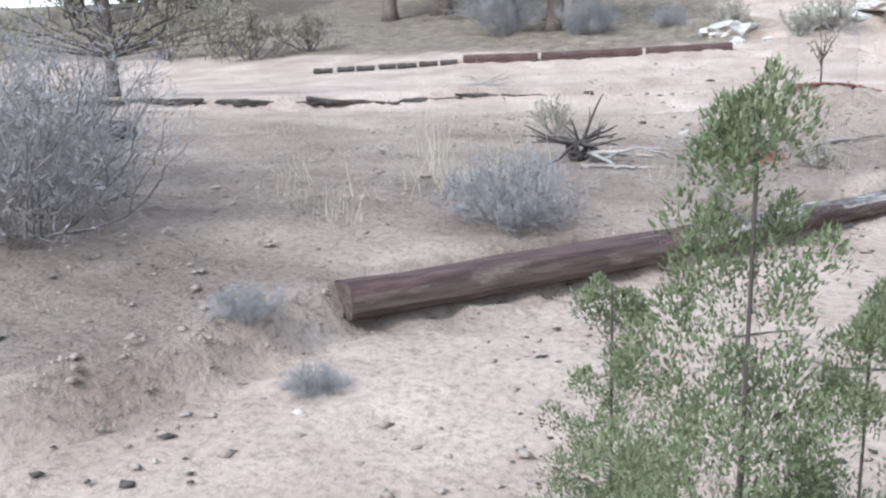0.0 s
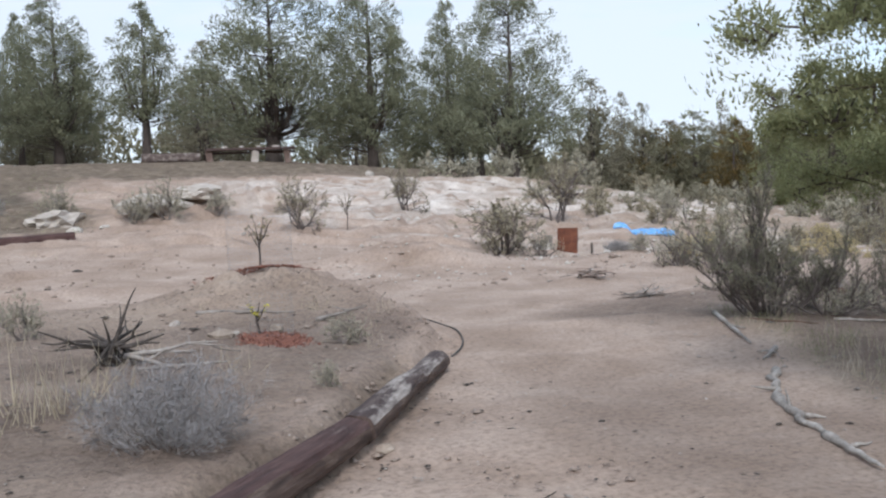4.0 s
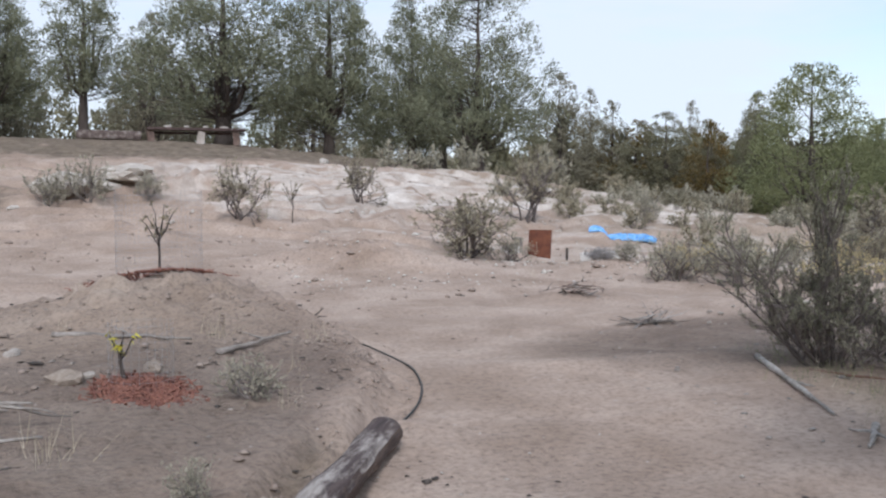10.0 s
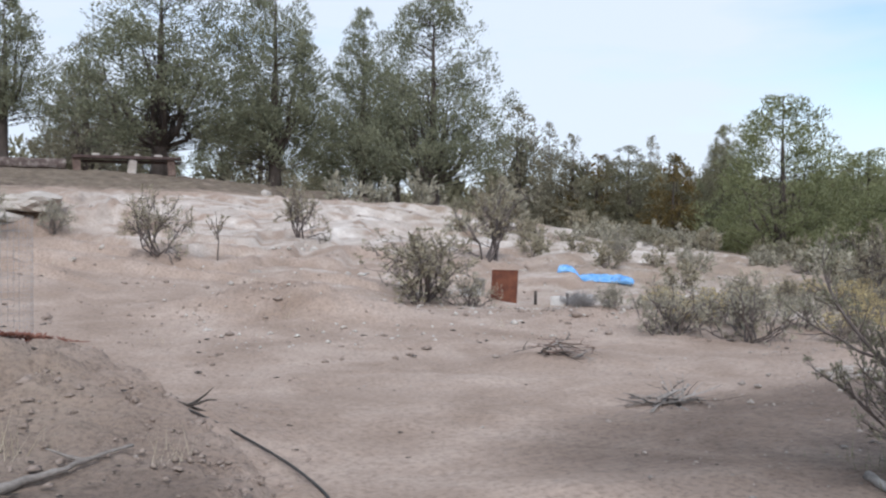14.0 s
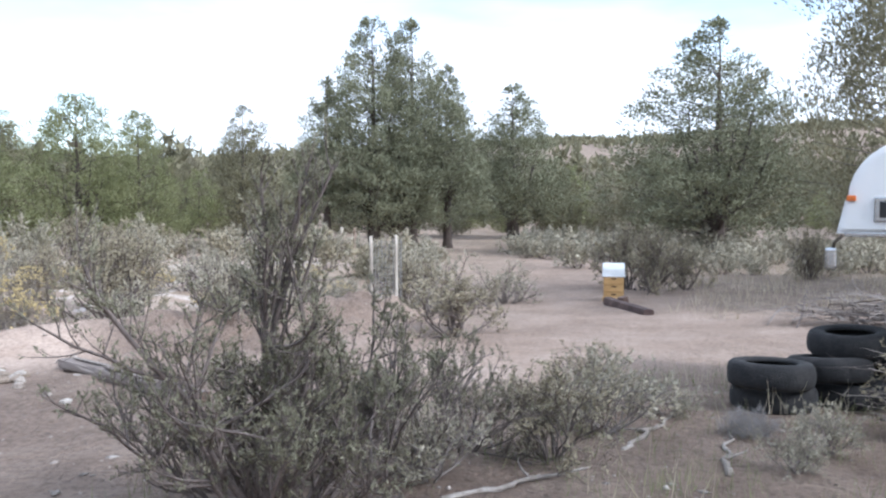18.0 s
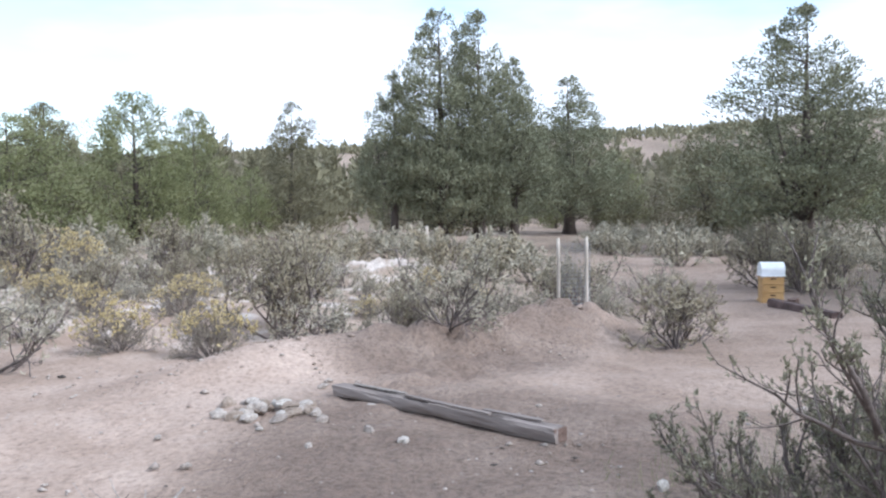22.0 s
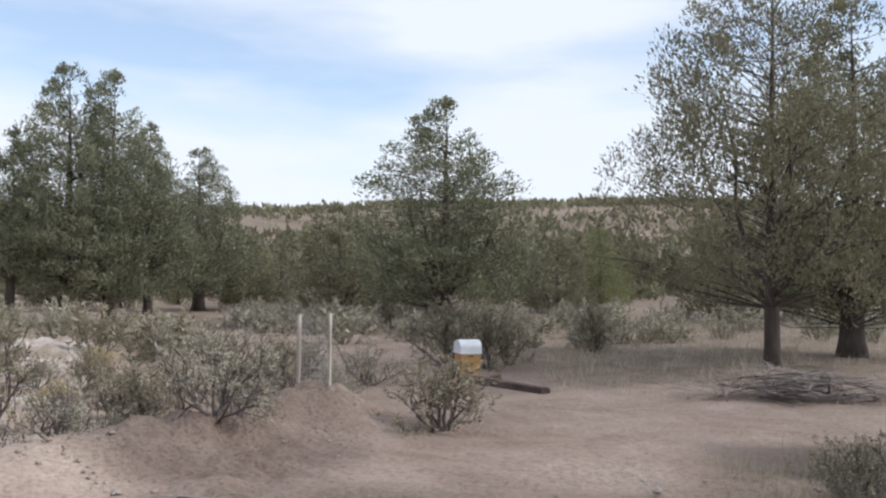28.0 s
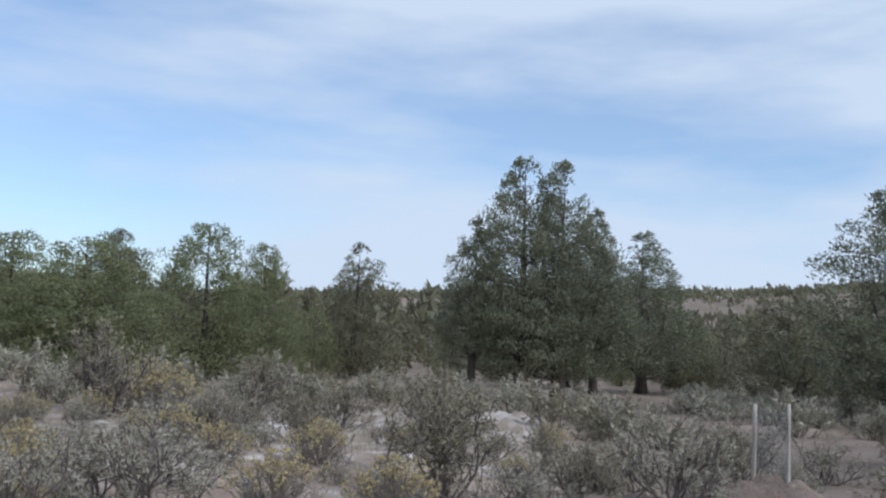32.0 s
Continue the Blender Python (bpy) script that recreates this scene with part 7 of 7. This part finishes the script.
# ---- clods, pebbles and litter strewn on the ground ----
def strewn(name, mat, count, seed, places, size, label, category, flat=0.6):
    """Small angular lumps, too many to pick apart."""
    rng, b = R(seed), Build()
    base = np.array([(1, 0, 0), (-1, 0, 0), (0, 1, 0), (0, -1, 0), (0, 0, 1), (0, 0, -0.4)], float)
    faces = [(0, 2, 4), (2, 1, 4), (1, 3, 4), (3, 0, 4), (2, 0, 5), (1, 2, 5), (3, 1, 5), (0, 3, 5)]
    spots = np.array([places(rng) for _ in range(count)])
    for (x, y), z in zip(spots, land(spots[:, 0], spots[:, 1])):
        s = size * math.exp(rng.normal(0, 0.5))
        t = rng.uniform(0, 6.3)
        v = base * rng.uniform(0.6, 1.3, (6, 3)) * (s, s * 0.75, s * flat)
        c, n = math.cos(t), math.sin(t)
        b.add(np.column_stack([x + v[:, 0] * c - v[:, 1] * n, y + v[:, 0] * n + v[:, 1] * c, z + v[:, 2] + s * 0.1]), faces)
    return tagged(part(name, b, mat), label, category, kind="stuff")


def round_mounds(rng):
    while True:
        m = BUMPS[int(rng.integers(len(BUMPS)))]
        if m[5] >= 0.14 and m[2] < 3.3 and m[1] < 25 and m[0] < 15:
            return rng.normal(m[0], m[2] * 0.8), rng.normal(m[1], m[3] * 0.8 + 0.2)


def round_edge(rng):
    k = int(rng.integers(2, 11))
    (ax, ay), (bx, by) = TERRACE[k], TERRACE[k + 1]
    s = rng.uniform()
    return ax + (bx - ax) * s + rng.normal(0, 0.22) - 0.12, ay + (by - ay) * s + rng.normal(0, 0.22)


strewn("dirt_clods", CLOD, 2000, 171, round_mounds, 0.016, "crumbled clods of dirt on the mounds", "clods")
strewn("dirt_clods", CLOD, 650, 172, round_edge, 0.015, "crumbled clods along the terrace edge", "clods")
strewn("pebbles", ROCK, 700, 173, lambda g: (g.uniform(-3, 9), g.uniform(1.5, 18)), 0.011, "pale pebbles strewn over the dirt", "pebbles")
strewn("pebbles", ROCK, 1900, 174, lambda g: (g.uniform(3, 17), g.uniform(16, 32)), 0.03, "broken stones strewn over the slope", "pebbles")
strewn("dirt_clods", CLOD, 1800, 181, lambda g: (g.uniform(-4, 17), g.uniform(15, 38)), 0.035, "lumps of dirt on the slope", "clods")
strewn("wood_litter", DARKWOOD, 700, 182, lambda g: (g.uniform(-6, 16), g.uniform(14, 38)), 0.035, "dark bits of bark on the slope", "litter", 0.25)
strewn("pebbles", ROCK, 500, 175, lambda g: (g.uniform(5.5, 13), g.uniform(9.5, 14.5)), 0.014, "pale pebbles over the planting ground", "pebbles")
strewn("wood_litter", DARKWOOD, 1500, 176, lambda g: (g.uniform(-5, 1.2), g.uniform(2, 14.5)), 0.016, "dark twigs and bits of bark on the dirt", "litter", 0.25)
strewn("wood_litter", CLOD, 1300, 179, lambda g: (g.uniform(-5, 0.6), g.uniform(2.5, 14)), 0.02, "small lumps and dead leaves on the terrace", "litter", 0.4)
strewn("wood_litter", DEADWOOD, 500, 180, lambda g: (g.uniform(-5, 0.6), g.uniform(2.5, 14)), 0.014, "grey bits of wood on the terrace", "litter", 0.25)
strewn("wood_litter", DARKWOOD, 500, 177, lambda g: (g.uniform(-2, 9), g.uniform(2, 18)), 0.013, "dark twigs and bits of bark on the path", "litter", 0.25)
strewn("wood_litter", DEADWOOD, 500, 178, lambda g: (g.uniform(3, 9), g.uniform(3, 10)), 0.02, "grey bits of wood on the verge", "litter", 0.25)
